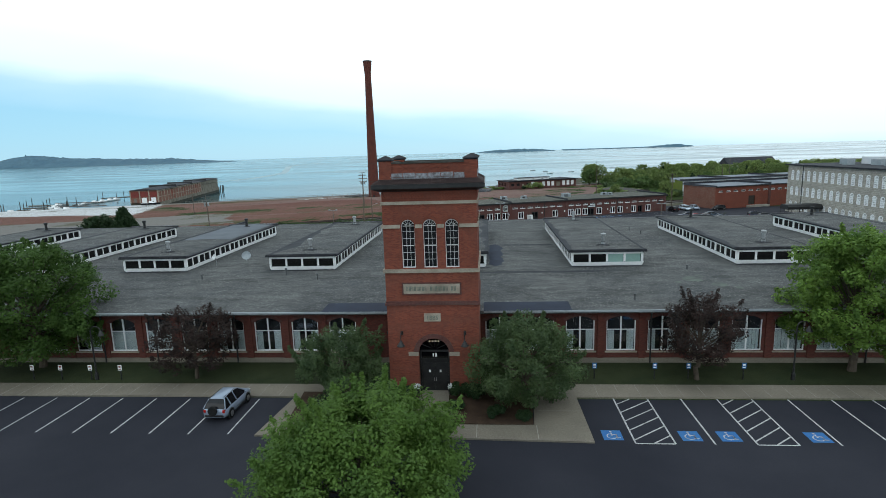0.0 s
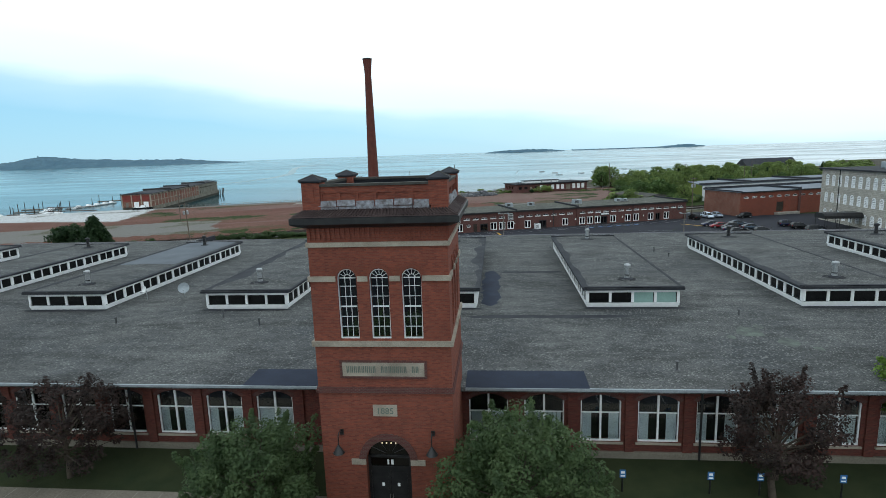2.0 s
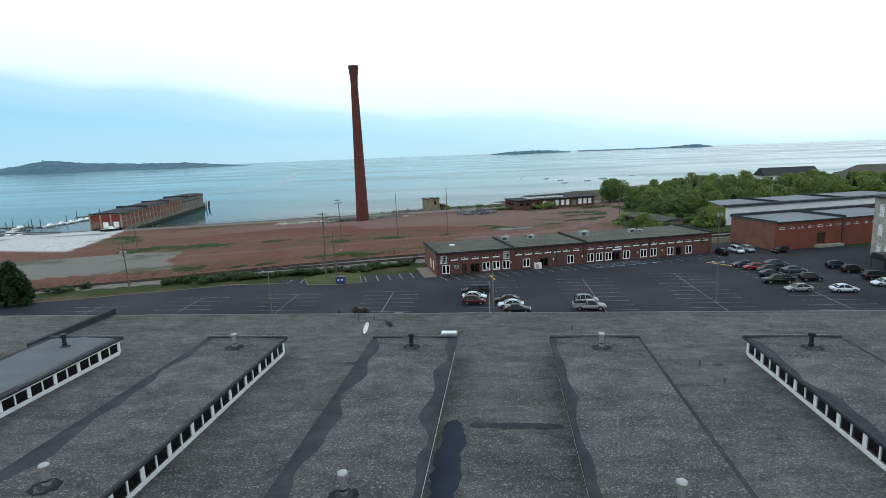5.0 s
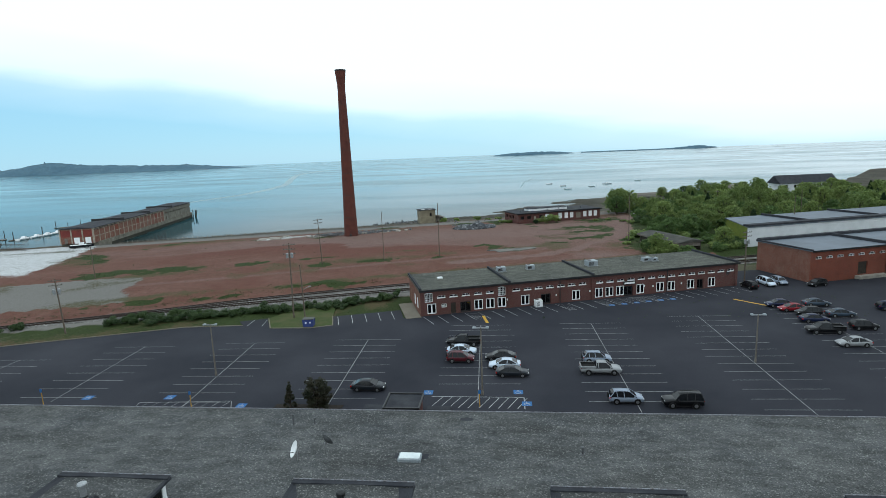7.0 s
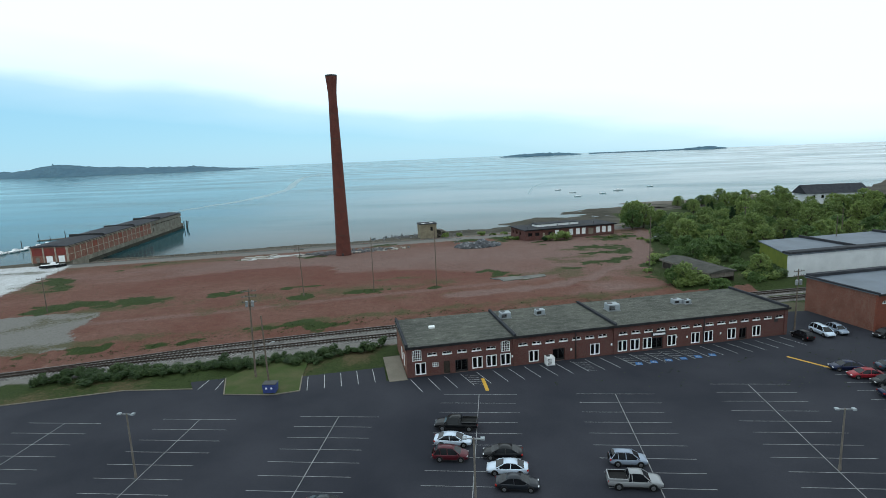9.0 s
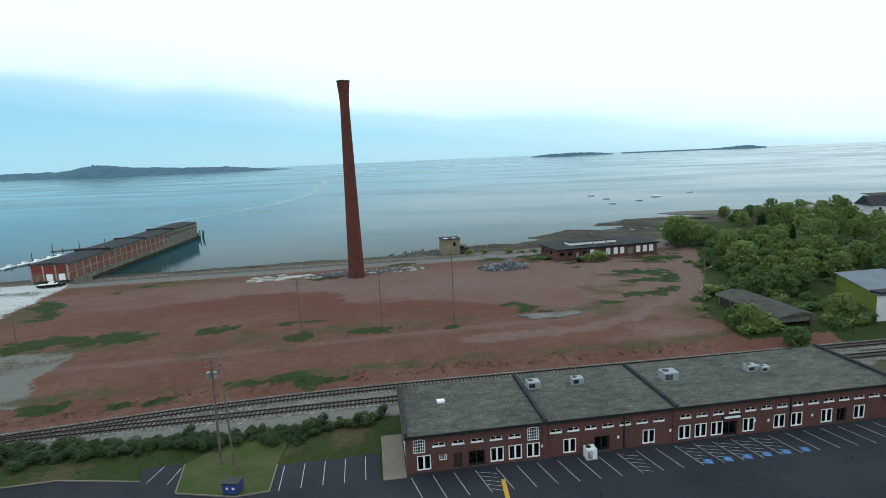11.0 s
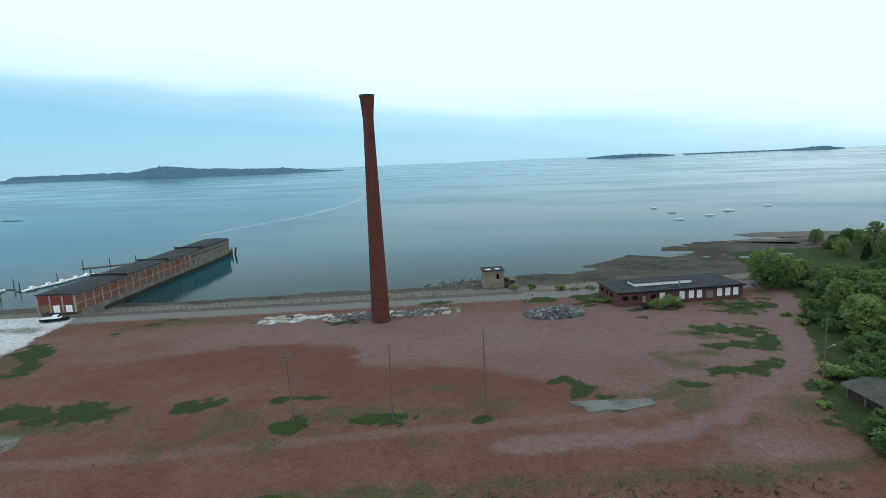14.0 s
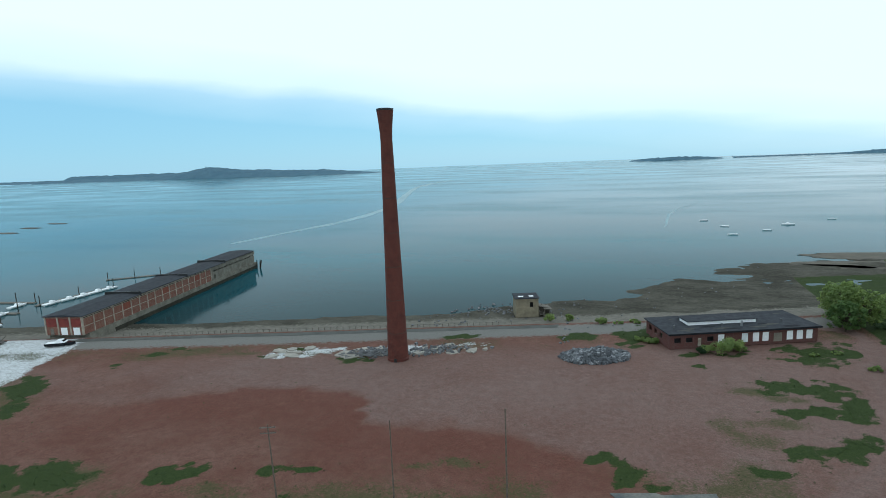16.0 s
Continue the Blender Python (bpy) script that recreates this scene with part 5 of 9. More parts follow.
ASPH_Z, PAVE_Z = FRONT + 0.02, FRONT + 0.14
road = sheet("road_front", [(-160, -120), (160, -120), (160, 40.95), (-160, 40.45)], ASPH_Z, M_ASPH, "dark asphalt car park before the mill", "car park")


def strip(a, b, w=0.11):
    """A painted stripe's mesh from a to b, flat on the ground."""
    a, b = Vector(a), Vector(b)
    d = (b - a).normalized()
    n = Vector((-d.y, d.x)) * w / 2
    bm = bmesh.new()
    bm.faces.new([bm.verts.new((p.x, p.y, 0)) for p in (a - n, b - n, b + n, a + n)])
    return bm


def mark(lot, z, a, b, w=0.11, material=None, name="stall_line"):
    return part(name, strip(a, b, w), material or M_LINE, lot, m=pose(0, 0, z))


FZ = ASPH_Z + 0.006
for k in range(9):
    x = -17.4 - 2.79 * k
    mark(road, FZ, (x, 40.4), (x, 35.0) if k else (x, 35.1))
for x in (9.55, 12.0, 14.4, 16.95, 19.4, 21.9, 24.9, 27.7, 30.5, 33.3):
    mark(road, FZ, (x, 40.85), (x, 34.5))
for x0, x1 in ((9.55, 12.0), (16.95, 19.4)):
    mark(road, FZ, (x0, 34.5), (x1, 34.5))
    for k in range(-1, 5):
        y, w = 34.9 + 1.25 * k, x1 - x0
        u0, u1 = max(0.0, (34.55 - y) / 1.9), min(1.0, (40.8 - y) / 1.9)
        mark(road, FZ, (x0 + u0 * w, y + u0 * 1.9), (x0 + u1 * w, y + u1 * 1.9), 0.1, name="hatch_line")



def handicap(lot, x, y, z, s=1.25):
    """A blue square with a white wheelchair sign."""
    q = part("access_mark", box(x - s / 2, x + s / 2, y - s / 2, y + s / 2, z - 0.004, z), M_HANDI, lot, "blue painted access mark")
    bm = bmesh.new()
    for k in range(9):
        a0, a1 = radians(110 + 30 * k), radians(140 + 30 * k)
        for r0, r1 in ((0.22 * s, 0.28 * s),):
            bm.faces.new([bm.verts.new((x - 0.03 + r * math.cos(a), y - 0.1 * s + r * math.sin(a), z + 0.004)) for r, a in ((r0, a0), (r1, a0), (r1, a1), (r0, a1))])
    for x0, x1, y0, y1 in ((-0.06, 0.02, -0.05, 0.25), (-0.06, 0.25, 0.02, 0.09), (0.18, 0.25, -0.28, 0.05), (0.18, 0.38, -0.3, -0.23), (-0.08, 0.04, 0.3, 0.42)):
        bm.faces.new([bm.verts.new((x + p * s, y + q2 * s, z + 0.004)) for p, q2 in ((x0, y0), (x1, y0), (x1, y1), (x0, y1))])
    part("wheelchair_sign", bm, M_LINE, q)


for x in (8.3, 13.2, 15.6, 21.0):
    handicap(road, x, 35.5, FZ + 0.004)

walk_p = sheet("pavement_front", [(-160, 40.45), (-14.6, 40.75), (-15.4, 34.8), (-2.45, 34.75), (-2.45, 36.5), (-4.6, 36.5), (-4.9, 41.5), (-7.25, 41.5), (-7.25, 43.0), (-160, 42.85)], PAVE_Z, M_PAVE, "pale worn concrete pavement with joints", "pavement")
sheet("pavement_door", [(-4.55, 36.5), (-2.45, 36.5), (-2.75, 41.9), (-4.85, 41.9)], PAVE_Z + 0.004, M_PAVE, "concrete path to the tower door", "pavement")
sheet("pavement_side", [(-2.45, 34.75), (7.0, 34.45), (6.85, 40.9), (160, 41.3), (160, 43.3), (0.0, 43.1), (0.0, 41.6), (3.7, 41.6), (3.4, 36.55), (-2.45, 36.5)], PAVE_Z, M_PAVE, "pale concrete pavement beside the bays", "pavement")
rows = []
for k in range(40):
    x = 8.5 + 1.55 * k
    rows.append((x, x + 0.025, 41.0, 43.1, PAVE_Z + 0.001, PAVE_Z + 0.004))
for x, y0, y1 in ((-0.5, 34.8, 36.5), (3.5, 34.7, 36.5)):
    rows.append((x, x + 0.05, y0, y1, PAVE_Z + 0.001, PAVE_Z + 0.004))
rows.append((3.8, 6.9, 38.6, 38.63, PAVE_Z + 0.001, PAVE_Z + 0.004))
for k in range(40):
    x = -16 - 1.55 * k
    rows.append((x, x + 0.025, 40.6, 42.85, PAVE_Z + 0.001, PAVE_Z + 0.004))
part("joints", boxes(*rows), M_CONC, walk_p)
for x0, x1 in ((-160, -7.25), (0.0, 160)):
    sheet("lawn", [(x0, 42.9), (x1, 42.9 if x0 < 0 else 43.2), (x1, MY0 - 0.22), (x0, MY0 - 0.22)], FRONT + 0.10, M_GRASS, "dull mown grass strip along the wall", "lawn")
sheet("planting_bed", [(-2.4, 36.6), (3.35, 36.65), (3.6, 41.55), (-2.7, 41.5)], FRONT + 0.16, M_MULCH, "bark mulch bed beside the door path", "flower bed")
sheet("planting_bed", [(-13.8, 36.6), (-4.7, 36.6), (-4.95, 41.45), (-14.2, 41.5)], FRONT + 0.16, M_MULCH, "bark mulch bed with shrubs", "flower bed")


def street_lamp(m, h=4.3):
    lamp = thing("street_lamp", m, "black iron lamp post with hooked arm and hanging shade", "street lamp", "lamp posts on the lawn")
    bm = bmesh.new()
    lathe(bm, [(0.16, 0), (0.15, 0.5), (0.075, 0.65), (0.055, h)], 10)
    part("post", bm, M_BLACK, lamp)
    bm = bmesh.new()
    pts = [(0.45 - 0.45 * math.cos(a), 0, h + 0.45 * math.sin(a)) for a in np.linspace(0, math.pi * 0.95, 8)]
    for p, q in zip(pts, pts[1:]):
        tube(bm, p, q, 0.04, sides=6)
    part("arm", bm, M_BLACK, lamp)
    bm = bmesh.new()
    lathe(bm, [(0.05, h + 0.1), (0.12, h - 0.05), (0.26, h - 0.35), (0.24, h - 0.37)], 12, pose(0.9, 0, 0))
    part("shade", bm, M_BLACK, lamp)
    return lamp


street_lamp(pose(24.0, 44.2, FRONT + 0.1))
street_lamp(pose(-33.2, 43.8, FRONT + 0.1))


def sign_post(x, y, colour, label, h=1.25):
    s = thing("parking_sign", pose(x, y, FRONT + 0.1), label, "sign", "parking signs along the lawn")
    bm = bmesh.new()
    tube(bm, (0, 0, 0), (0, 0, h), 0.05, sides=6)
    part("post", bm, M_BLACK, s)
    part("panel", box(-0.17, 0.17, -0.08, -0.052, h - 0.35, h + 0.12), colour, s)
    part("panel_bars", boxes((-0.1, 0.1, -0.088, -0.083, h - 0.1, h + 0.04), (-0.12, 0.12, -0.088, -0.083, h - 0.28, h - 0.2)), M_WHITE if colour is M_HANDI else M_REDPANEL, s)


for x in (8.8, 13.5, 16.1, 20.3):
    sign_post(x, 44.3, M_HANDI, "small blue access parking sign on a black post")
for x in (-36.3, -33.6, -30.9, -38.9):
    sign_post(x, 43.7, M_WHITE, "small white parking sign on a black post")

# ---- back car park ----
lot = sheet("road_back_lot", [(-150, 107), (140, 107), (140, 186), (90, 190), (73.8, 185.6), (69.2, 199.5), (60.5, 198.0), (57.7, 184.0), (-10.2, 161.7), (-13.5, 160.6), (-15.2, 166.3), (-28.2, 162.0), (-26.4, 156.2), (-30.2, 154.6), (-38.3, 154.4), (-41.5, 160.8), (-46.5, 159.0), (-44.5, 156.2), (-56, 155.2), (-86, 144.0), (-150, 120)], LOT + 0.05, M_ASPH_OLD, "wide worn asphalt car park with faded bays", "car park")
LZ = LOT + 0.056
rng = random.Random(9)
for xc, y0, y1, dx in ((-75.6, 121, 138, 0.4), (-56.0, 122.8, 144.4, -0.9), (-36.1, 121.5, 146.4, -1.3), (-16.6, 122.5, 148.1, -0.9), (2.8, 124, 156, -1.0), (22.6, 122, 156.9, -0.8), (42.3, 121, 161, -0.5), (62.0, 121, 168, -0.4), (81.6, 121, 160, -0.3)):
    mark(lot, LZ, (xc, y0), (xc + dx, y1), 0.1, M_LINE_OLD)
    y = y1
    k = 0
    while y > y0 + 1:
        u = (y - y0) / (y1 - y0) * dx
        if not (xc == 2.8 and y < 128):
            mark(lot, LZ, (xc + u - 5.6 - rng.uniform(-0.3, 0.3), y - 0.15), (xc + u + 5.6 + rng.uniform(-0.3, 0.3), y + 0.15), 0.08, M_LINE_OLD)
        y -= 2.9
for x0, x1 in ((-3.2, 2.7), (3.0, 8.6)):
    for k in range(5):
        mark(lot, LZ, (x0 + 1.2 * k, 122.6), (x0 + 1.2 * k + 1.3, 125.6), 0.09, name="hatch_line")
mark(lot, LZ, (-3.4, 125.8), (8.7, 125.8), 0.1)
mark(lot, LZ, (8.7, 122.5), (8.7, 125.8), 0.1)
for x, y in ((-4.0, 127.0), (8.0, 127.4), (9.0, 124.0), (-51.5, 124.2), (-39.6, 124.6), (-28.2, 122.4)):
    handicap(lot, x, y, LZ + 0.004)
for k in range(9):
    mark(lot, LZ, (-42.2 + 1.4 * k, 120.3 + 0.1 * k), (-41.6 + 1.4 * k, 123.0 + 0.07 * k), 0.09, M_LINE_OLD, "hatch_line")
for a, b in (((-42.9, 122.9), (-30.2, 123.7)), ((-42.4, 120.1), (-29.0, 121.1)), ((-42.9, 122.9), (-42.4, 120.1)), ((-30.2, 123.7), (-29.0, 121.1))):
    mark(lot, LZ, a, b, 0.09, M_LINE_OLD)
mark(lot, LZ, (3.0, 157.4), (2.0, 162.0), 0.55, M_YEL, "yellow_stripe")
mark(lot, LZ, (52.5, 172.5), (57.8, 166.5), 0.5, M_YEL, "yellow_stripe")
BK = pose(-10.2, 161.8, LOT, 0, 0, 18.2)


def bk(x, y):
    p = BK @ Vector((x, y, 0))
    return (p.x, p.y)


for k in range(26):
    x = 0.6 + 2.75 * k
    mark(lot, LZ, bk(x - 0.2, -0.9), bk(x + 0.9, -5.9), 0.09)
    if k in (3, 10, 13, 14, 15, 16, 17):
        for j in range(5):
            mark(lot, LZ, bk(x + 0.1 + 0.2 * j, -1.4 - 0.95 * j), bk(x + 2.3, -2.2 - 0.9 * j), 0.07, name="hatch_line")
    if k in (13, 14, 15, 16, 17, 18):
        p = bk(x + 1.9, -5.2)
        handicap(lot, p[0], p[1], LZ + 0.004, 1.1)
for k in range(5):
    x, y = -25.4 + 2.55 * k, 156.6 + 0.85 * k
    mark(lot, LZ, (x, y), (x - 1.8, y + 5.3), 0.1)
for k in range(2):
    mark(lot, LZ, (-43.6 + 3 * k, 156.2), (-43.8 + 2.6 * k, 160.0), 0.1)
sheet("lawn", [(-38.2, 154.6), (-30.3, 154.8), (-26.6, 156.4), (-28.3, 162.2), (-30, 170), (-38.5, 167), (-41.2, 160.7)], LOT + 0.12, M_VERGE, "grass verge with a kerb by the dumpster", "lawn")
bm = bmesh.new()
for a, b in (((-41.2, 160.7), (-38.2, 154.5)), ((-38.2, 154.5), (-30.2, 154.7)), ((-30.2, 154.7), (-26.5, 156.3)), ((-26.5, 156.3), (-28.3, 162.1)), ((-44.6, 156.3), (-56, 155.3)), ((-56, 155.3), (-86, 144.1)), ((-86, 144.1), (-150, 120.1))):
    d = (Vector(b) - Vector(a)).normalized()
    n = Vector((-d.y, d.x)) * 0.09
    vs = [bm.verts.new((p[0] + s * n.x, p[1] + s * n.y, z)) for z in (LOT - 0.1, LOT + 0.17) for p, s in ((a, -1), (b, -1), (b, 1), (a, 1))]
    for f in ((3, 2, 1, 0), (4, 5, 6, 7), (0, 1, 5, 4), (1, 2, 6, 5), (2, 3, 7, 6), (3, 0, 4, 7)):
        bm.faces.new([vs[i] for i in f])
solid("kerb", bm, M_PAVE, "low concrete kerb round the car park", "kerb", kind="structure")
bm = bmesh.new()
bx(bm, -3.1, -0.1, -0.8, 10.5, -0.2, 0.12)
solid("pavement_yard", bm, M_PAVE, "cracked concrete apron beside the brick shop", "pavement", m=BK, kind="structure")

# ---- railway ----
RAIL_FAR = ((-190, 117), (-130, 141.5), (-96, 155.4), (-87, 159.2), (-77, 163.4), (-68, 167.6), (-61, 171.1), (-54, 174.7), (-43, 179.2), (-31.5, 183.7), (-18.4, 188.3), (6.6, 196.0), (34.1, 204.4), (59.6, 212.2), (150, 239.5))
RAIL_GAP = ((-190, 0.0), (-86, 0.0), (-73, -0.8), (-67, -1.6), (-60, -2.7), (-53, -3.7), (-42, -4.7), (-20, -5.3), (150, -5.4))


def rail_y(x, near):
    """Across the line: the far track, or the siding that joins it at a set of points in the west."""
    y = sum(lerp_table(RAIL_FAR, x + d) for d in (-6, -3, 0, 3, 6)) / 5
    return y + (sum(lerp_table(RAIL_GAP, x + d) for d in (-6, -3, 0, 3, 6)) / 5 if near else 0.0)


track = thing("railway", pose(0, 0, 0), "rusty rail track with a siding on pale ballast", "railway")
xs = np.arange(-190, 150, 3.0)
for near in (False, True):
    lo, hi = (-86, 110) if near else (-190, 150)
    run = [x for x in xs if lo <= x <= hi]
    for g in (-0.76, 0.76):
        bm = bmesh.new()
        for a, b in zip(run, run[1:]):
            pa, pb = Vector((a, rail_y(a, near) + g)), Vector((b, rail_y(b, near) + g))
            d = (pb - pa).normalized()
            n = Vector((-d.y, d.x)) * 0.045
            za, zb = -0.42, -0.22
            vs = [bm.verts.new((p.x + q * n.x, p.y + q * n.y, z)) for z in (za, zb) for p, q in ((pa, -1), (pb, -1), (pb, 1), (pa, 1))]
            for f in ((4, 5, 6, 7), (0, 1, 5, 4), (2, 3, 7, 6)):
                bm.faces.new([vs[i] for i in f])
        part("rail", bm, M_RAIL, track)
    bm = bmesh.new()
    x = lo
    while x < hi:
        ang = math.atan((rail_y(x + 1, near) - rail_y(x - 1, near)) / 2)
        bx(bm, -0.14, 0.14, -1.3, 1.3, -0.55, -0.38 - (0.01 if near else 0.0), pose(x, rail_y(x, near), 0, 0, 0, math.degrees(ang) + rng.uniform(-2, 2)))
        x += 0.66
    tagged(part("sleeper_run", bm, M_TIE, track, "dark timber sleepers"), kind="stuff")
    bm = bmesh.new()
    drop = 0.012 if near else 0.0
    for a, b in zip(run, run[1:]):
        vs = [bm.verts.new((q, rail_y(q, near) + w, z - drop)) for q in (a, b) for w, z in ((-3.0, -0.75), (-1.8, -0.44), (1.8, -0.44), (3.0, -0.75))]
        for j in range(3):
            bm.faces.new((vs[j], vs[j + 4], vs[j + 5], vs[j + 1]))
    bmesh.ops.remove_doubles(bm, verts=bm.verts, dist=0.001)
    part("ballast_bed", bm, M_BALLAST, track)


# ---- brick shop behind the car park ----
shop = thing("brick_shop", BK, "long low red brick shop building with white windows", "building")
L, D, HT = 71.5, 14.8, 5.15
small = [4.2, 6.7, 9.2, 11.7, 14.2] + [19.8 + 2.42 * k for k in range(7)] + [38.2 + 2.42 * k for k in range(14)]
tall = [1.65, 16.7]
wide = [2.2, 11.8, 14.25, 16.7, 21.7, 32.9, 38.1, 40.5, 42.9, 47.7, 52.4, 55.1, 59.8, 65.0]
doors = [(6.6, 1.1), (9.1, 2.2), (26.2, 2.2), (44.9, 2.2), (62.2, 1.6)]
bm = bmesh.new()
holed_wall(bm, 0, L, -0.4, 2.55, 0.4, [(c, 1.8, 0.35, 2.4, 0) for c in wide] + [(c, w, 0.0, 2.25, 0) for c, w in doors] + [(4.7, 1.0, 1.45, 2.2, 0)])
holed_wall(bm, 0, L, 2.55, HT, 0.4, [(c, 1.55, 3.5, 3.86, 0.06) for c in small] + [(c, 1.55, 2.75, 4.45, 0.2) for c in tall])
part("front_wall", bm, M_BRICK_OLD, shop)
part("side_wall", box(-0.0, 0.4, 0.4, D, -0.4, HT), M_BRICK_PIER, shop)
part("side_wall", box(L - 0.4, L, 0.4, D, -0.4, HT), M_BRICK_OLD, shop)
part("back_wall", box(0.4, L - 0.4, D - 0.4, D, -0.4, HT), M_BRICK_OLD, shop)
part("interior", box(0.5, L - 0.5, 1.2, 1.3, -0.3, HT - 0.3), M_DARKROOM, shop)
for a, b in ((0.0, 18.3), (18.3, 36.6), (36.6, L)):
    part("roof", box(a - 0.3, b + 0.3 if b == L else b, -0.35, D + 0.3, HT, HT + 0.2), M_ROOF2, shop, "grey-green gravel roof")
part("eave", box(-0.3, L + 0.3, -0.42, -0.353, HT - 0.22, HT + 0.21), M_BLACK, shop)
for x in (0.02, 18.3, 36.6, L - 0.5):
    bm = bmesh.new()
    prism(bm, [(x - 0.22, HT + 0.2), (x + 0.22, HT + 0.2), (x + 0.22, HT + 0.62), (x - 0.22, HT + 0.62)], -0.45 if x > 1 else -0.3, D + 0.35)
    part("fire_wall", bm, M_MEMB, shop, "dark capped parapet across the roof")
    if x > 1:
        part("pilaster", box(x - 0.3, x + 0.3, -0.2, -0.003, -0.3, HT - 0.25), M_BRICK_OLD, shop)
for x in (29.3 - 0.0, 54.0):
    part("downpipe", box(x - 0.07, x + 0.07, -0.14, -0.01, -0.2, HT - 0.25), M_BLACK, shop)


def framed(w, zb, zs, rise, nx, nz, bar=0.035, edge=0.1):
    bm = bmesh.new()
    rim(bm, hole_outline(0, w, zb, zs, rise, 6), edge, 0.03, 0.16, (0, (zb + zs) / 2))
    bmesh.ops.remove_doubles(bm, verts=bm.verts, dist=0.001)
    for k in range(1, nx):
        x = -w / 2 + w * k / nx
        bx(bm, x - bar, x + bar, 0.05, 0.12, zb + edge, zs + rise * 0.8)
    for k in range(1, nz):
        z = zb + (zs - zb) * k / nz
        bx(bm, -w / 2 + edge, w / 2 - edge, 0.055, 0.115, z - bar, z + bar)
    bp = bmesh.new()
    prism(bp, hole_outline(0, w - 0.04, zb + 0.02, zs, max(0, rise - 0.02), 6), 0.08, 0.09)
    return mesh_of("window", bm, M_WHITE), mesh_of("pane", bp, M_TINT)


def add_windows(owner, xs, meshes, m0=None):
    for c in xs:
        f = part("window", meshes[0], None, owner, m=(m0 or pose(0, 0, 0)) @ pose(c, 0, 0))
        part("pane", meshes[1], None, f)


add_windows(shop, small, framed(1.55, 3.5, 3.86, 0.06, 2, 1, 0.03, 0.05))
add_windows(shop, tall, framed(1.55, 2.75, 4.45, 0.2, 5, 4, 0.03))
add_windows(shop, wide, framed(1.8, 0.35, 2.4, 0, 2, 1, 0.13, 0.17))
add_windows(shop, [4.7], framed(1.0, 1.45, 2.2, 0, 3, 2, 0.03))
for c, w in doors:
    d = part("door", box(c - w / 2 + 0.03, c + w / 2 - 0.03, 0.3, 0.36, 0.02, 2.22), M_BLACK if w > 1.2 else M_DARKWOOD, shop, "dark recessed door")
    if w > 1.2:
        part("pane", boxes((c - w / 2 + 0.2, c - 0.08, 0.285, 0.298, 0.4, 2.0), (c + 0.08, c + w / 2 - 0.2, 0.285, 0.298, 0.4, 2.0)), M_TINT, d)
ledge = mesh_of("ledge", box(-0.85, 0.85, -0.05, 0.1, 3.34, 3.497), M_WHITE)
for c in small:
    part("ledge", ledge, None, shop, m=pose(c, 0, 0))
s = part("shop_sign", box(43.6, 46.4, -0.25, -0.004, 2.6, 3.3), M_BLACK, shop, "dark sign board with a white panel")
part("sign_panel", box(43.8, 46.2, -0.262, -0.252, 2.75, 3.1), M_WHITE, s)
for x, z in ((17.9, 1.6), (28.5, 1.6), (36.0, 1.7), (48.6, 1.7), (50.7, 1.5), (57.5, 1.5)):
    part("wall_notice", box(x - 0.15, x + 0.15, -0.03, -0.003, z, z + 0.4), M_WHITE, shop)
part("vent_grille", box(68.6, 69.4, -0.04, -0.003, 2.7, 3.6), M_BLACK, shop)
# side windows of the shop's west end
for y in (3.0, 6.2):
    part("side_window", box(-0.05, -0.003, y, y + 1.1, 0.9, 3.0), M_WHITE, shop, "white boarded window")


def hvac(m, w, d, h, label, skin=None):
    u = thing("rooftop_unit", m, label, "air conditioner", "units on the shop roof")
    part("base_frame", box(-w / 2 - 0.1, w / 2 + 0.1, -d / 2 - 0.1, d / 2 + 0.1, 0, 0.12), M_GALV, u)
    part("casing", box(-w / 2, w / 2, -d / 2, d / 2, 0.12, h), skin or M_HVAC, u, bevel=0.03)
    bm = bmesh.new()
    for k in range(7):
        z = 0.25 + (h - 0.45) * k / 7
        bx(bm, w / 2 + 0.003, w / 2 + 0.03, -d / 2 + 0.12, d / 2 - 0.12, z, z + 0.07)
        bx(bm, -w / 2 + 0.1, w * 0.05, -d / 2 - 0.03, -d / 2 - 0.003, z, z + 0.07)
    part("louvre", bm, M_BLACK, u)
    bm = bmesh.new()
    lathe(bm, [(min(w, d) * 0.28, h), (min(w, d) * 0.28, h + 0.06), (min(w, d) * 0.24, h + 0.07)], 16, pose(-w * 0.18, d * 0.1, 0))
    part("fan_guard", bm, M_BLACK, u)


RZ = HT + 0.2
hvac(BK @ pose(19.9, 10.3, RZ), 1.9, 1.6, 1.1, "grey metal rooftop cooling unit with louvres")
hvac(BK @ pose(26.7, 10.2, RZ), 1.7, 1.3, 1.0, "grey metal rooftop cooling unit with louvres")
hvac(BK @ pose(40.6, 8.6, RZ), 2.3, 2.0, 1.25, "large pale metal rooftop cooling unit")
hvac(BK @ pose(54.2, 8.6, RZ), 1.7, 1.4, 0.9, "pale metal rooftop unit beside another")
hvac(BK @ pose(55.9, 7.9, RZ), 1.3, 1.2, 0.8, "dark-sided metal rooftop unit")
hvac(BK @ pose(24.1, -1.1, 0.0), 1.4, 1.3, 1.5, "white ground-standing cooler box by the wall", M_WHITE)
sk = solid("roof_hatch", box(-0.55, 0.55, -0.45, 0.45, 0, 0.35), M_WHITE, "small white roof hatch on gravel", "roof hatch", m=BK @ pose(5.7, 8.5, RZ), bevel=0.04)

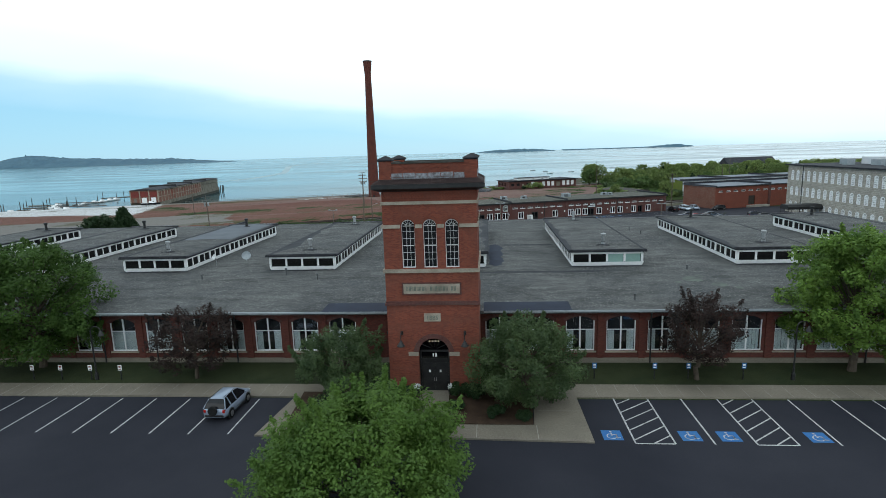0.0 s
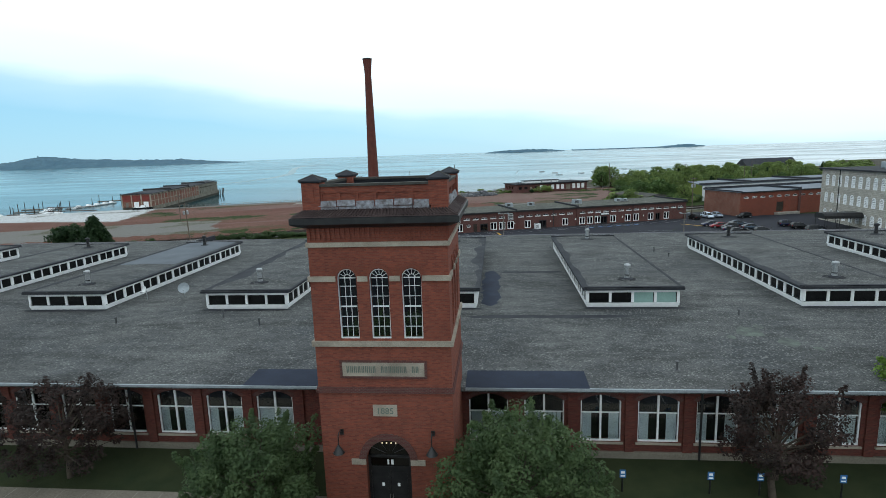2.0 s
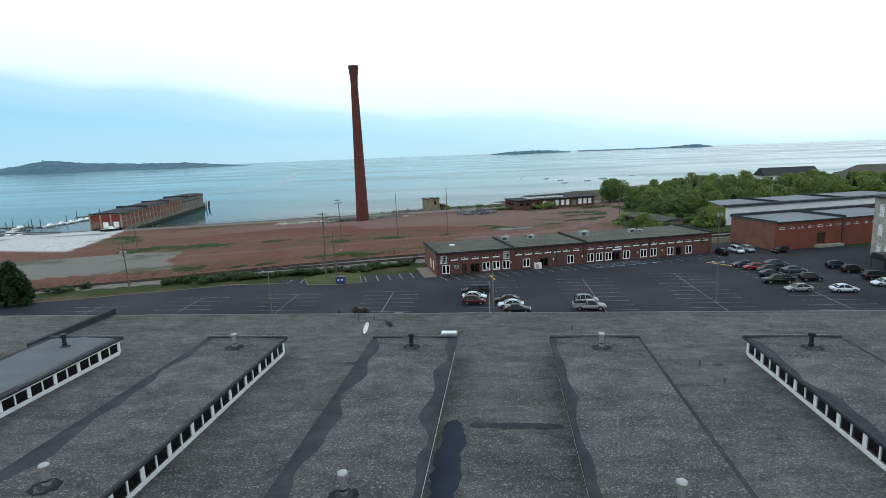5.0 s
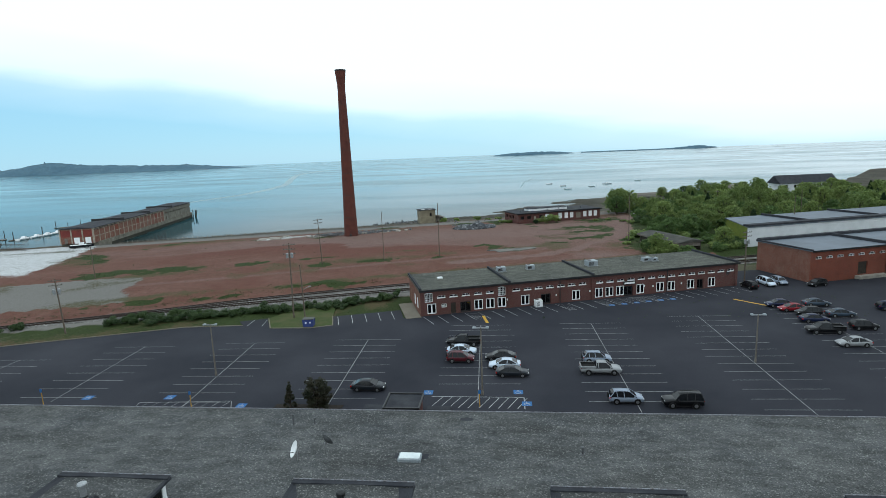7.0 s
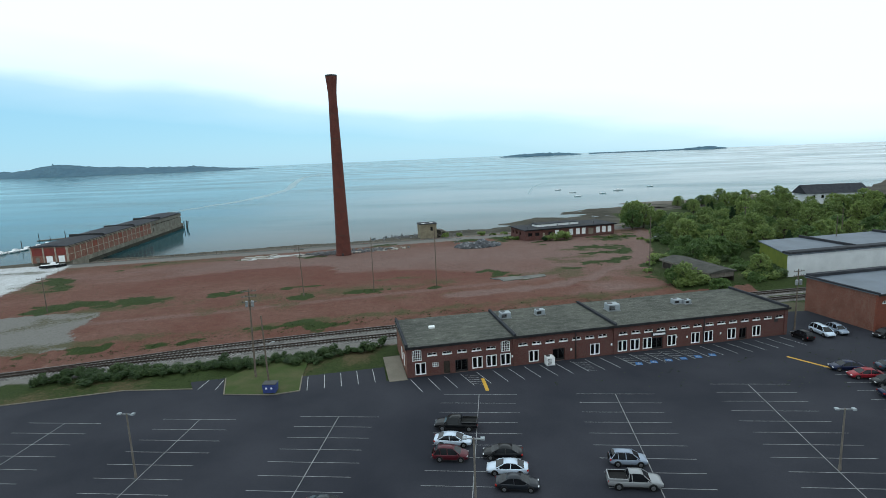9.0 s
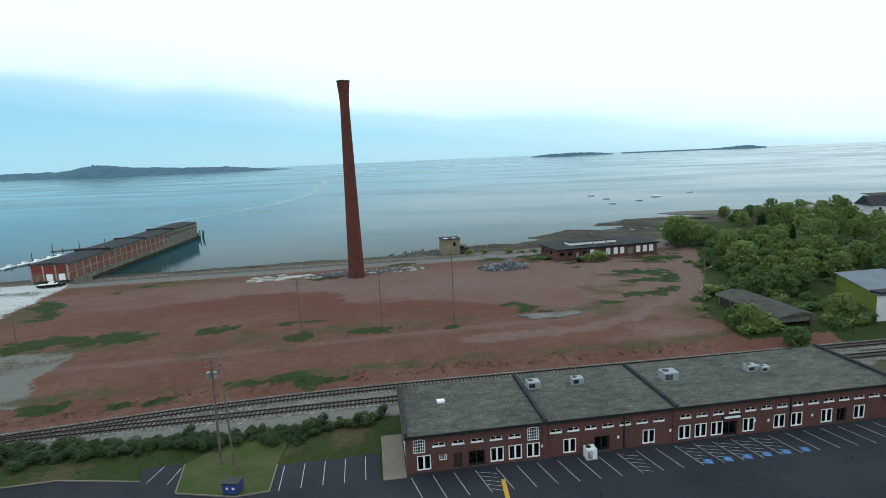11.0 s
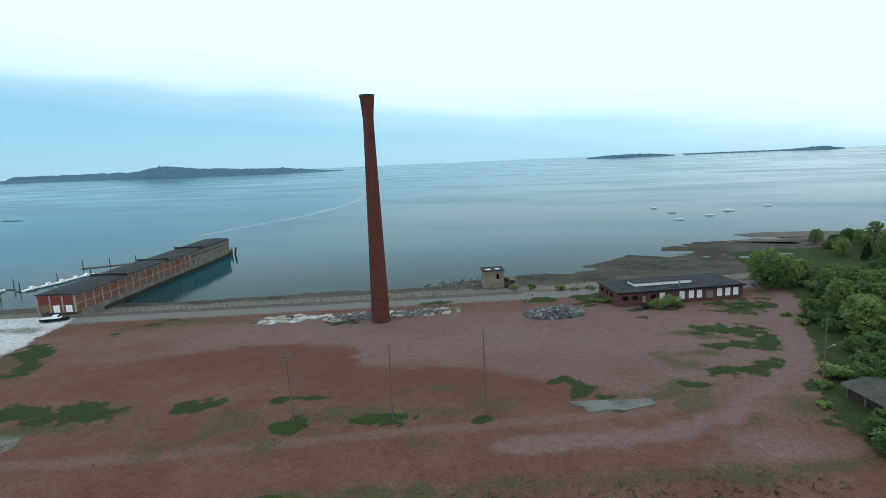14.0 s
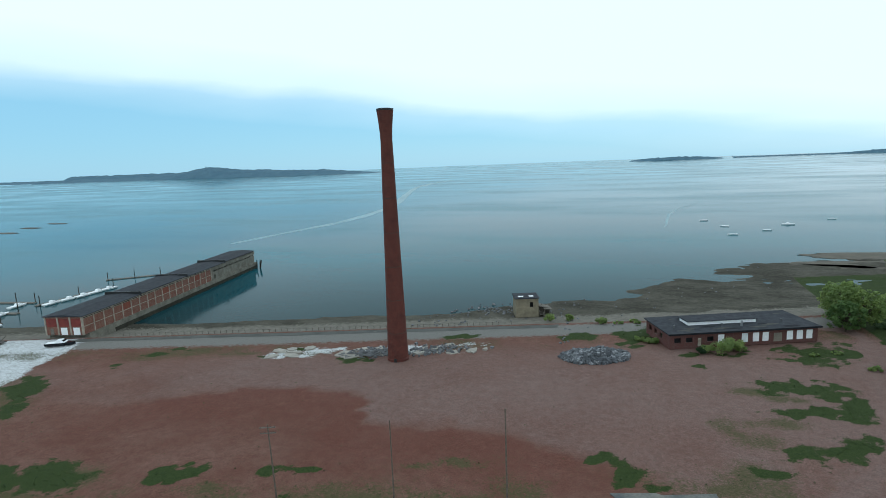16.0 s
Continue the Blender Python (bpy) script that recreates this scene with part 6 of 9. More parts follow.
# ---- the tall brick stack ----
stack = thing("chimney_stack", pose(-57.4, 279.6, -1.5), "tall tapering round brick chimney stack with flared top", "chimney")
bm = bmesh.new()
prof = [(2.95, 0), (2.95, 0.9), (2.8, 1.0)]
for k in range(1, 24):
    u = k / 24
    prof.append((2.8 - 1.27 * u ** 0.92, 1.0 + 57.5 * u))
prof += [(1.53, 58.6), (1.58, 60.5), (1.78, 63), (2.02, 65.2), (2.12, 66.2)]
lathe(bm, prof, 40)
part("shaft", bm, M_BRICK_STACK, stack)
bm = bmesh.new()
lathe(bm, [(2.13, 66.2), (2.2, 66.25), (2.2, 66.7), (1.7, 66.8), (1.6, 66.3)], 40)
part("cap_ring", bm, M_BLACK, stack, "dark cap ring")
for z in (8, 17, 26, 35, 44, 53):
    u = (z - 1.0) / 57.5
    r = 2.8 - 1.27 * u ** 0.92
    bm = bmesh.new()
    lathe(bm, [(r + 0.012, z), (r + 0.03, z + 0.02), (r + 0.03, z + 0.13), (r + 0.005, z + 0.15)], 40)
    part("iron_band", bm, M_RAIL, stack)
part("clean_out", box(0.1, 0.9, -2.98, -2.9, 0.2, 1.3), M_BLACK, stack)

# ---- long shed on the pier ----
M_OLDCONC = surf("tide-stained concrete", (0.215, 0.20, 0.165), (0.115, 0.105, 0.085), 0.35, 5, 0.9, relief=0.5)
M_WEED = surf("wet weed", (0.022, 0.021, 0.015), (0.045, 0.042, 0.03), 0.4, 5, 0.7, relief=0.4)
pier = thing("pier_shed", pose(-169.4, 274.2, -1.0, 0, 0, 13.8), "long derelict brick and concrete shed on a stone pier", "warehouse")
PW, PL, PH = 13.8, 129.0, 6.3
part("pier_base", box(-PW - 0.6, 0.5, 2.0, PL + 1.5, -6.0, 0.05), M_OLDCONC, pier, "weathered concrete pier wall")
part("weed_band", box(-PW - 0.63, 0.53, 14.0, PL + 1.53, -6.0, -1.7), M_WEED, pier, "dark weed-covered foot of the pier wall")
part("front_wall", boxes((-PW, 0, 0, 0.4, 0, 2.9), (-PW, 0, 0, 0.4, 5.7, PH)), M_BRICK_PIER, pier)
for k in range(3):
    x = -PW + 0.3 + k * (PW - 0.3) / 3
    part("red_panel", box(x + 0.25, x + (PW - 0.3) / 3 - 0.25, 0.1, 0.3, 2.9, 5.7), M_REDPANEL, pier, "red painted panel")
    if k:
        part("roller_door", box(x + 0.9, x + 3.2, -0.06, -0.003, 0.05, 2.6), M_WHITE, pier, "white roller door")
    else:
        part("door", box(x + 1.6, x + 2.8, -0.06, -0.003, 0.05, 2.3), M_GREYWOOD, pier)
    bm = box(x - 0.25, x + 0.25, -0.12, 0.45, 0, PH)
    part("concrete_post", bm, M_STONE, pier)
part("concrete_post", box(-0.5, 0.05, -0.12, 0.45, 0, PH), M_STONE, pier)
NB = 17
for k in range(NB):
    y0, y1 = 0.4 + 82.0 * k / NB, 0.4 + 82.0 * (k + 1) / NB
    part("brick_panel", box(-0.35, -0.12, y0 + 0.02, y1, 0, 2.7), M_BRICK_PIER, pier)
    part("brick_panel", box(-0.35, -0.1, y0 + 0.02, y1, 2.9, 5.55), M_BRICK_PIER if (k + 1) % 5 else M_BRICK, pier)
    # slot closed by a dark board, its shade put into the colour
    part("clerestory", box(-0.5, -0.4, y0, y1, 5.55, 5.9), M_DARKROOM, pier)
    part("concrete_post", box(-0.4, 0.06, y1 - 0.22, y1 + 0.22, 0, PH - 0.1), M_STONE, pier)
part("concrete_rail", boxes((-0.4, 0.03, 0.4, 82.4, 2.7, 2.9), (-0.4, 0.02, 0.4, 82.4, 5.9, PH - 0.05), (-0.4, 0.02, 0.4, 82.4, 5.45, 5.55)), M_STONE, pier)
bm = bmesh.new()
holed_wall(bm, 0, PL - 82.4, 0.05, 3.2, 0.4, [(3.4, 1.2, 0.6, 2.4, 0)], pose(0, 82.4, 0, 0, 0, 90))
holed_wall(bm, 0, PL - 82.4, 3.2, PH - 0.1, 0.4, [(4 + 5.2 * k, 3.4, 3.9, 4.5, 0) for k in range(9)], pose(0, 82.4, 0, 0, 0, 90))
part("concrete_wall", bm, M_OLDCONC, pier, "bare concrete wall with slot openings")
part("back_wall", box(-PW, -PW + 0.4, 0.4, PL, 0, PH - 0.1), M_BRICK_PIER, pier)
part("end_wall", box(-PW + 0.4, -0.4, PL - 0.4, PL, 0, PH - 0.1), M_CONC, pier)
for k, (a, b) in enumerate(((-0.5, 30.0), (30.0, 62.0), (62.0, 96.0), (96.0, PL + 0.3))):
    bm = bmesh.new()
    z = PH + 0.25 * (k % 2)
    prism(bm, [(-PW - 0.4, z), (0.4, z), (0.4, z + 0.2), (-PW / 2, z + 0.75), (-PW - 0.4, z + 0.2)], a, b)
    part("roof", bm, M_MEMB, pier, "dark tarred roof")
    if k:
        part("fire_wall", box(-PW - 0.5, 0.5, a - 0.25, a + 0.25, PH - 0.1, PH + 1.35), M_BLACK, pier)
for x, y, lean in ((1.6, PL - 1, 3), (2.4, PL + 0.6, 6), (3.1, PL - 0.6, 10), (-6, PL + 3, 4)):
    pl = solid("mooring_pile", box(-0.001, 0.001, -0.001, 0.001, 0, 0.001), M_DARKWOOD, "black timber mooring pile standing in the water", "pile", m=pier.matrix_basis @ pose(x, y, -6, 0, lean, 0), group="piles at the pier end")
    bm = bmesh.new()
    tube(bm, (0, 0, 0), (0, 0, 7.5), 0.32, 0.26, 9)
    pl.data = mesh_of("mooring_pile", bm, M_DARKWOOD)

# ---- ruined block by the shore ----
ruin = thing("derelict_workshop", pose(12.1, 303.2, -0.7, 0, 0, 22.8), "derelict red brick workshop with boarded windows and flat roof", "building")
RL, RD, RH = 41.3, 15.0, 3.7
bm = bmesh.new()
holed_wall(bm, 0, RL, -0.5, RH, 0.4, [(2.2, 1.9, 1.2, 2.6, 0), (5.4, 1.9, 1.2, 2.6, 0), (11.3, 1.9, 1.2, 2.6, 0), (8.3, 1.1, 0, 2.3, 0)])
part("front_wall", bm, M_BRICK_OLD, ruin)
bm = bmesh.new()
holed_wall(bm, 0.4, RD, -0.5, RH, 0.4, [(3.0, 1.9, 1.2, 2.7, 0), (6.5, 1.9, 1.2, 2.7, 0), (10, 1.9, 1.2, 2.7, 0)], pose(0, RD + 0.4, 0, 0, 0, -90))
part("side_wall", bm, M_BRICK_OLD, ruin)
part("wall", box(RL - 0.4, RL, 0.4, RD, -0.5, RH), M_BRICK_OLD, ruin)
part("wall", box(0.4, RL - 0.4, RD - 0.4, RD, -0.5, RH), M_BRICK_OLD, ruin)
part("interior", box(0.5, RL - 0.5, 1.2, 1.3, -0.3, RH), M_DARKROOM, ruin)
for x in (14.2, 20.8, 23.9, 26.6, 33.4, 36.2, 38.9):
    part("board", box(x - 0.85, x + 0.85, -0.05, -0.003, 0.5, 3.0), M_WHITE if x != 20.8 else M_BLIND, ruin, "white painted board over an opening")
part("board", box(28.9, 31.2, -0.05, -0.003, 0.2, 2.6), M_PAVE, ruin, "plywood sheet over a doorway")
part("roof", box(-0.6, RL + 0.6, -0.7, RD + 0.6, RH, RH + 0.3), M_MEMB, ruin, "black ragged tarred roof")
part("clerestory", box(8.0, 27.5, 6.0, 6.3, RH + 0.3, RH + 1.3), M_WHITE, ruin, "pale panelled clerestory on the roof")
part("clerestory_end", box(8.0, 8.3, 6.3, 11.0, RH + 0.3, RH + 1.3), M_WHITE, ruin)
part("clerestory_roof", box(7.6, 27.9, 5.7, 11.4, RH + 1.3, RH + 1.5), M_MEMB, ruin)
part("roof_edge", box(-0.7, RL + 0.7, -0.78, -0.703, RH - 0.12, RH + 0.34), M_PITCH, ruin, "black ragged eave board")
part("door", box(7.85, 8.75, 0.1, 0.18, 0.0, 2.25), M_STONE, ruin, "pale boarded door")
rgr = random.Random(6)
for k in range(16):
    cx, cy, r = rgr.uniform(1, RL - 2), rgr.choice((rgr.uniform(0.2, 4.8), rgr.uniform(12, 14))), rgr.uniform(0.5, 1.7)
    bm = bmesh.new()
    bm.faces.new([bm.verts.new((cx + 1.7 * r * math.cos(j * 0.524) * rgr.uniform(0.7, 1.2), cy + 0.45 * r * math.sin(j * 0.524) * rgr.uniform(0.7, 1.2), RH + 0.304 + 0.003 * k)) for j in range(12)])
    part("roof_scar", bm, M_FELT if k % 3 else M_PITCH, ruin)
for x, h in ((3.0, 0.9), (16.5, 0.7), (33.5, 1.1)):
    bm = bmesh.new()
    lathe(bm, [(0.22, RH + 0.3), (0.2, RH + 0.3 + h), (0.3, RH + 0.35 + h), (0.05, RH + 0.5 + h)], 10, pose(x, 4.0, 0))
    part("roof_vent", bm, M_VENT, ruin)
part("roof_pipe", box(21.5, 21.9, 3.0, 3.4, RH + 0.3, RH + 1.8), M_GALV, ruin)

# ---- block house at the water's edge ----
hut = thing("block_house", pose(-36.6, 333.5, -3.5, 0, 0, 20), "small square weathered concrete block house by the beach", "hut")
bm = bmesh.new()
holed_wall(bm, 0, 8.0, -0.5, 6.2, 0.4, [(5.6, 1.2, 3.0, 4.9, 0)])
holed_wall(bm, 0, 6.6, -0.5, 6.2, 0.4, [(3.4, 1.0, 3.2, 4.6, 0)], pose(8.0, 0.4, 0, 0, 0, 90))
bx(bm, 0, 0.4, 0.4, 7, -0.5, 6.2)
bx(bm, 0.4, 7.6, 6.6, 7, -0.5, 6.2)
part("wall", bm, surf("stained yellow concrete", (0.27, 0.23, 0.16), (0.17, 0.145, 0.105), 0.5, 6, 0.9, relief=0.4), hut)
part("interior", box(0.6, 7.4, 1.5, 1.6, 0, 6), M_DARKROOM, hut)
part("roof", box(-0.35, 8.35, -0.35, 7.35, 6.2, 6.5), M_MEMB, hut, "dark flat roof with pale patches")
part("roof_patch", boxes((1.2, 3.0, 1.4, 3.0, 6.503, 6.54), (5.0, 6.6, 1.6, 3.2, 6.503, 6.54)), M_WHITE, hut)
bm = bmesh.new()
for k in range(7):
    bx(bm, 8.4, 9.6, 2.5 - 0.5 * k, 3.0 - 0.5 * k, 2.5 - 0.36 * k, 2.6 - 0.36 * k)
for s in (8.4, 9.6):
    tube(bm, (s, 3.0, 3.4), (s, -0.8, 0.6), 0.06, sides=5)
    for k in range(3):
        tube(bm, (s, 2.8 - 1.5 * k, -0.3), (s, 2.8 - 1.5 * k, 3.4 - 1.1 * k), 0.09, sides=5)
part("outside_stair", bm, M_GREYWOOD, hut, "grey timber stair on the side")
part("lean_to", boxes((8.003, 11.8, 0.6, 0.75, -0.6, 2.5), (11.65, 11.8, 0.75, 4.2, -0.6, 2.3), (8.003, 11.65, 4.05, 4.2, -0.6, 2.9)), M_DARKWOOD, hut, "dark timber lean-to against the side")
bm = bmesh.new()
profile_mass(bm, [[(8.003, y, 3.2), (12.2, y, 2.5), (12.2, y, 2.6), (8.003, y, 3.35)] for y in (0.3, 4.5)])
part("lean_to_roof", bm, M_GREYWOOD, hut)
part("porch", boxes((9.8, 12.4, -1.2, 1.4, -0.3, 0.2), (9.8, 12.4, -1.2, 1.4, 2.4, 2.6), (9.9, 10.1, -1.1, -0.9, 0.2, 2.4), (12.1, 12.3, -1.1, -0.9, 0.2, 2.4), (9.9, 12.3, 1.1, 1.3, 0.2, 2.4)), M_GREYWOOD, hut)

# ---- big brick store, white warehouse and granite mill in the east ----
store = thing("brick_store", pose(73.6, 185.3, -0.5, 0, 0, 19), "large plain red brick store with a slot window row", "building")
bm = bmesh.new()
slots = [1.8 + 2.9 * k for k in range(24)]
holed_wall(bm, 0, 72, -0.4, 4.0, 0.4, [(14.0, 2.6, 0.9, 3.8, 0)])
holed_wall(bm, 0, 72, 4.0, 7.1, 0.4, [(c, 1.7, 5.3, 5.75, 0.16) for c in slots])
part("front_wall", bm, M_BRICK, store)
part("side_wall", box(0, 0.4, 0.4, 15.6, -0.4, 7.1), M_BRICK_PIER, store, "patched brick gable wall")
part("wall", box(0.4, 72, 15.2, 15.6, -0.4, 7.1), M_BRICK_OLD, store)
part("loading_door", box(12.75, 15.25, 0.2, 0.3, 0.9, 3.8), M_DARKWOOD, store)
part("interior", box(0.5, 71.5, 1.0, 1.1, 0, 7), M_DARKROOM, store)
add_windows(store, slots, framed(1.7, 5.3, 5.75, 0.16, 4, 1, 0.03, 0.08))
part("roof", box(-0.3, 72.3, -0.3, 15.9, 7.1, 7.3), M_METALROOF, store, "pale grey flat roof")
part("parapet", boxes((-0.35, 0.1, -0.3, 15.9, 7.3, 7.6), (20.5, 21.1, -0.35, 14.7, 7.3, 7.9), (0.1, 72.3, 14.7, 15.95, 7.3, 7.9), (44, 44.6, -0.35, 14.7, 7.3, 7.9)), M_MEMB, store)
part("eave", box(-0.3, 72.3, -0.36, -0.303, 6.95, 7.32), M_BLACK, store)
part("pilaster", boxes((20.4, 21.2, -0.25, -0.003, -0.3, 7.0), (44, 44.8, -0.25, -0.003, -0.3, 7.0)), M_BRICK_OLD, store)
part("loading_ledge", box(12.0, 20.0, -1.4, -0.003, -0.3, 0.7), M_CONC, store)

ware = thing("white_warehouse", pose(78.0, 228.3, -0.5, 0, 0, 19), "long white-walled warehouse with a pale metal roof", "warehouse")
part("front_wall", box(0, 80, 0, 0.4, -0.4, 6.3), M_WHITEWALL, ware)


def slab_mesh(pts, z0, z1):
    bm = bmesh.new()
    profile_mass(bm, [[(x, y, z) for x, y in pts] for z in (z0, z1)])
    return bm


part("end_wall", slab_mesh([(-0.01, 0.41), (9.0, 20.0), (9.4, 20.0), (0.4, 0.41)], -0.4, 6.3), M_LIME, ware, "lime green painted end wall")
part("back_wall", box(9.4, 80, 20.0, 20.4, -0.4, 6.3), M_WHITEWALL, ware)
part("roof", slab_mesh([(-0.4, -0.3), (80, -0.3), (80, 20.6), (8.9, 20.6)], 6.3, 6.55), M_METALROOF, ware, "pale metal roof")
part("dark_edge", box(0.2, 80, -0.1, 2.4, 6.553, 7.1), M_MEMB, ware, "dark raised roof edge")
part("fire_wall", box(23.0, 23.6, 2.4, 20.6, 6.553, 7.2), M_MEMB, ware)
part("fire_wall", box(50, 50.6, 2.4, 20.6, 6.553, 7.2), M_MEMB, ware)

granite = thing("granite_mill", pose(91.0, 177.0, -0.5, 0, 0, -90), "three-storey grey granite mill with tall arched windows", "mill")
GL, GH = 66.0, 13.9
cols = [2.6 + 2.75 * k for k in range(23)]
bm = bmesh.new()
for z0, z1, zb, zs, rise in ((-0.4, 4.4, 0.9, 2.9, 0.55), (4.4, 8.8, 5.2, 7.35, 0.5), (8.8, GH, 9.6, 12.2, 0.35)):
    holed_wall(bm, 0, GL, z0, z1, 0.5, [(c, 1.55, zb, zs, rise) for c in cols])
part("west_wall", bm, M_GRANITE, granite, "grey granite block wall")
part("wall", boxes((0, 0.5, 0.5, 22, -0.4, GH), (GL - 0.5, GL, 0.5, 22, -0.4, GH), (0.5, GL - 0.5, 21.5, 22, -0.4, GH)), M_GRANITE, granite)
part("interior", box(0.6, GL - 0.6, 1.5, 1.6, 0, GH), M_DARKROOM, granite)
for zb, zs, rise in ((0.9, 2.9, 0.55), (5.2, 7.35, 0.5), (9.6, 12.2, 0.35)):
    add_windows(granite, cols, framed(1.55, zb, zs, rise, 4, 5, 0.11, 0.2))
part("roof", box(-0.7, GL + 0.5, -0.7, 22.5, GH, GH + 0.35), M_MEMB, granite, "dark flat roof with deep eaves")
for x, y, w in ((9, 9, 3.2), (15, 6, 2.2), (22, 9, 3.8), (30, 7, 2.4)):
    part("roof_plant", box(x, x + w, y, y + 2.2, GH + 0.353, GH + 1.9), M_HVAC, granite, bevel=0.04)
part("roof_house", box(12, 19, 13, 19, GH + 0.353, GH + 2.3), M_WHITEWALL, granite)
bm = bmesh.new()
prism(bm, [(14.5, 2.6), (14.5, 3.3), (15.2, 3.9), (18.2, 3.9), (18.9, 3.3), (18.9, 2.6)], -9.0, -0.01)
part("entrance_awning", bm, M_BLACK, granite, "long black entrance awning")
for y in (-8.8, -6, -3):
    part("awning_post", boxes((14.6, 14.7, y, y + 0.1, -0.3, 2.6), (18.7, 18.8, y, y + 0.1, -0.3, 2.6)), M_BLACK, granite)
part("downpipe", box(7.95, 8.1, -0.14, -0.01, 0, GH), M_BLACK, granite)

shed = thing("old_open_shed", pose(50.0, 241.6, -0.2, 0, 0, -71.0), "low weathered open-sided timber shed with grey roof", "shed")
bm = bmesh.new()
profile_mass(bm, [[(x, -0.6, 3.0), (x, 4.0, 3.8), (x, 7.6, 3.2), (x, 7.6, 3.0), (x, -0.6, 2.75)] for x in (-0.6, 21.0)])
part("roof", bm, M_FELT, shed, "sagging grey felt roof")
for k in range(6):
    part("post", box(0.1 + 4.0 * k, 0.35 + 4.0 * k, 0.0, 0.25, -0.4, 2.9), M_GREYWOOD, shed)
part("back_wall", box(0.0, 20.4, 7.0, 7.2, -0.4, 3.0), M_DARKWOOD, shed)
part("end_wall", box(0, 0.2, 0.3, 7.0, -0.4, 2.9), M_GREYWOOD, shed)
part("end_wall", box(20.2, 20.4, 0.3, 7.0, 1.6, 2.9), M_GREYWOOD, shed)
part("side_board", box(0.4, 8.0, 0.26, 0.32, -0.3, 2.4), M_DARKWOOD, shed, "dark boarded side")
part("side_board", box(8.4, 16.0, 0.26, 0.32, -0.3, 2.6), M_DARKWOOD, shed, "dark boarded side")
part("fascia", box(-0.6, 21.0, -0.66, -0.603, 2.5, 3.02), M_GREYWOOD, shed)

house = thing("white_house", pose(171, 410, 1.0, 0, 0, 8), "white house with a long dark gable roof among trees", "house")
part("wall", box(0, 34, 0, 12, -2, 4.0), M_WHITEWALL, house)
bm = bmesh.new()
prism(bm, [(-0.8, 3.9), (12.8, 3.9), (6, 8.6)], -35.0, 1.0, pose(0, 0, 0, 0, 0, 90))
part("roof", bm, M_MEMB, house)
bm = bmesh.new()
prism(bm, [(0, 4.0), (12, 4.0), (6, 8.2)], -34.9, -34.0, pose(0, 0, 0, 0, 0, 90))
part("gable", bm, M_WHITEWALL, house)
for k in range(6):
    part("window", box(3 + 5 * k, 4.4 + 5 * k, -0.06, -0.003, 1.4, 3.0), M_TINT, house)
for x, y in ((152, 428), (140, 436)):
    h = thing("shore_house", pose(x, y, -1.5, 0, 0, 30), "small grey shore house at the beach", "house")
    part("wall", box(0, 9, 0, 7, -2, 3.0), M_WHITEWALL, h)
    bm = bmesh.new()
    prism(bm, [(-0.5, 2.9), (7.5, 2.9), (3.5, 5.4)], -9.5, 0.5, pose(0, 0, 0, 0, 0, 90))
    part("roof", bm, M_CONC, h)


# ---- vehicles ----
def wheel_parts(car, x, y, r, wt):
    s = 1 if y > 0 else -1
    bm = bmesh.new()
    lathe(bm, [(r * 0.62, -wt / 2), (r * 0.95, -wt / 2), (r, -wt / 4), (r, wt / 4), (r * 0.95, wt / 2), (r * 0.62, wt / 2)], 18, pose(0, 0, 0, 90, 0, 0))
    t = part("wheel", bm, M_TYRE, car, "black tyre with alloy rim", m=pose(x, y, r))
    bm = bmesh.new()
    lathe(bm, [(r * 0.62, -0.02), (r * 0.6, 0.03), (r * 0.12, 0.05)], 12, pose(0, s * wt * 0.42, 0, -90 * s, 0, 0))
    part("rim", bm, M_RIM, t)


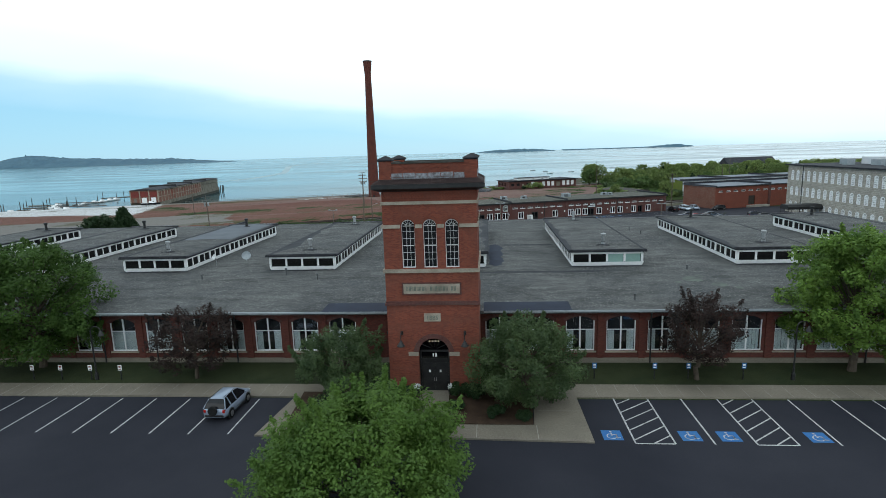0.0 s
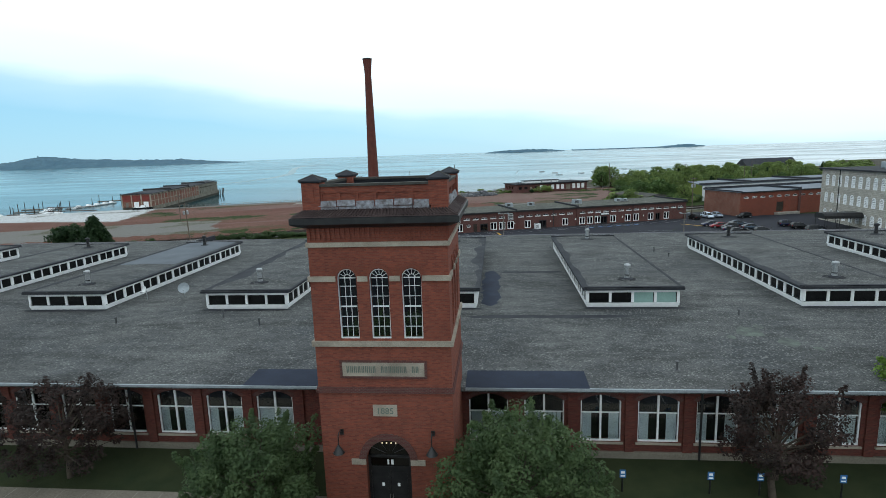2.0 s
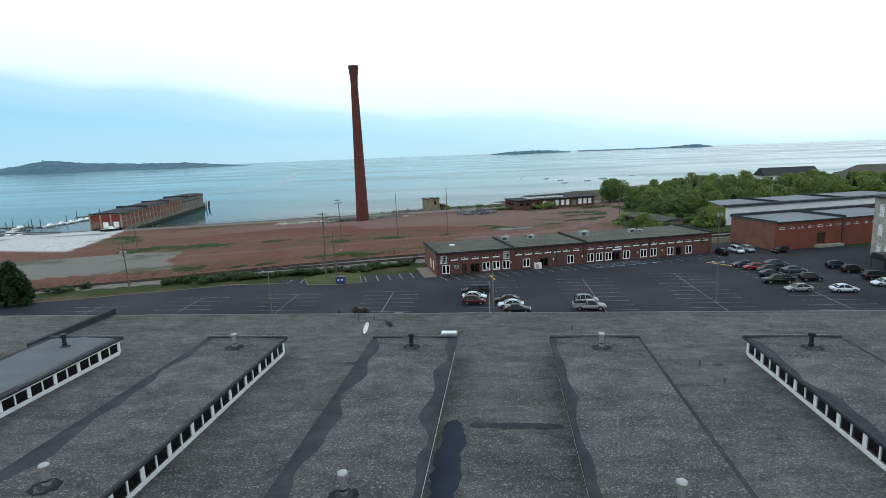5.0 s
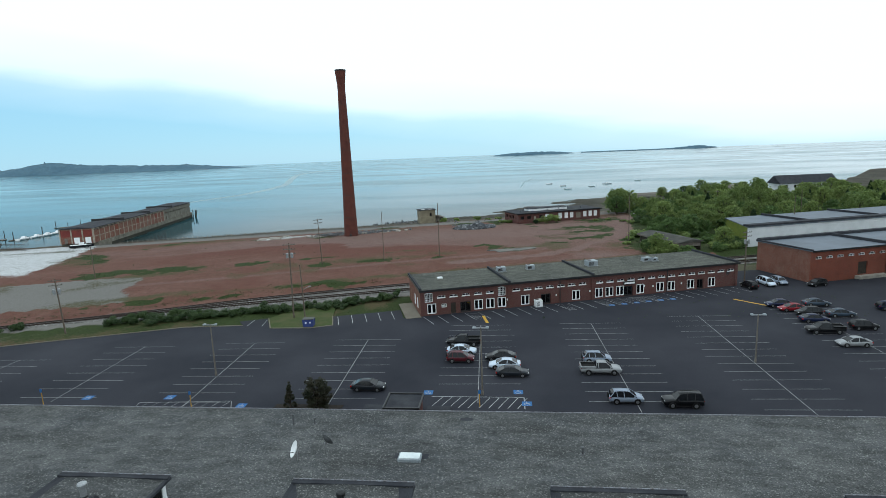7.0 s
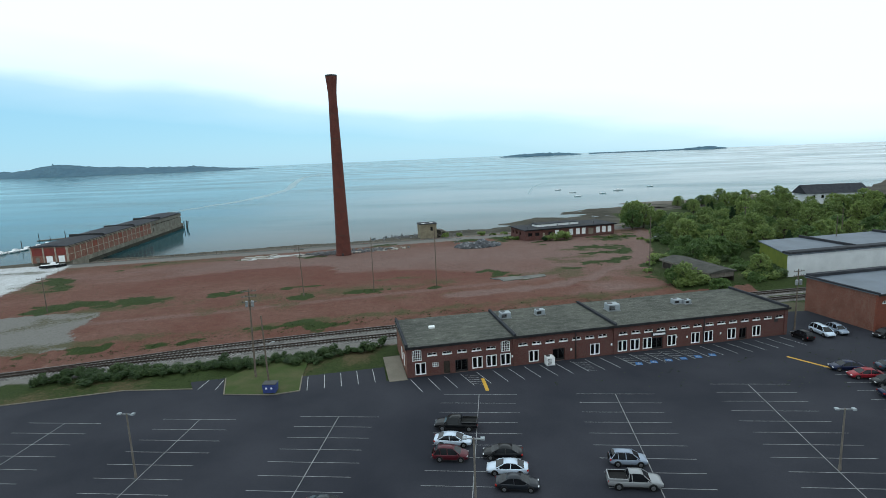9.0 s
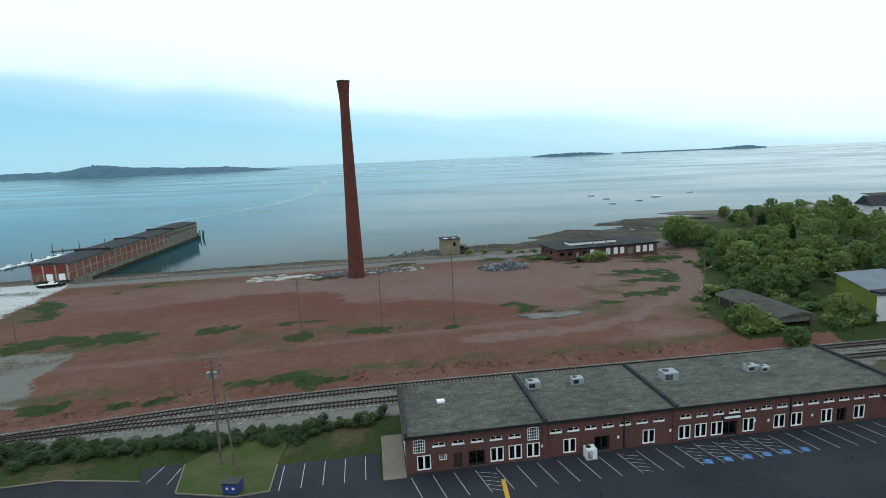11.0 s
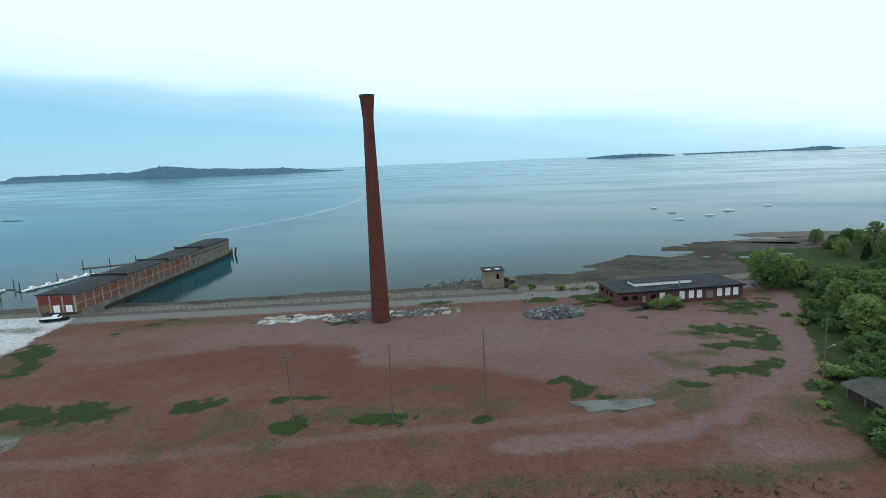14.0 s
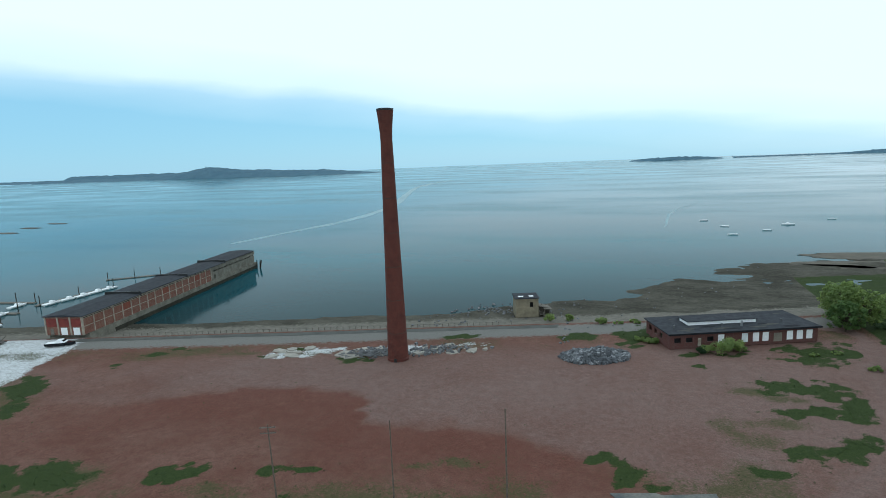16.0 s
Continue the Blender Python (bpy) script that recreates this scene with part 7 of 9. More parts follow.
SHAPES = {                                   # body: (x, half width, top, underside); cabin: (x, top)
    "sedan": ([(-2.35, 0.70, 0.78, 0.42), (-2.27, 0.80, 0.93, 0.30), (-1.85, 0.88, 0.99, 0.24), (-0.9, 0.90, 0.95, 0.22), (0.5, 0.90, 0.93, 0.22), (1.15, 0.89, 0.93, 0.22), (1.75, 0.86, 0.83, 0.22), (2.2, 0.77, 0.71, 0.26), (2.35, 0.60, 0.56, 0.36)],
              [(1.28, 0.95), (0.95, 1.12), (0.42, 1.37), (-0.05, 1.44), (-0.65, 1.43), (-1.15, 1.32), (-1.55, 1.14), (-1.9, 0.99)], (2, 5), 0.33, 1.4),
    "suv": ([(-2.25, 0.76, 0.92, 0.48), (-2.18, 0.86, 1.02, 0.34), (-1.6, 0.91, 1.04, 0.27), (0.3, 0.92, 1.02, 0.27), (1.15, 0.91, 1.03, 0.27), (1.7, 0.88, 0.95, 0.28), (2.12, 0.80, 0.82, 0.32), (2.25, 0.66, 0.66, 0.42)],
            [(1.28, 1.04), (0.95, 1.25), (0.50, 1.55), (0.05, 1.65), (-0.9, 1.67), (-1.65, 1.60), (-1.95, 1.38), (-2.14, 1.04)], (2, 5), 0.37, 1.35),
    "offroad": ([(-2.32, 0.82, 1.00, 0.50), (-2.27, 0.91, 1.10, 0.38), (-1.6, 0.93, 1.12, 0.32), (0.3, 0.93, 1.10, 0.32), (1.0, 0.93, 1.12, 0.32), (1.75, 0.92, 1.08, 0.33), (2.22, 0.88, 1.00, 0.36), (2.32, 0.78, 0.80, 0.44)],
                [(1.05, 1.12), (0.85, 1.30), (0.48, 1.68), (0.1, 1.77), (-0.9, 1.80), (-2.05, 1.78), (-2.18, 1.5), (-2.26, 1.12)], (2, 5), 0.39, 1.36),
    "van": ([(-2.45, 0.80, 0.92, 0.42), (-2.40, 0.90, 1.04, 0.28), (-1.6, 0.95, 1.06, 0.24), (0.6, 0.95, 1.04, 0.24), (1.3, 0.94, 1.05, 0.24), (1.9, 0.90, 0.94, 0.25), (2.33, 0.80, 0.78, 0.3), (2.45, 0.66, 0.62, 0.4)],
            [(1.65, 1.03), (1.2, 1.32), (0.70, 1.62), (0.2, 1.72), (-1.1, 1.74), (-2.0, 1.66), (-2.25, 1.4), (-2.38, 1.06)], (2, 5), 0.35, 1.5),
    "pickup": ([(-2.82, 0.86, 1.00, 0.52), (-2.78, 0.95, 1.06, 0.42), (-0.7, 0.97, 1.06, 0.36), (0.9, 0.97, 1.08, 0.36), (1.5, 0.96, 1.10, 0.36), (2.4, 0.94, 1.02, 0.38), (2.75, 0.88, 0.88, 0.42), (2.85, 0.76, 0.66, 0.5)],
               [(1.55, 1.10), (1.25, 1.30), (0.80, 1.68), (0.4, 1.77), (-0.2, 1.78), (-0.62, 1.74), (-0.72, 1.5), (-0.78, 1.08)], (2, 5), 0.40, 1.75),
}


def make_car(kind, m, label):
    """A road car: lofted body, glazed cabin, roof panel, wheels in dark arches, lamps and bumpers. It faces +x."""
    body, cabin, (r0, r1), wr, axle = SHAPES[kind]
    car = thing("car" if kind != "pickup" else "pickup_truck", m, label, "car" if kind != "pickup" else "pickup truck", "parked vehicles")
    rings = []
    for x, w, zt, zu in body:
        zm = zu + 0.45 * (zt - zu)
        half = [(0.82 * w, zu), (0.97 * w, zu + 0.10), (w, zm), (0.985 * w, zt - 0.14), (0.90 * w, zt - 0.02), (0.5 * w, zt + 0.02)]
        rings.append([(x, -y, z) for y, z in half] + [(x, y, z) for y, z in half[::-1]])
    bm = bmesh.new()
    profile_mass(bm, rings)
    for f in bm.faces:
        f.smooth = True
    part("body", bm, M_PAINT, car)
    wide = max(q[1] for q in body)
    wb, base = wide * 0.93, cabin[0][1] - 0.03

    def flank(z):
        return wb - 0.42 * (z - base)
    bm = bmesh.new()
    profile_mass(bm, [[(x, -wb, base - 0.05), (x, -flank(z), z), (x, flank(z), z), (x, wb, base - 0.05)] for x, z in cabin])
    part("glazing", bm, M_CARGLASS, car, "dark tinted car glass")
    bm = bmesh.new()
    profile_mass(bm, [[(x, -flank(z) - 0.012, z - 0.06), (x, -flank(z) + 0.05, z + 0.02), (x, 0, z + 0.045), (x, flank(z) - 0.05, z + 0.02), (x, flank(z) + 0.012, z - 0.06)] for x, z in cabin[r0:r1 + 1]])
    for f in bm.faces:
        f.smooth = True
    part("roof", bm, M_PAINT, car)
    front, back = cabin[r0], cabin[r1]
    mids = [(-0.35, -0.40)] if kind in ("sedan", "pickup") else [(-0.35, -0.40), (-1.25, -1.32)]
    for q in (-1, 1):
        lines = [((cabin[0][0], base), (front[0], front[1])), ((cabin[-1][0], base), (back[0], back[1]))] + [((u, base), (w, np.interp(w, [c[0] for c in cabin[::-1]], [c[1] for c in cabin[::-1]]))) for u, w in mids if u > cabin[-1][0]]
        for (xa, za), (xb, zb) in lines:
            bm = bmesh.new()
            tube(bm, (xa, q * (flank(za) + 0.0), za), (xb, q * flank(zb), zb - 0.02), 0.05, 0.045, 6)
            part("pillar", bm, M_PAINT, car)
    if kind in ("suv", "van", "offroad"):
        for q in (-1, 1):
            bm = bmesh.new()
            y = q * (flank(back[1]) - 0.10)
            tube(bm, (front[0] - 0.35, y, front[1] + 0.13), (back[0] + 0.1, y, back[1] + 0.09), 0.025, sides=6)
            part("roof_rail", bm, M_BLACK, car)
    if kind == "offroad":
        for x in (0.0, -0.55, -1.1, -1.65):
            bm = bmesh.new()
            tube(bm, (x, -0.56, 1.93), (x, 0.56, 1.93), 0.022, sides=6)
            for y in (-0.54, 0.54):
                tube(bm, (x, y, 1.78), (x, y, 1.93), 0.02, sides=6)
            part("rack_bar", bm, M_BLACK, car, "black roof rack bar")
    if kind == "pickup":
        for q in (-1, 1):
            part("bed_inner_side", box(-2.69, -0.82, q * 0.812 - 0.015, q * 0.812 + 0.015, 1.10, 1.315), M_TYRE, car, "dark inner side of the load bed")
        part("bed_floor", box(-2.70, -0.80, -0.83, 0.83, 1.075, 1.10), M_TYRE, car, "dark load bed")
        for row in ((-2.8, -0.8, -0.95, -0.83, 1.06, 1.32), (-2.8, -0.8, 0.83, 0.95, 1.06, 1.32), (-2.82, -2.7, -0.83, 0.83, 1.06, 1.32)):
            part("bed_side", box(*row), M_PAINT, car, bevel=0.02)
    nose, tail = body[-1], body[0]
    for q in (-1, 1):
        part("headlight", box(nose[0] - 0.22, nose[0] - 0.03, q * 0.66 * wide - 0.15, q * 0.66 * wide + 0.15, nose[2] + 0.0, nose[2] + 0.14), M_HEADL, car, bevel=0.03)
        part("tail_light", box(tail[0] - 0.02, tail[0] + 0.2, q * 0.80 * wide - 0.11, q * 0.80 * wide + 0.09, tail[2] - 0.16, tail[2] + 0.06), M_TAIL, car, bevel=0.03)
        part("mirror", box(cabin[0][0] - 0.42, cabin[0][0] - 0.26, q * (wide + 0.08) - 0.09, q * (wide + 0.08) + 0.09, base + 0.02, base + 0.15), M_PAINT, car, bevel=0.03)
        part("sill", box(-axle + 0.4, axle - 0.4, q * 0.94 * wide - 0.03, q * 0.94 * wide + 0.03, body[3][3] - 0.04, body[3][3] + 0.08), M_BLACK, car)
    part("front_bumper", box(nose[0] - 0.08, nose[0] + 0.03, -0.6 * wide, 0.6 * wide, nose[3] - 0.04, nose[3] + 0.1), M_BLACK, car, bevel=0.02)
    part("rear_bumper", box(tail[0] - 0.05, tail[0] + 0.08, -0.8 * wide, 0.8 * wide, tail[3] - 0.02, tail[3] + 0.12), M_BLACK, car, bevel=0.02)
    for x in (-axle, axle):
        for q in (-1, 1):
            bm = bmesh.new()
            lathe(bm, [(wr + 0.07, -0.2), (wr + 0.07, 0.012), (wr * 0.5, 0.014)], 20, pose(x, q * (wide - 0.005), wr, -90 * q, 0, 0))
            part("wheel_arch", bm, M_BLACK, car)
            wheel_parts(car, x, q * (wide - 0.075), wr, 0.22)
    return car


M_CARGLASS = surf("tinted car glass", (0.006, 0.008, 0.010), (0.010, 0.012, 0.015), 2, 10, 0.12, relief=0.0, speck=0.05)
M_CARGLASS.node_tree.nodes["Principled BSDF"].inputs["Specular IOR Level"].default_value = 0.28
PAINTS = {"black": (0.004, 0.0045, 0.006), "silver": (0.26, 0.31, 0.39), "white": (0.56, 0.64, 0.74), "red": (0.24, 0.012, 0.02), "dark_red": (0.085, 0.011, 0.018), "grey": (0.014, 0.017, 0.023), "blue": (0.007, 0.013, 0.045), "slate": (0.04, 0.062, 0.09), "beige": (0.28, 0.29, 0.30)}
WORDS = {"black": "black", "silver": "silver", "white": "white", "red": "bright red", "dark_red": "dark red", "grey": "dark grey", "blue": "dark blue", "slate": "slate blue", "beige": "pale grey"}
made_cars = {}


def park(kind, x, y, turn, colour, z=LOT + 0.05, note="parked in a marked bay"):
    label = "%s %s %s" % (WORDS[colour], {"sedan": "saloon car", "suv": "sport utility car", "offroad": "boxy off-road car", "van": "people carrier", "pickup": "pickup truck"}[kind], note)
    m = pose(x, y, z, 0, 0, turn)
    if kind in made_cars:
        c = copy_thing(made_cars[kind], m)
    else:
        c = made_cars[kind] = make_car(kind, m, label)
    tagged(c, label)
    for o in c.children_recursive:
        o.color = (*PAINTS[colour], 1)
    return c


def row_y(y1, k):
    return y1 - 2.9 * k - 1.45


front_suv = park("suv", -19.0, 38.7, 88, "silver", ASPH_Z, "with a spare wheel on its tailgate")
front_suv.scale = (0.93, 0.95, 0.97)
bm = bmesh.new()
lathe(bm, [(0.2, -0.1), (0.34, -0.09), (0.36, 0), (0.34, 0.09), (0.2, 0.1)], 18, pose(-2.34, 0.05, 0.95, 0, 90, 0))
part("spare_wheel", bm, M_TYRE, front_suv)
park("pickup", -0.6, 145.6, 180, "black")
park("sedan", -0.6, 141.6, 0, "white")
park("suv", -0.5, 138.2, 0, "dark_red")
park("sedan", 5.6, 139.0, 180, "black")
park("sedan", 6.2, 135.8, 180, "white")
park("sedan", 7.3, 132.9, 0, "grey")
park("sedan", -12.4, 127.8, 0, "grey")
park("suv", 19.9, 138.3, 0, "silver")
park("pickup", 19.7, 134.0, 0, "beige")
park("suv", 21.3, 124.9, 0, "silver")
park("offroad", 27.8, 124.0, 180, "black", note="with a roof rack in a marked bay")
park("sedan", 58.6, 167.0, 180, "blue")
park("sedan", 59.6, 164.0, 180, "red")
park("suv", 61.0, 161.2, 180, "black")
park("sedan", 65.5, 167.3, 0, "slate")
park("sedan", 60.0, 157.3, 0, "blue")
park("sedan", 66.0, 160.4, 0, "slate")
park("pickup", 58.6, 151.4, 180, "black")
park("suv", 65.6, 153.2, 0, "black")
park("sedan", 59.4, 145.2, 180, "beige")
park("sedan", 66.8, 144.4, 0, "white")
park("suv", 59.2, 181.6, 105, "black", note="parked beside the brick shop")
park("van", 63.8, 184.0, -80, "white", note="parked beside the brick shop")
park("suv", 66.9, 185.0, -80, "silver", note="parked beside the brick shop")
park("suv", 73.6, 182.6, 200, "black", note="parked before the brick store")
park("suv", 76.6, 164.4, 0, "blue", note="parked near the granite mill")
park("suv", 77.2, 159.9, 0, "black", note="parked near the granite mill")
park("van", 78.0, 153.6, 0, "black", note="parked near the granite mill")
park("sedan", 76.4, 148.6, 180, "white", note="parked near the granite mill")

# ---- poles and lamps ----
def pole(x, y, h, label, arms=0, r=0.15, lean=0.0, z=None, drum=False, lampy=False):
    p = thing("utility_pole", pose(x, y, lie(x, y) if z is None else z, 0, lean, 20), label, "utility pole", "utility poles")
    bm = bmesh.new()
    tube(bm, (0, 0, -0.3), (0, 0, h), r, r * 0.65, 9)
    part("mast", bm, M_WOODPOLE, p)
    for k in range(arms):
        zz = h - 0.4 - 0.9 * k
        part("crossarm", box(-1.2, 1.2, -0.2, -0.1, zz - 0.06, zz + 0.08), M_GREYWOOD, p)
        for q in (-1.05, -0.5, 0.5, 1.05):
            bm = bmesh.new()
            tube(bm, (q, -0.15, zz + 0.08), (q, -0.15, zz + 0.28), 0.05, 0.03, 6)
            part("insulator", bm, M_BLACK, p)
    if drum:
        for q in (-0.45, 0.45):
            bm = bmesh.new()
            lathe(bm, [(0.24, h - 3.0), (0.26, h - 2.9), (0.26, h - 2.1), (0.2, h - 2.0)], 12, pose(q, -0.2, 0))
            part("transformer", bm, M_GALV, p)
    if lampy:
        bm = bmesh.new()
        tube(bm, (0, 0, h * 0.55), (1.3, -0.3, h * 0.6), 0.04, sides=5)
        bx(bm, 1.2, 1.7, -0.45, -0.2, h * 0.6 - 0.05, h * 0.6 + 0.1)
        part("lamp_arm", bm, M_GALV, p)


pole(-36.2, 161.4, 15.4, "tall weathered utility pole with crossarms and transformers", 3, 0.18, 1.0, LOT, True)
pole(-33.2, 159.8, 11.3, "weathered utility pole standing on the verge", 0, 0.16, -1.0, LOT, lampy=True)
pole(-79.0, 152.3, 11.0, "leaning utility pole with crossarms by the tracks", 2, 0.16, -2.0, drum=True)
pole(-108.6, 197.8, 9.0, "short bare utility pole on waste ground", 1, 0.14)
pole(-47.4, 212.6, 13.6, "utility pole with a crossarm on red earth", 2, 0.15, -1.5)
pole(-29.7, 217.0, 14.5, "bare grey pole standing on red earth", 0, 0.13)
pole(-13.5, 221.5, 16.2, "bare dark pole standing on red earth", 0, 0.15)
pole(47.2, 244.5, 14.6, "bare pole with a small lamp by the woods", 0, 0.15, lampy=True)
pole(60.2, 186.5, 12.0, "utility pole behind the brick shop", 2, 0.16, drum=True)
pole(92, 292, 12, "pole rising out of the woods", 1, 0.15)
pole(112, 268, 13, "pole rising out of the woods", 0, 0.15)
pole(104, 256, 12, "pole rising out of the woods", 0, 0.15)


def lot_lamp(x, y, h):
    p = thing("lot_lamp", pose(x, y, LOT + 0.05), "tall grey car park lamp with twin floodlights", "street lamp", "lamps in the car park")
    bm = bmesh.new()
    lathe(bm, [(0.17, 0), (0.16, 0.5), (0.12, 0.55), (0.08, h)], 10)
    part("mast", bm, M_GREYWOOD, p)
    part("arm", box(-0.75, 0.75, -0.05, 0.05, h - 0.15, h - 0.03), M_GALV, p)
    for s in (-1, 1):
        part("floodlight", box(s * 0.85 - 0.2, s * 0.85 + 0.2, -0.3, 0.15, h - 0.1, h + 0.1), M_HVAC, p, bevel=0.03)


lot_lamp(42.3, 138.3, 7.2)
lot_lamp(-37.0, 132.2, 8.0)
lot_lamp(3.3, 126.4, 9.3)
for x, y in ((-56.4, 122.0), (-34.8, 121.8), (3.1, 123.0)):
    b = thing("marker_post", pose(x, y, LOT + 0.05), "short yellow marker post with a blue plate", "post", "marker posts")
    bm = bmesh.new()
    tube(bm, (0, 0, 0), (0, 0, 2.2), 0.05, sides=8)
    part("post", bm, M_YEL, b)
    part("plate", box(-0.16, 0.16, -0.08, -0.055, 1.75, 2.25), M_HANDI, b)

bin_ = thing("dumpster", pose(-30.9, 155.6, LOT + 0.1, 0, 0, 5), "dark blue steel dumpster on the verge", "dumpster")
bm = bmesh.new()
prism(bm, [(-0.95, 0.15), (0.95, 0.15), (1.05, 1.5), (-1.05, 1.5)], -0.75, 0.75)
part("bin", bm, M_BLUEBIN, bin_, bevel=0.03)
part("lid", box(-1.08, 1.08, -0.8, 0.8, 1.503, 1.6), M_BLACK, bin_)
part("bin_bars", boxes((-0.55, -0.25, -0.775, -0.76, 0.8, 1.1), (0.25, 0.55, -0.775, -0.76, 0.8, 1.1)), M_WHITE, bin_)
part("bin_ribs", boxes((-0.9, -0.8, -0.82, -0.752, 0.15, 1.5), (0.8, 0.9, -0.82, -0.752, 0.15, 1.5)), M_BLUEBIN, bin_)

porch = thing("entrance_hut", pose(-8.0, 106.35, LOT), "small flat-roofed brick entrance hut at the wall", "hut")
part("wall", box(0, 4.0, 12.0, 15.6, -0.2, 1.9), M_BRICK_OLD, porch)
part("roof", box(-0.2, 4.2, 11.8, 15.8, 1.9, 2.06), M_MEMB, porch)
part("roof_kerb", boxes((-0.25, 4.25, 11.7, 11.9, 2.063, 2.2), (-0.25, 4.25, 15.7, 15.9, 2.063, 2.2), (-0.25, -0.05, 11.9, 15.7, 2.063, 2.2), (4.05, 4.25, 11.9, 15.7, 2.063, 2.2)), M_BLACK, porch)
solid("planting_bed", box(-23.5, -14.5, 119.6, 122.9, LOT - 0.1, LOT + 0.12), M_MULCHDARK, "dark mulch bed at the mill wall", "planting bed", kind="structure")
part("ramp", box(4.5, 7.5, 12.2, 16.2, 0.0, 0.35), M_MEMB, porch)
part("ramp", box(-3.6, -0.5, 12.2, 16.4, 0.0, 0.3), M_MEMB, porch)

# ---- small things on the mill roof ----
def small_vent(x, y, h, z=None):
    bm = bmesh.new()
    z = roof_z(y) if z is None else z
    lathe(bm, [(0.26, -0.02), (0.08, 0.05), (0.08, h), (0.13, h + 0.02), (0.13, h + 0.1), (0.04, h + 0.14)], 10)
    solid("vent_pipe", bm, M_VENT, "short weathered metal vent pipe on the gravel roof", "vent pipe", m=pose(x, y, z), group="vent pipes")


for x, y, h in ((-12.5, 102.4, 0.9), (-17.8, 57.9, 0.6), (13.2, 49.6, 0.5), (21.3, 60.3, 0.4), (-22.0, 60.0, 0.7), (-45.8, 55.5, 0.4), (12.4, 98.5, 0.5), (-10.6, 102.6, 0.5), (22.2, 88.0, 0.6), (-31.0, 58.5, 0.5), (23.0, 84.5, 0.4)):
    small_vent(x, y, h)


def dish(x, y, turn, r=0.5, skin=None):
    d = thing("satellite_dish", pose(x, y, roof_z(y), 0, 0, turn), "pale satellite dish on a short mast", "satellite dish", "dishes on the roof")
    bm = bmesh.new()
    tube(bm, (0, 0, 0), (0, 0, 0.9), 0.04, sides=6)
    part("mast", bm, M_GALV, d)
    bm = bmesh.new()
    lathe(bm, [(0.03, 0.0), (r * 0.5, 0.05), (r, 0.2), (r * 0.99, 0.22), (r * 0.5, 0.08), (0.02, 0.03)], 16, pose(0, -0.05, 0.95, 65, 0, 0))
    part("reflector", bm, skin or M_WHITE, d)
    bm = bmesh.new()
    tube(bm, (0, -0.1, 0.7), (0, -0.6, 0.85), 0.02, sides=5)
    part("feed_arm", bm, M_BLACK, d)


dish(-29.6, 66.9, 20, 0.55, M_HVAC)
dish(-33.2, 66.2, -30, 0.38)
dish(-9.9, 96.6, -60, 0.66)
dish(-8.0, 97.9, 150, 0.55, M_VENT)
dish(38.0, 62.8, 30, 0.5)
sky_l = thing("skylight", pose(-1.0, 97.2, 7.66), "low white skylight box with pale glass", "skylight")
part("curb", box(-0.9, 0.9, -0.5, 0.5, 0, 0.3), M_HVAC, sky_l, bevel=0.03)
part("glazing", box(-0.8, 0.8, -0.42, 0.42, 0.303, 0.36), M_BLIND, sky_l)
part("flashing", box(-1.3, 1.4, -0.8, 0.8, -0.02, 0.04), M_MEMB, sky_l)
solid("roof_fire_wall", box(-47.5, -47.0, 92.5, 106.2, 7.55, 8.4), M_MEMB, "dark parapet wall across the roof", "wall", kind="structure")

# ---- rubble, rocks, slab, fence on the waste ground ----
def rock(bm, x, y, z, s, rng):
    m = pose(x, y, z, rng.uniform(0, 360), rng.uniform(0, 360), rng.uniform(0, 360)) @ Matrix.Diagonal((s * rng.uniform(0.7, 1.3), s * rng.uniform(0.6, 1.0), s * rng.uniform(0.5, 0.9), 1))
    pts = [Vector((sx, sy, sz)) * rng.uniform(0.75, 1.05) for sx in (-0.5, 0.5) for sy in (-0.5, 0.5) for sz in (-0.5, 0.5)]
    vs = [bm.verts.new(m @ p) for p in pts]
    for f in ((0, 1, 3, 2), (4, 6, 7, 5), (0, 4, 5, 1), (2, 3, 7, 6), (0, 2, 6, 4), (1, 5, 7, 3)):
        bm.faces.new([vs[k] for k in f])


rng = random.Random(12)
bm = bmesh.new()
for k in range(1100):
    a, r = rng.uniform(0, 2 * math.pi), math.sqrt(rng.random())
    x, y = -6.6 + 8.8 * r * math.cos(a) - 0.5 * r * math.sin(a), 293.0 + 6.0 * r * math.sin(a) + 2.5 * r * math.cos(a)
    h = 2.3 * max(0, 1 - r ** 1.6) * (0.8 + 0.3 * math.sin(x * 0.9))
    rock(bm, x, y, lie(x, y) + 0.15 + h * rng.uniform(0.5, 1.0), rng.uniform(0.55, 1.25), rng)
solid("rock_pile", bm, gravel("mixed grey rock", (0.15, 0.155, 0.165), (0.08, 0.085, 0.095), (0.42, 0.42, 0.43), 1.3), "heap of broken grey rocks on the red earth", "rock pile", kind="stuff")
bm = bmesh.new()
for k in range(260):
    x = rng.gauss(-66, 3.2) if k % 2 else rng.gauss(-51, 4.5)
    y = 283.5 + 0.33 * (x + 57) + rng.gauss(2.5, 2.2)
    if (x + 57.4) ** 2 + (y - 279.6) ** 2 > 12:
        rock(bm, x, y, lie(x, y) + 0.2, rng.uniform(0.4, 1.1), rng)
for k in range(60):
    x = rng.gauss(-67, 3.0)
    y = 284 + 0.33 * (x + 57) + rng.gauss(0, 2.0)
    bx(bm, -1.1, 1.1, -0.12, 0.12, -0.08, 0.08, pose(x, y, lie(x, y) + rng.uniform(0.2, 0.9), rng.uniform(-25, 25), rng.uniform(-25, 25), rng.uniform(20, 90)))
solid("rubble", bm, M_ROCK, "rubble and broken beams round the stack", "rubble", kind="stuff")
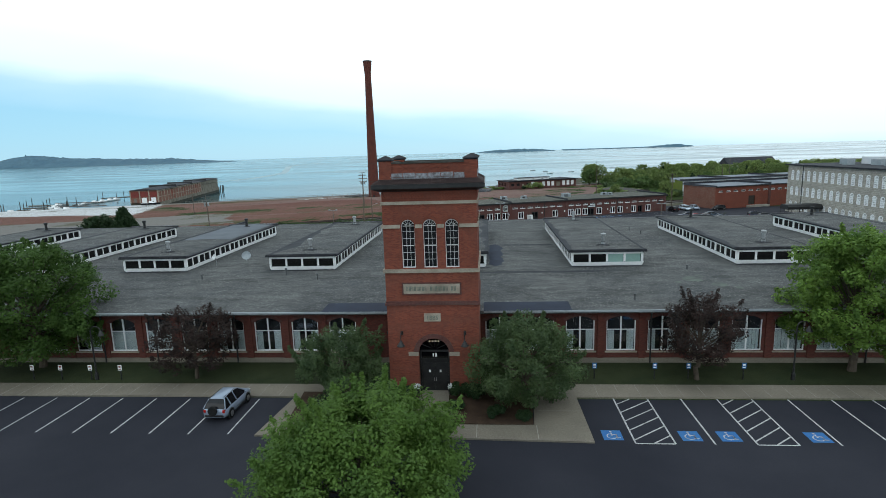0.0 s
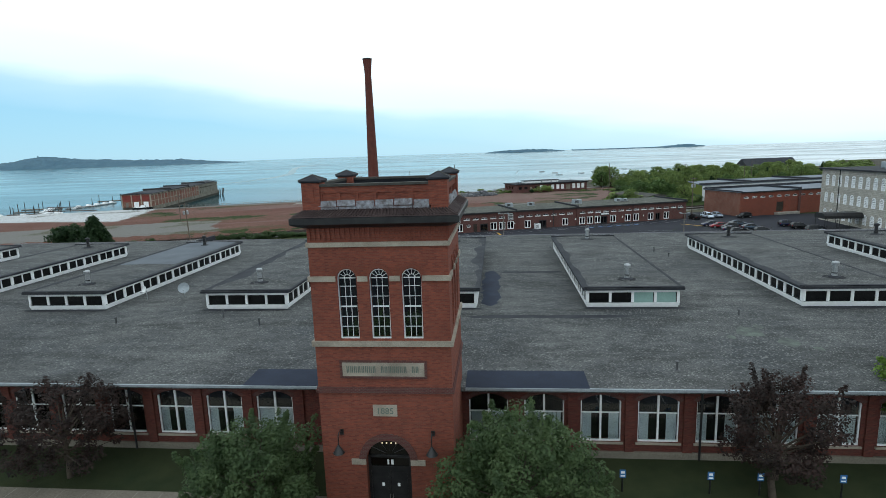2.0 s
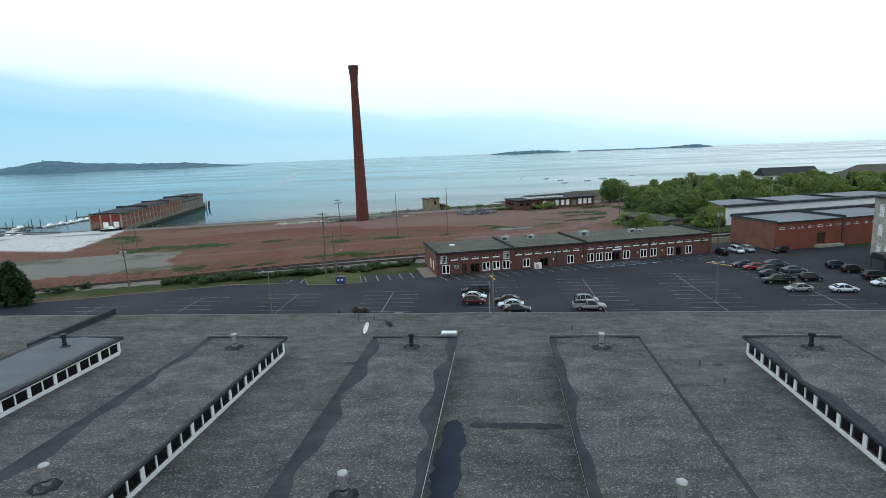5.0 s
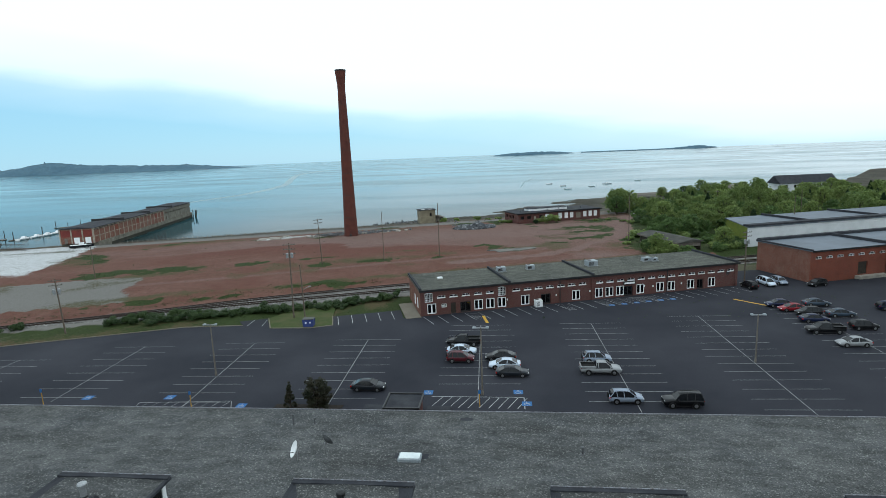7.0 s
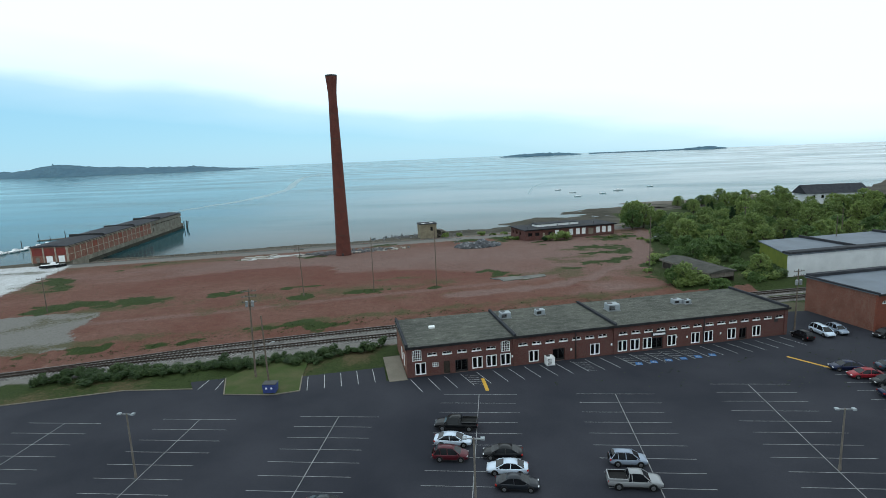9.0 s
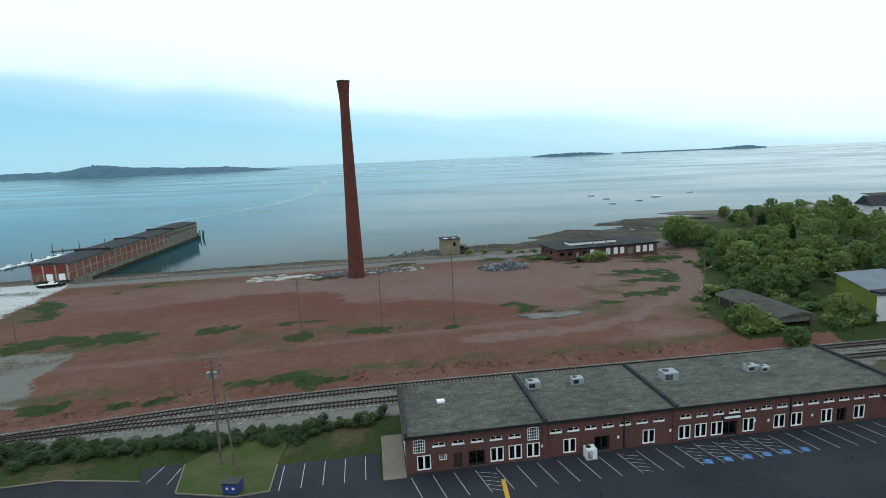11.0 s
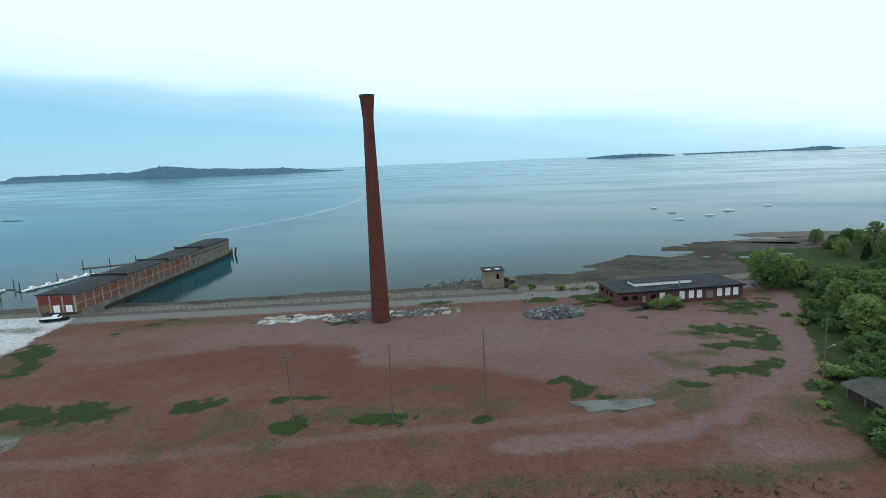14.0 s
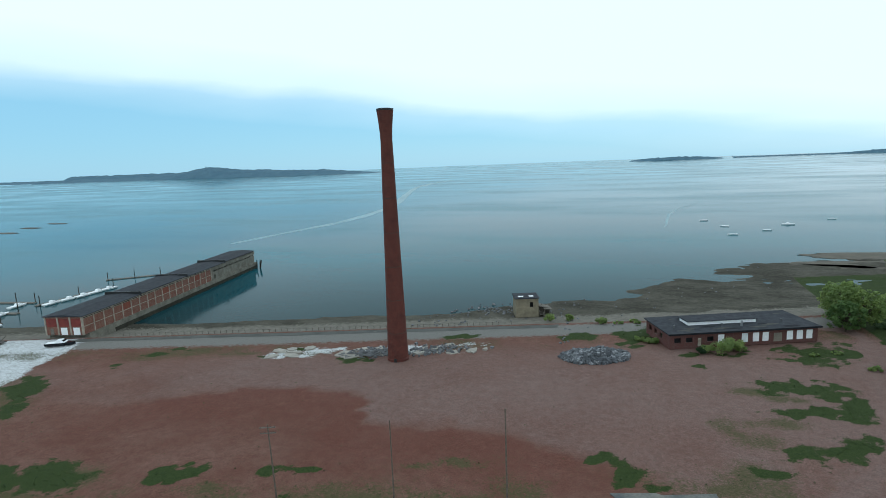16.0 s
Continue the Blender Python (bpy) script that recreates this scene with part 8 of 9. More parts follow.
bm = bmesh.new()
for k in range(200):
    x = rng.uniform(-70, 60)
    v = lerp_table(SHORE, x) - rng.uniform(-3, 22 if x < -20 else 60)
    y = v + 0.33 * x
    if rng.random() < 0.25 or x < -15:
        rock(bm, x, y, lie(x, y) + 0.05, rng.uniform(0.3, 1.0), rng)
for k in range(60):
    x = rng.gauss(-46, 6)
    y = 338 + 0.33 * (x + 40) + rng.gauss(6, 4)
    rock(bm, x, y, max(lie(x, y), SEA) + 0.1, rng.uniform(0.4, 1.2), rng)
solid("shore_stones", bm, M_ROCK, "scattered dark stones along the tide line", "stones", kind="stuff")
def loose_slab(name, pts, t, label, skin=None):
    bm = bmesh.new()
    top = [bm.verts.new((x, y, lie(x, y) + t)) for x, y in pts]
    low = [bm.verts.new((x, y, lie(x, y) - 0.4)) for x, y in pts]
    bm.faces.new(top)
    for k in range(len(pts)):
        bm.faces.new((top[k], low[k], low[(k + 1) % len(pts)], top[(k + 1) % len(pts)]))
    solid(name, bm, skin or M_CONC, label, "slab", kind="structure")


loose_slab("foundation_slab", [(0.5, 230.1), (1.9, 228.6), (3.2, 228.8), (4.4, 226.3), (9.5, 228.6), (10.6, 228.2), (16.3, 231.7), (15.7, 234.2), (8.0, 231.7), (7.2, 232.0)], 0.14, "bare grey concrete slab left on red earth", surf("stained slab", (0.085, 0.092, 0.094), (0.20, 0.19, 0.165), 0.22, 3, 0.9, relief=0.4))
rg = random.Random(55)
for k in range(26):
    x = rg.uniform(-97, -36)
    y = 306 + 0.33 * x + rg.uniform(-4.5, 4.5)
    if (x + 57.4) ** 2 + (y - 279.6) ** 2 < 22:
        continue
    w, d, t = rg.uniform(1.0, 3.6), rg.uniform(0.7, 2.0), rg.uniform(0, 6.28)
    ring = [(x + w * q * math.cos(a) * math.cos(t) - d * q * math.sin(a) * math.sin(t), y + w * q * math.cos(a) * math.sin(t) + d * q * math.sin(a) * math.cos(t)) for a, q in ((0.2, rg.uniform(0.7, 1.2)), (1.1, rg.uniform(0.7, 1.2)), (2.3, rg.uniform(0.7, 1.2)), (3.3, rg.uniform(0.7, 1.2)), (4.3, rg.uniform(0.7, 1.2)), (5.4, rg.uniform(0.7, 1.2)))]
    loose_slab("foundation_slab", ring, rg.uniform(0.08, 0.4), "broken pale concrete foundation slab on rubble")
fence = thing("beach_fence", pose(0, 0, 0), "low weathered post and rail fence along the beach path", "fence")
pm = mesh_of("post", box(-0.09, 0.09, -0.09, 0.09, -0.4, 1.05), M_GREYWOOD)
last = None
for k in range(64):
    x = -158 + 1.95 * k
    y = 331.5 + 0.33 * x
    p = Vector((x, y, lie(x, y)))
    part("post", pm, None, fence, m=Matrix.Translation(p))
    if last is not None:
        bm = bmesh.new()
        tube(bm, last + Vector((0, 0, 0.85)), p + Vector((0, 0, 0.85)), 0.05, sides=5)
        part("rail", bm, M_GREYWOOD, fence)
    last = p
bm = bmesh.new()
for k in range(50):
    x = -170 + 3.0 * k
    a = [(q, 326.8 + 0.33 * q + s) for q in (x, x + 3.0) for s in (-1.9, 1.9)]
    vs = [bm.verts.new((u, w, lie(u, w) + 0.06)) for u, w in a]
    bm.faces.new((vs[0], vs[2], vs[3], vs[1]))
solid("beach_path", bm, surf("grey path gravel", (0.105, 0.104, 0.096), (0.07, 0.07, 0.064), 0.3, 6, 0.95, relief=0.3), "grey gravel path behind the beach", "path", kind="structure")

# ---- boats, docks and slicks ----
def boat(x, y, turn, Ls, label, z=SEA, red=False, cabin=True):
    b = thing("motor_boat" if cabin else "dinghy", pose(x, y, z, 0, 0, turn), label, "boat", "boats in the bay")
    w = Ls * 0.17
    bm = bmesh.new()
    profile_mass(bm, [[(px * Ls, py * w * k, pz) for px, py in ((-0.5, -1), (0.1, -1), (0.38, -0.6), (0.5, 0), (0.38, 0.6), (0.1, 1), (-0.5, 1))] for k, pz in ((0.55, -0.25), (0.9, 0.25), (1.0, 0.7))])
    part("hull", bm, M_CARGLASS if red else M_WHITE, b)
    part("deck", box(-Ls * 0.48, Ls * 0.2, -w * 0.8, w * 0.8, 0.703, 0.76), M_WHITE, b)
    if cabin:
        bm = bmesh.new()
        profile_mass(bm, [[(-Ls * 0.1, -w * 0.7, 0.76), (Ls * 0.2, -w * 0.7, 0.76), (Ls * 0.2, w * 0.7, 0.76), (-Ls * 0.1, w * 0.7, 0.76)], [(-Ls * 0.08, -w * 0.6, 1.6), (Ls * 0.08, -w * 0.6, 1.6), (Ls * 0.08, w * 0.6, 1.6), (-Ls * 0.08, w * 0.6, 1.6)]])
        part("cabin", bm, M_WHITE, b)
        part("windscreen", box(Ls * 0.09, Ls * 0.16, -w * 0.62, w * 0.62, 1.0, 1.45), M_CARGLASS, b)
    return b


for x, y, t in ((50.8, 629, 200), (61.4, 593.6, 170), (60.9, 549.4, 185), (84.7, 572.8, 190), (140.3, 640, 175)):
    boat(x, y, t, 6.0, "small white boat moored in the bay", cabin=False)
boat(103.8, 604.4, 180, 8.5, "moored fishing boat with a cabin")
boat(-168.5, 265.6, 28, 8.6, "dark-hulled motor boat on a trailer by the pier shed", lie(-168.5, 265.6) + 0.55, red=True)
bm = bmesh.new()
for x in (-170.0, -167.0):
    for s in (-0.9, 0.9):
        tube(bm, (x, 265.6 + 0.5 * (x + 168.5) + s, lie(-168.5, 265.6) - 0.05), (x, 265.6 + 0.5 * (x + 168.5) + s, lie(-168.5, 265.6) + 0.5), 0.2, sides=8)
solid("boat_trailer", bm, M_BLACK, "black boat trailer under the motor boat", "trailer")
dock_rows = ((-196, 300, 14, 60), (-205, 330, 14, 30), (-262, 357, -48.7, 27), (-243.5, 308, 0, 38), (-228, 284, 100, 26), (-238, 297, 100, 24), (-250, 312, 100, 22), (-232, 273, 100, 22), (-246, 262, 100, 26))
for x, y, turn, Ld in dock_rows:
    d = thing("floating_dock", pose(x, y, SEA, 0, 0, turn), "grey timber floating dock with tall piles", "dock", "marina docks")
    part("deck", box(-1.0, 1.0, 0, Ld, -0.2, 0.4), M_GREYWOOD, d)
    for k in range(3):
        bm = bmesh.new()
        tube(bm, (1.2, 1 + k * (Ld - 2) / 2, -2), (1.2, 1 + k * (Ld - 2) / 2, 4.6), 0.2, 0.17, 7)
        part("pile", bm, M_DARKWOOD, d)
for x, y, t in ((-240.4, 313, 95), (-240, 320.5, 88), (-239.6, 327, 92), (-240.2, 334.8, 90), (-240.4, 341, 85), (-232, 281, 100), (-243, 293, 100), (-225, 279, 95), (-252, 306, 100), (-247, 268, 90), (-236, 270, 100)):
    boat(x, y, t, 8.5, "white motor boat tied up at a dock")
bm = bmesh.new()
for s in (-1.0, 1.0):
    for k in range(10):
        a, b = -216 + 2.6 * k, -213.4 + 2.6 * k
        tube(bm, (a, 262 + s, -1.0), (b, 262 + s, -1.0), 0.09, sides=5)
        tube(bm, (a, 262 + s, 0.8), (b, 262 + s, 0.8), 0.09, sides=5)
        tube(bm, (a, 262 + s, -1.0), (b, 262 + s, 0.8), 0.07, sides=5)
bx(bm, -216, -190, 261, 263, -1.2, -1.0)
solid("gangway", bm, M_RAIL, "rusty trussed gangway down to the docks", "gangway")


def slick(name, pts, w, label):
    """A pale current line lying on the water, its sheen put into the colour."""
    bm = bmesh.new()
    prev = None
    for k, (x, y) in enumerate(pts):
        q = w * (0.4 + 0.6 * math.sin(math.pi * k / (len(pts) - 1))) * (0.7 + 0.6 * abs(noise.noise((x * 0.02, y * 0.02, 0))))
        ahead, back = Vector(pts[min(k + 1, len(pts) - 1)]), Vector(pts[max(k - 1, 0)])
        d = (ahead - back).normalized() * q * (1 + 0.0012 * max(0, y - 500))
        cur = [bm.verts.new((x - d.y, y + d.x, SEA + 0.03)), bm.verts.new((x + d.y, y - d.x, SEA + 0.03))]
        if prev:
            bm.faces.new((prev[0], cur[0], cur[1], prev[1]))
        prev = cur
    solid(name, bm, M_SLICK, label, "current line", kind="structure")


# the slick's sheen is painted as a paler base colour
M_SLICK = surf("pale slick sheen", (0.13, 0.27, 0.30), (0.05, 0.16, 0.19), 0.03, 0.4, 0.35, relief=0.05, speck=0.2)


def bend(pts, n=8):
    """Points along a smooth line through the given ones."""
    out = []
    for k in range(len(pts) - 1):
        p0, p1, p2, p3 = (Vector(pts[max(0, min(len(pts) - 1, k + d))]) for d in (-1, 0, 1, 2))
        for j in range(n):
            t = j / n
            q = 0.5 * (2 * p1 + (p2 - p0) * t + (2 * p0 - 5 * p1 + 4 * p2 - p3) * t * t + (3 * p1 - p0 - 3 * p2 + p3) * t ** 3)
            out.append((q.x, q.y))
    return out


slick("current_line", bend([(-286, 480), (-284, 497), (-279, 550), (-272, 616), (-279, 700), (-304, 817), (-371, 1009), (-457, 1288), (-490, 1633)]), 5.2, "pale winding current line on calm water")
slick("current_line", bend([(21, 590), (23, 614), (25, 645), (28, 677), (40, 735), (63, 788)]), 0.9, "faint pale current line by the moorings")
for x, y, r in ((112, 452, 16), (135, 475, 22), (86, 446, 8)):
    bm = bmesh.new()
    ps = [(x + 2.4 * r * math.cos(k * math.pi / 14) * (1 + 0.3 * noise.noise((k * 0.7, x, 0))), y + 0.6 * r * math.sin(k * math.pi / 14) * (1 + 0.4 * noise.noise((k * 0.7, y, 4))), SEA + 0.12) for k in range(28)]
    bm.faces.new([bm.verts.new(p) for p in ps])
    solid("mud_bank", bm, M_MUDDY, "dark weedy mud bank above low water", "mud bank", kind="structure")
for x, y in ((-600, 520), (-625, 560), (-640, 600)):
    bm = bmesh.new()
    ps = [(x + 16 * math.cos(k * math.pi / 10) * (1 + 0.4 * noise.noise((k, x, 0))), y + 5 * math.sin(k * math.pi / 10), SEA + 0.2) for k in range(20)]
    bm.faces.new([bm.verts.new(p) for p in ps])
    solid("mud_bank", bm, M_MUDDY, "dark weedy mud bank above low water", "mud bank", kind="structure")


# ---- trees, shrubs and grass ----
def leaves_mesh(name, clumps, size, material, rs):
    """Single leaves scattered over clumps (x, y, z, radius, count)."""
    vs = []
    for x, y, z, r, n in clumps:
        d = rs.normal(size=(n, 3))
        d /= np.linalg.norm(d, axis=1)[:, None]
        p = np.array((x, y, z)) + d * (r * (0.55 + 0.5 * rs.random((n, 1)))) * np.array((1, 1, 0.8))
        face = 0.55 * d + np.array((0, 0, 0.75)) + 0.45 * rs.normal(size=(n, 3))     # leaves turn to the light
        u = np.cross(face, rs.normal(size=(n, 3)))
        w = np.cross(face, u)
        u /= np.linalg.norm(u, axis=1)[:, None]
        w /= np.linalg.norm(w, axis=1)[:, None] + 1e-9
        s = size * (0.6 + 0.8 * rs.random((n, 1)))
        vs.append(np.stack((p - u * s, p + w * s * 0.55, p + u * s, p - w * s * 0.55), axis=1).reshape(-1, 3))
    v = np.concatenate(vs)
    me = bpy.data.meshes.new(name)
    me.vertices.add(len(v))
    me.vertices.foreach_set("co", v.astype(np.float32).ravel())
    nf = len(v) // 4
    me.loops.add(nf * 4)
    me.loops.foreach_set("vertex_index", np.arange(nf * 4, dtype=np.int32))
    me.polygons.add(nf)
    me.polygons.foreach_set("loop_start", np.arange(0, nf * 4, 4, dtype=np.int32))
    me.update(calc_edges=True)
    me.materials.append(material)
    return me


def tree(name, m, h, spread, bole, leaf_n, leaf, material, label, category="tree", seed=1, group="", shape="round", clump=0.24, n_clump=60, shoots=0):
    """A tapered trunk with forking limbs, and a crown of leaf clumps with gaps between them."""
    rs, rg = np.random.RandomState(seed), random.Random(seed)
    t = thing(name, m, label, category, group)
    ch = h - bole
    clumps, limbs = [], []
    for k in range(n_clump):
        a, u = k * 2.399963 + rg.uniform(-0.4, 0.4), (k + 0.5) / n_clump
        if shape == "cone":
            zz, rr = bole + ch * u, spread * (1 - u) ** 0.8 * rg.uniform(0.55, 1.0)
        elif shape == "vase":
            zz, rr = bole + ch * (0.15 + 0.85 * u), spread * math.sin(math.pi * (0.12 + 0.78 * u)) ** 0.7 * rg.uniform(0.45, 1.0)
        else:
            zz, rr = bole + ch * (0.06 + 0.90 * u), spread * math.sqrt(max(0.03, 1 - (2 * (0.06 + 0.9 * u) - 0.85) ** 2 / 1.35)) * rg.uniform(0.4, 1.08)
        r = clump * spread * rg.uniform(0.75, 1.3)
        p = (rr * math.cos(a), rr * math.sin(a), zz + rg.uniform(-0.3, 0.3))
        clumps.append((*p, r, int(leaf_n / n_clump * (r / (clump * spread)) ** 2)))
        if k % 3 == 0:
            limbs.append(p)
    for k in range(shoots):                       # young shoots that stand out of the crown
        x, y, z, r, n = clumps[rg.randrange(len(clumps))]
        d = Vector((x * rg.uniform(0.2, 0.9) / spread, y * rg.uniform(0.2, 0.9) / spread, rg.uniform(0.5, 1.1))).normalized()
        for j in range(3):
            q = r * 0.8 + j * 0.12
            clumps.append((x + d.x * q, y + d.y * q, z + d.z * q, 0.19 - 0.045 * j, int(15 - 3 * j)))
    bm = bmesh.new()
    r0 = 0.026 * h + 0.05
    tube(bm, (0, 0, -0.3), (0.04 * h * rg.uniform(-1, 1), 0, bole), r0, r0 * 0.75, 9)
    tube(bm, (0, 0, bole * 0.97), (0.2, 0.1, bole + ch * 0.75), r0 * 0.75, r0 * 0.15, 8)
    for p in limbs:
        q = bole * 0.9 + (p[2] - bole) * 0.45
        tube(bm, (0.0, 0.0, max(0.5, q)), p, r0 * 0.3, r0 * 0.06, 5)
    part("trunk", bm, M_BARK, t)
    part("crown", leaves_mesh("crown", clumps, leaf, material, rs), None, t)
    return t


M_GREYLEAF = leafy("dusty green leaves", (0.080, 0.128, 0.050), (0.128, 0.180, 0.074), (0.052, 0.088, 0.036))
tree("maple_tree", pose(-40.6, 46.6, FRONT), 11.4, 5.6, 1.6, 46000, 0.125, M_DEEPGRN, "large round green maple on the lawn", seed=3, clump=0.19, n_clump=150, shoots=160)
tree("maple_tree", pose(29.4, 46.0, FRONT), 11.4, 5.0, 2.0, 46000, 0.125, M_GREEN, "large bright green maple on the lawn", seed=5, clump=0.19, n_clump=140, shoots=160)
tree("purple_tree", pose(-24.5, 44.2, FRONT), 5.9, 3.5, 1.3, 11000, 0.085, M_PURPLE, "dark purple-leaved ornamental tree with sparse crown", seed=7, clump=0.16, n_clump=90, shoots=60)
tree("purple_tree", pose(16.8, 44.2, FRONT), 6.6, 3.2, 1.2, 11000, 0.085, M_PURPLE, "dark purple-leaved ornamental tree with spiky crown", seed=8, shape="vase", clump=0.17, n_clump=90, shoots=70)
tree("flowering_tree", pose(-10.7, 40.6, FRONT), 5.2, 3.3, 0.8, 22000, 0.09, M_GREYLEAF, "bushy grey-green ornamental tree by the tower", seed=9, clump=0.19, n_clump=90, shoots=150)
tree("flowering_tree", pose(2.9, 39.9, FRONT), 6.2, 3.8, 0.6, 30000, 0.09, M_GREYLEAF, "broad grey-green ornamental tree by the tower", seed=10, clump=0.19, n_clump=110, shoots=190)
tree("maple_tree", pose(-6.2, 27.2, FRONT), 5.9, 5.3, 0.8, 70000, 0.088, M_GREEN, "broad bright green tree in the car park", seed=11, clump=0.16, n_clump=190, shoots=420)


def shrub(x, y, r, h, material, label, seed, z=None, n=1600, leaf=0.09, name="shrub", group=""):
    rs, rg = np.random.RandomState(seed), random.Random(seed)
    z = lie(x, y) if z is None else z
    t = thing(name, pose(x, y, z), label, "shrub", group)
    clumps = [(r * rg.uniform(-0.7, 0.7), r * rg.uniform(-0.7, 0.7), h * rg.uniform(0.3, 0.75), min(r, h) * rg.uniform(0.3, 0.5), n // 10) for _ in range(10)]
    part("foliage", leaves_mesh("foliage", clumps, leaf, material, rs), None, t)
    bm = bmesh.new()
    for k in range(4):
        tube(bm, (0, 0, -0.1), (r * 0.4 * math.cos(k * 1.6), r * 0.4 * math.sin(k * 1.6), h * 0.5), 0.03, 0.015, 5)
    part("woody_stock", bm, M_BARK, t)
    return t


for k, (x, y, r, h) in enumerate(((-6.4, 40.4, 1.0, 1.3), (-7.9, 40.5, 1.1, 1.5), (-5.6, 39.0, 0.7, 0.9), (-1.6, 40.6, 0.9, 1.2), (-0.3, 40.5, 0.9, 1.3), (-1.9, 38.7, 0.6, 0.7), (-8.6, 38.2, 1.1, 1.2), (-11.9, 38.4, 1.0, 1.0), (0.8, 37.8, 0.7, 0.8), (2.8, 37.4, 0.6, 0.6))):
    shrub(x, y, r, h, M_DARKGRN, "low clipped dark green shrub in mulch", 40 + k, FRONT + 0.15)
for x in (-5.15, -2.5):
    pot = thing("flower_pot", pose(x, 41.2, PAVE_Z), "dark round pot with pale flowers by the door", "plant pot", "pots by the door")
    bm = bmesh.new()
    lathe(bm, [(0.2, 0), (0.3, 0.45), (0.33, 0.5), (0.28, 0.5)], 14)
    part("pot", bm, M_BLACK, pot)
    part("flowers", leaves_mesh("flowers", [(0, 0, 0.65, 0.3, 160)], 0.06, M_BLIND, np.random.RandomState(5)), None, pot)

# conifers and shrubs round the back car park
tree("cedar_tree", pose(-96.5, 140.6, LOT), 8.6, 4.2, 0.8, 9000, 0.3, M_DARKGRN, "dark broad cedar beside the tracks", seed=21, shape="cone", n_clump=90)
tree("cedar_tree", pose(-105.0, 143.0, LOT), 6.5, 4.6, 0.6, 8000, 0.3, M_DARKGRN, "low dark cedar beside the tracks", seed=22, n_clump=90)
M_RUSTY = leafy("rusty evergreen needles", (0.034, 0.036, 0.020), (0.058, 0.048, 0.028), (0.024, 0.030, 0.016))
tree("cedar_tree", pose(-17.4, 121.4, LOT), 4.1, 1.8, 0.2, 5200, 0.12, M_RUSTY, "small dark brownish evergreen at the wall", seed=23, n_clump=60, shape="vase")
tree("cedar_tree", pose(-21.2, 121.8, LOT), 3.4, 0.8, 0.2, 2600, 0.11, M_RUSTY, "narrow dark brownish evergreen at the wall", seed=24, shape="cone", n_clump=30)
rg = random.Random(31)
hedge = [(-72 + 1.5 * k + rg.uniform(-0.7, 0.7), 158.6 + 0.26 * (1.5 * k) + rg.uniform(-1.3, 1.6)) for k in range(31)] + [(-25.5, 172.5), (-23.2, 173.6), (-21.4, 174.0), (-19.2, 175.8), (-27.5, 173.0), (-92, 155), (-96, 152)]
M_ROUGH = leafy("rough bank leaves", (0.058, 0.098, 0.034), (0.095, 0.14, 0.05), (0.036, 0.066, 0.024))
bush_t = None
for k, (x, y) in enumerate(hedge):
    if bush_t is None or k < 4:
        b = shrub(x, y, 2.3, 1.7, M_ROUGH, "rough green shrub on the railway bank", 60 + k, n=2600, leaf=0.12, group="bushes on the railway bank")
        bush_t = (bush_t or []) + [b]
    else:
        s = rg.uniform(0.7, 1.25)
        c = copy_thing(bush_t[k % 4], pose(x, y, lie(x, y), 0, 0, rg.uniform(0, 360)))
        c.scale = (s * rg.uniform(0.9, 1.5), s, s * rg.uniform(0.6, 1.05))
for k, (x, y, r, h) in enumerate(((24.6, 303.8, 3.4, 4.2), (27.8, 305.2, 2.8, 3.6), (19.6, 301.6, 1.8, 2.2), (17.0, 323, 2.0, 5.2), (37.5, 332, 2.2, 5.0), (-24, 329, 2.0, 3.0), (-18, 332, 1.6, 2.2), (28, 329, 2, 2.4), (8.5, 309, 1.8, 1.4), (-7.0, 326, 2.0, 2.0))):
    shrub(x, y, r, h, M_WOODS if k != 2 else M_DARKGRN, "rough green bush beside the derelict workshop", 90 + k, n=2200, leaf=0.17)

for k, (x, y, r, h) in enumerate(((21.5, 302.5, 2.0, 2.6), (29.5, 305.0, 1.6, 2.0), (7.0, 307.5, 1.8, 1.6), (4.5, 310.0, 1.6, 1.3), (46.0, 306.0, 1.8, 0.8), (52.0, 309.0, 1.6, 0.7), (12.0, 331.0, 2.2, 1.6), (3.0, 329.0, 2.0, 1.2), (-2.0, 327.0, 2.0, 1.0), (56.0, 297.0, 1.8, 1.2), (57.5, 289.0, 1.8, 1.5), (48.0, 246.0, 1.6, 1.3), (45.0, 236.0, 1.5, 1.0))):
    shrub(x, y, r, h, M_WOODS, "low green bush in rough grass", 120 + k, n=1500, leaf=0.14)

# the woods: a few trees, planted over and over
kinds = []
for k, (h, sp, bo, mat) in enumerate(((9.5, 4.2, 1.4, M_WOODS), (7.5, 3.6, 0.9, M_OLIVE), (10.5, 3.9, 1.5, M_WOODS), (6.0, 3.4, 0.5, M_OLIVE), (8.5, 2.2, 0.8, M_DARKGRN))):
    kinds.append(tree("woodland_tree", pose(70 + 7 * k, 300 + 5 * k, -0.2), h, sp, bo, 4300, 0.26, mat, ("leafy green tree in a dense wood", "bright green young tree in the wood", "tall leafy tree in a dense wood", "low grey-green tree at the wood's edge", "dark pointed evergreen in the wood")[k], seed=70 + k, group="trees of the wood", shape="cone" if k == 4 else "round", clump=0.145, n_clump=140))
rg = random.Random(77)
blocked = [(store.matrix_basis.inverted(), -3, 75, -4, 21), (ware.matrix_basis.inverted(), -1.5, 84, -3, 24), (shed.matrix_basis.inverted(), -2, 24, -5, 10.5), (house.matrix_basis.inverted(), -6, 40, -6, 17)]
planted, tries = [], 0
